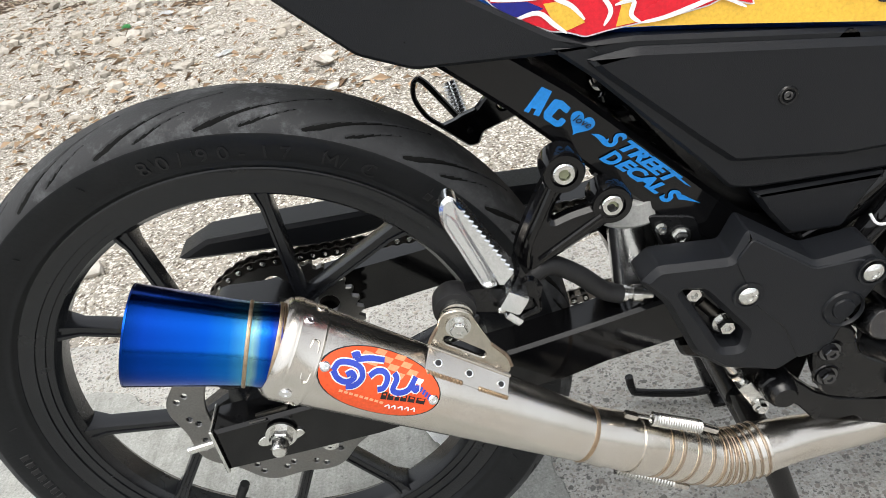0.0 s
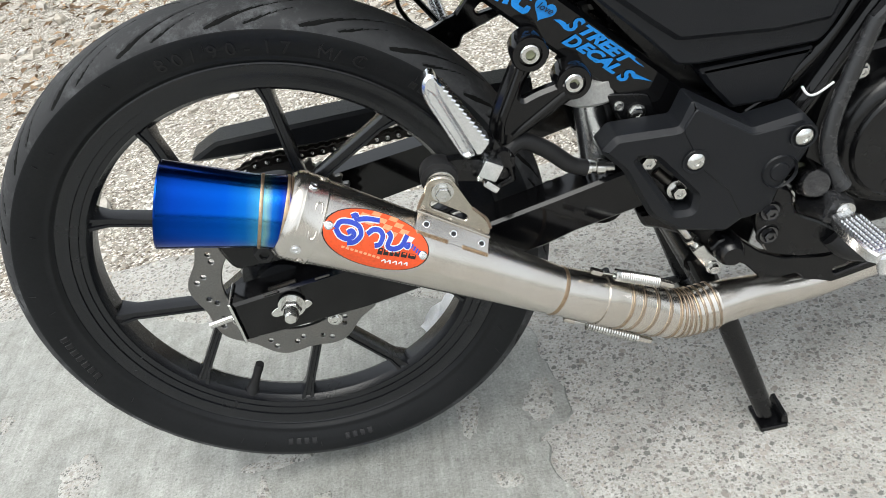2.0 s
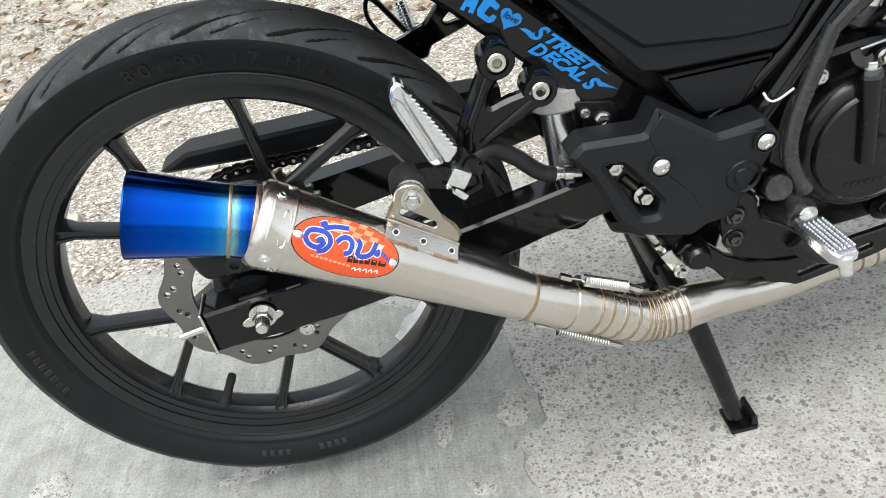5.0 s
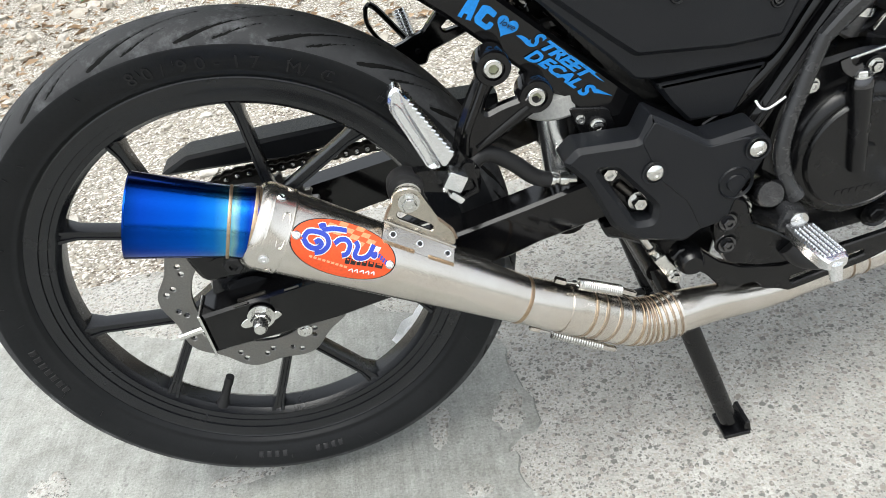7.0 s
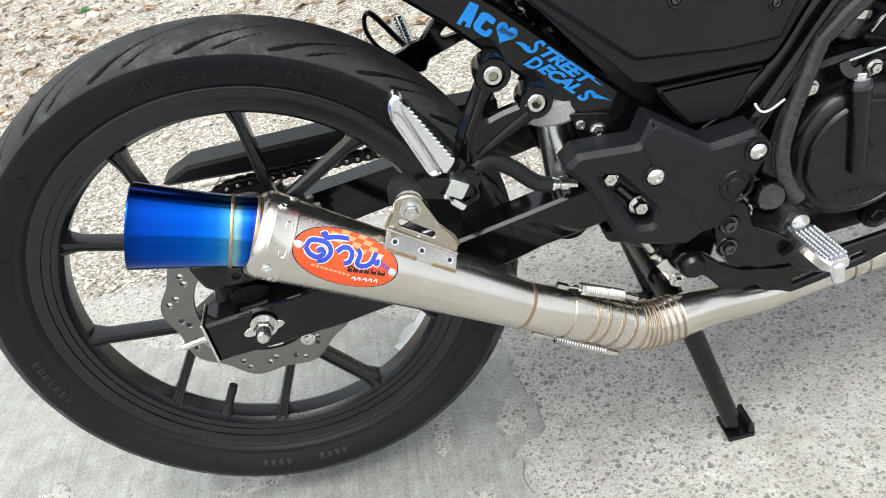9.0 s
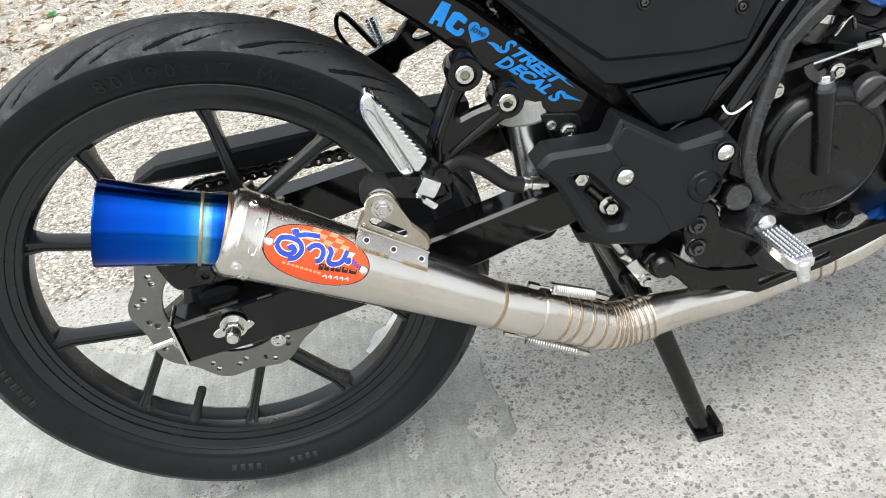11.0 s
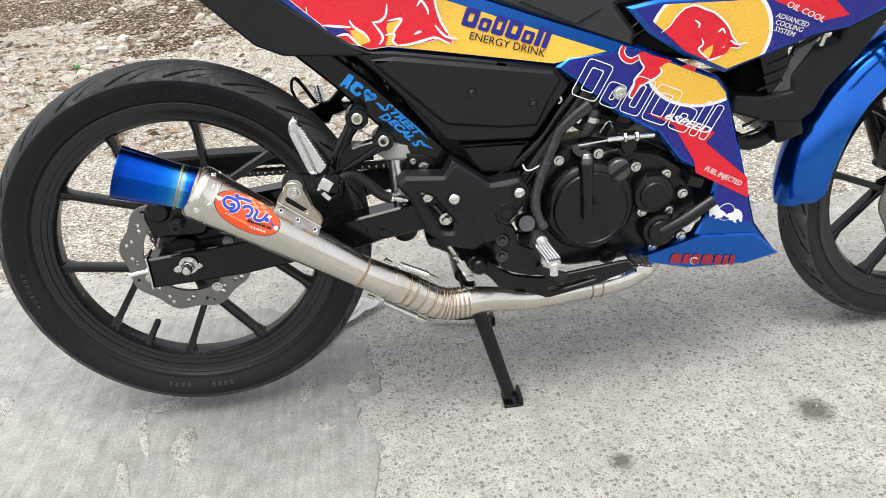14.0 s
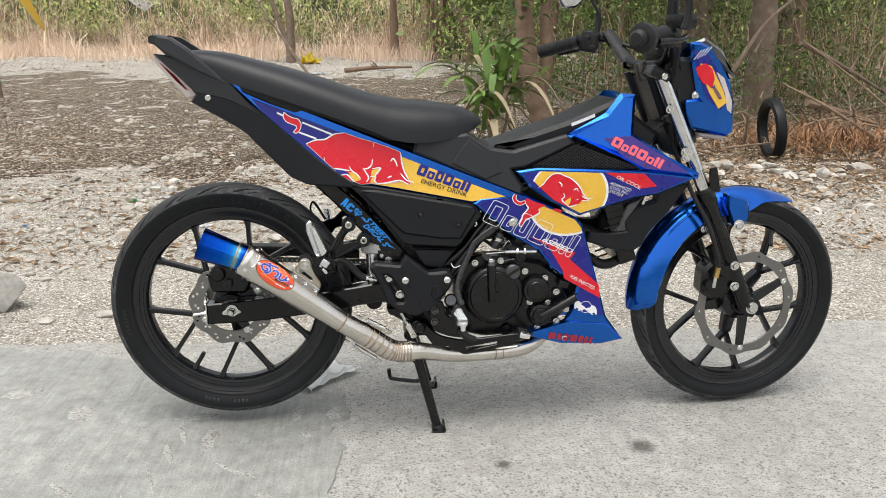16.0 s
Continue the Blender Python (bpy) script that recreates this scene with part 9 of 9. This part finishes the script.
def clumped(P, r, keep, scale=1.0):
    """Thins the points so that they stand in clumps."""
    n = np.sin(P[:, 0] * 0.9 * scale + 1.3 * np.sin(P[:, 1] * 0.7 * scale)) + np.sin(P[:, 0] * 2.3 * scale + P[:, 1] * 1.1 * scale + 1.0) * 0.6 + np.sin(P[:, 2] * 2.6 * scale + P[:, 0] * 1.7) * 0.5
    return P[r.uniform(-1.4, 1.4, len(P)) + keep < n]


g = np.random.default_rng(9)
blades("dry_grass", clumped(band(g, 34000, -28, 4.5, 25.0, 34), g, 0.0), 0.95, 0.020, STRAW, "tall dry straw-coloured grass", "dry grass", 31, lean=0.9, wave=True)
blades("dry_scrub", clumped(band(g, 7000, -28, 6.0, 26.0, 37), g, 0.5), 1.7, 0.020, BROWN_STRAW, "brown leafless scrub stems", "scrub", 32, lean=0.7, wave=True)
blades("dry_scrub", clumped(band(g, 9000, -28, 6.0, 26.0, 37, 0.2, 1.2), g, 0.2), 0.7, 0.016, BROWN_STRAW, "crossing brown twigs of dry scrub", "scrub", 37, lean=1.4)
blades("dry_scrub", clumped(band(g, 6000, -28, 2.0, 27.0, 33, 0.6, 2.0), g, 0.3), 0.9, 0.014, STRAW, "pale thin twigs among green scrub", "scrub", 39, lean=1.2)
blades("dry_grass", clumped(band(g, 22000, -26, 5, 22.0, 27.5), g, -0.2), 0.42, 0.016, STRAW, "low dry grass at the lot's edge", "dry grass", 33, lean=0.7)
blades("weeds", band(g, 160, -6.6, -5.8, 9.0, 11.5), 0.16, 0.012, LEAF_GREEN, "small green weeds on the soil", "weeds", 34, lean=0.6)
blades("dry_scrub", clumped(band(g, 2000, 3.6, 14, 9.0, 20), g, 0.3), 2.0, 0.017, BROWN_STRAW, "tangled brown stems in the woods", "scrub", 35, lean=0.8)
blades("dry_scrub", clumped(band(g, 2200, 3.2, 12, 7.5, 18, 0.0, 1.0), g, 0.2), 0.8, 0.010, BROWN_STRAW, "thin crossing twigs in the woods", "scrub", 38, lean=1.5)
blades("dry_scrub", clumped(band(g, 900, 2.6, 12, 9.5, 22), g, 0.3), 2.3, 0.014, LEAF_OLIVE, "thin olive stems in the woods", "scrub", 36, lean=0.6)
def cleared(P):
    """Leaves a gap in the far scrub where the sky looks in."""
    return P[~((np.abs(P[:, 0] + 0.277 * P[:, 1]) < 0.5 + 0.3 * np.sin(P[:, 2] * 3)) & (P[:, 2] > 1.9 + 0.03 * (P[:, 1] - 30)))]


leaves("scrub_leaves", cleared(clumped(band(g, 44000, -30, 3, 31, 42, 0.9, 6.0), g, 0.1)), 0.26, 0.13, LEAF_SUNLIT, "light green leaves of far scrub", "foliage", 41, droop=0.7)
leaves("scrub_leaves", clumped(band(g, 16000, -28, 4, 27, 33, 0.4, 2.0), g, 0.5), 0.14, 0.06, LEAF_OLIVE, "olive leaves among dry grass", "foliage", 42, droop=0.7)
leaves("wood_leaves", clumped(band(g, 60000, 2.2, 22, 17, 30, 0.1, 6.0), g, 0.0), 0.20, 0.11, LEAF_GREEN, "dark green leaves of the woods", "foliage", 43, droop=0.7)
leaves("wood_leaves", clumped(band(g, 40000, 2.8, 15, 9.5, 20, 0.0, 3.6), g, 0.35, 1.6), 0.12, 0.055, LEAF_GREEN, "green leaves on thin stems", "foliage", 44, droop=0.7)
leaves("wood_leaves", clumped(band(g, 24000, 1.6, 13, 10.5, 24, 0.3, 4.2), g, 0.4, 1.3), 0.13, 0.05, LEAF_SUNLIT, "light green leaves in the woods", "foliage", 48, droop=0.7)
leaves("wood_leaves", clumped(band(g, 8000, 2.4, 8.0, 7.4, 10, 0.0, 1.0), g, 0.2, 2.0), 0.08, 0.03, LEAF_GREEN, "green undergrowth by the tree", "foliage", 45, droop=0.7)
leaves("leaf_litter", band(g, 12000, 2.6, 10, 4.4, 10, 0.0, 0.05), 0.07, 0.028, LITTER, "brown leaf litter under the trees", "leaf litter", 46, droop=0.3)
# dead fronds hanging round the shaggy palm
dead = blades("dead_fronds", np.stack([2.35 + g.normal(0, 0.30, 500), 22.7 + g.normal(0, 0.1, 500), gz(2.5, 22.7) + g.uniform(0.25, 1.6, 500)], 1), 0.9, 0.03, BROWN_STRAW, "hanging dead palm fronds", "dead fronds", 47, lean=0.2)


def stick(name, a, b, r, material, label, bend=0.06, seed=0, group=""):
    """A broken branch with two side twigs."""
    q = random.Random(seed)
    a, b = Vector(a), Vector(b)
    t = thing(name, a, label, "branch", group)
    m = a.lerp(b, 0.5) + Vector((q.gauss(0, bend), q.gauss(0, bend), abs(q.gauss(0, bend))))
    part("stem", sweep(smooth_path([a, m, b], 5), [r * (1 - 0.055 * k) for k in range(11)], 8), material, t)
    for k in range(2):
        s = a.lerp(b, q.uniform(0.3, 0.8))
        e = s + Vector((q.gauss(0, 0.2), q.gauss(0, 0.15), q.uniform(0.05, 0.3))) * (b - a).length * 0.5
        part("twig", sweep([s, s.lerp(e, 0.5) + Vector((0, 0, 0.02)), e], [r * 0.5, r * 0.4, r * 0.15], 6), material, t)
    return t


rs2 = random.Random(31)
for k in range(34):
    x, y = rs2.uniform(3.3, 6.2), rs2.uniform(4.5, 7.5)
    a = rs2.uniform(0, 6.28)
    L = rs2.uniform(0.5, 1.5)
    z = gz(x, y) + rs2.uniform(0.0, 0.12)
    stick("dry_branch", (x, y, z), (x + math.cos(a) * L, y + math.sin(a) * L * 0.6, z + rs2.uniform(0.0, 0.7) * L), rs2.uniform(0.008, 0.028), TWIG if k % 3 else PALE_BARK, "dry broken branch in a heap of debris", seed=k, group="heap of dry branches")
for k, (a, b, r) in enumerate((((-1.0, 16.0, 0.1), (-2.6, 17.5, 2.3), 0.035), ((-0.3, 17.5, 0.12), (1.3, 17.8, 0.2), 0.06), ((0.2, 11.0, 0.03), (1.15, 10.6, 0.12), 0.05), ((1.1, 9.2, 0.02), (1.9, 9.0, 0.10), 0.03), ((4.3, 7.0, 0.5), (5.6, 7.4, 1.75), 0.03), ((5.1, 6.6, 0.35), (6.4, 7.0, 0.0), 0.04), ((5.4, 7.4, 1.0), (7.0, 7.6, 0.2), 0.03))):
    stick("dry_branch", (a[0], a[1], gz(a[0], a[1]) + a[2]), (b[0], b[1], gz(a[0], a[1]) + b[2]), r, PALE_BARK if k % 2 else BARK, "fallen dry branch at the lot's edge", seed=60 + k)
# far woods as a plain distant backdrop; its noise paints dark shade between leaves
bd, bn, bl, bb = base_nodes("far_woods")
bco = bn.new("ShaderNodeTexCoord").outputs["Object"]
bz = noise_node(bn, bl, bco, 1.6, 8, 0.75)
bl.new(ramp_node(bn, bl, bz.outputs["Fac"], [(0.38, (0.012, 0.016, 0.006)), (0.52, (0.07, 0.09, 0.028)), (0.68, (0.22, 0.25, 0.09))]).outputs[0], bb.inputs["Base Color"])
bb.inputs["Roughness"].default_value = 0.9
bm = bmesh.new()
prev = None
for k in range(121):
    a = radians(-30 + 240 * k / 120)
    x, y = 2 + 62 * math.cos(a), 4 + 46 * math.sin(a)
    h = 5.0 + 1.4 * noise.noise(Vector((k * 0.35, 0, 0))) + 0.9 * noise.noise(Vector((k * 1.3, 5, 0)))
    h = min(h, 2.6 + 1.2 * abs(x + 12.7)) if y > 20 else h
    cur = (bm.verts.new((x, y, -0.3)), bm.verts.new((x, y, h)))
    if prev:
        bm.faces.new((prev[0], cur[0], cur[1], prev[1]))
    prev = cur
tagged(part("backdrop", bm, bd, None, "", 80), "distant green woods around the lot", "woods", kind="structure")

# heap of rust-brown fronds round the old tyre
blades("dead_fronds", np.stack([4.55 + g.normal(0, 0.40, 900), 5.3 + g.normal(0, 0.35, 900), gz(4.5, 5.3) + np.abs(g.normal(0, 0.08, 900))], 1), 0.15, 0.012, plant_material("rust_brown_fronds", (0.15, 0.065, 0.028), (0.40, 0.22, 0.11), 0.8), "rust-brown dead fronds heaped by the tyre", "dead fronds", 71, lean=2.2)
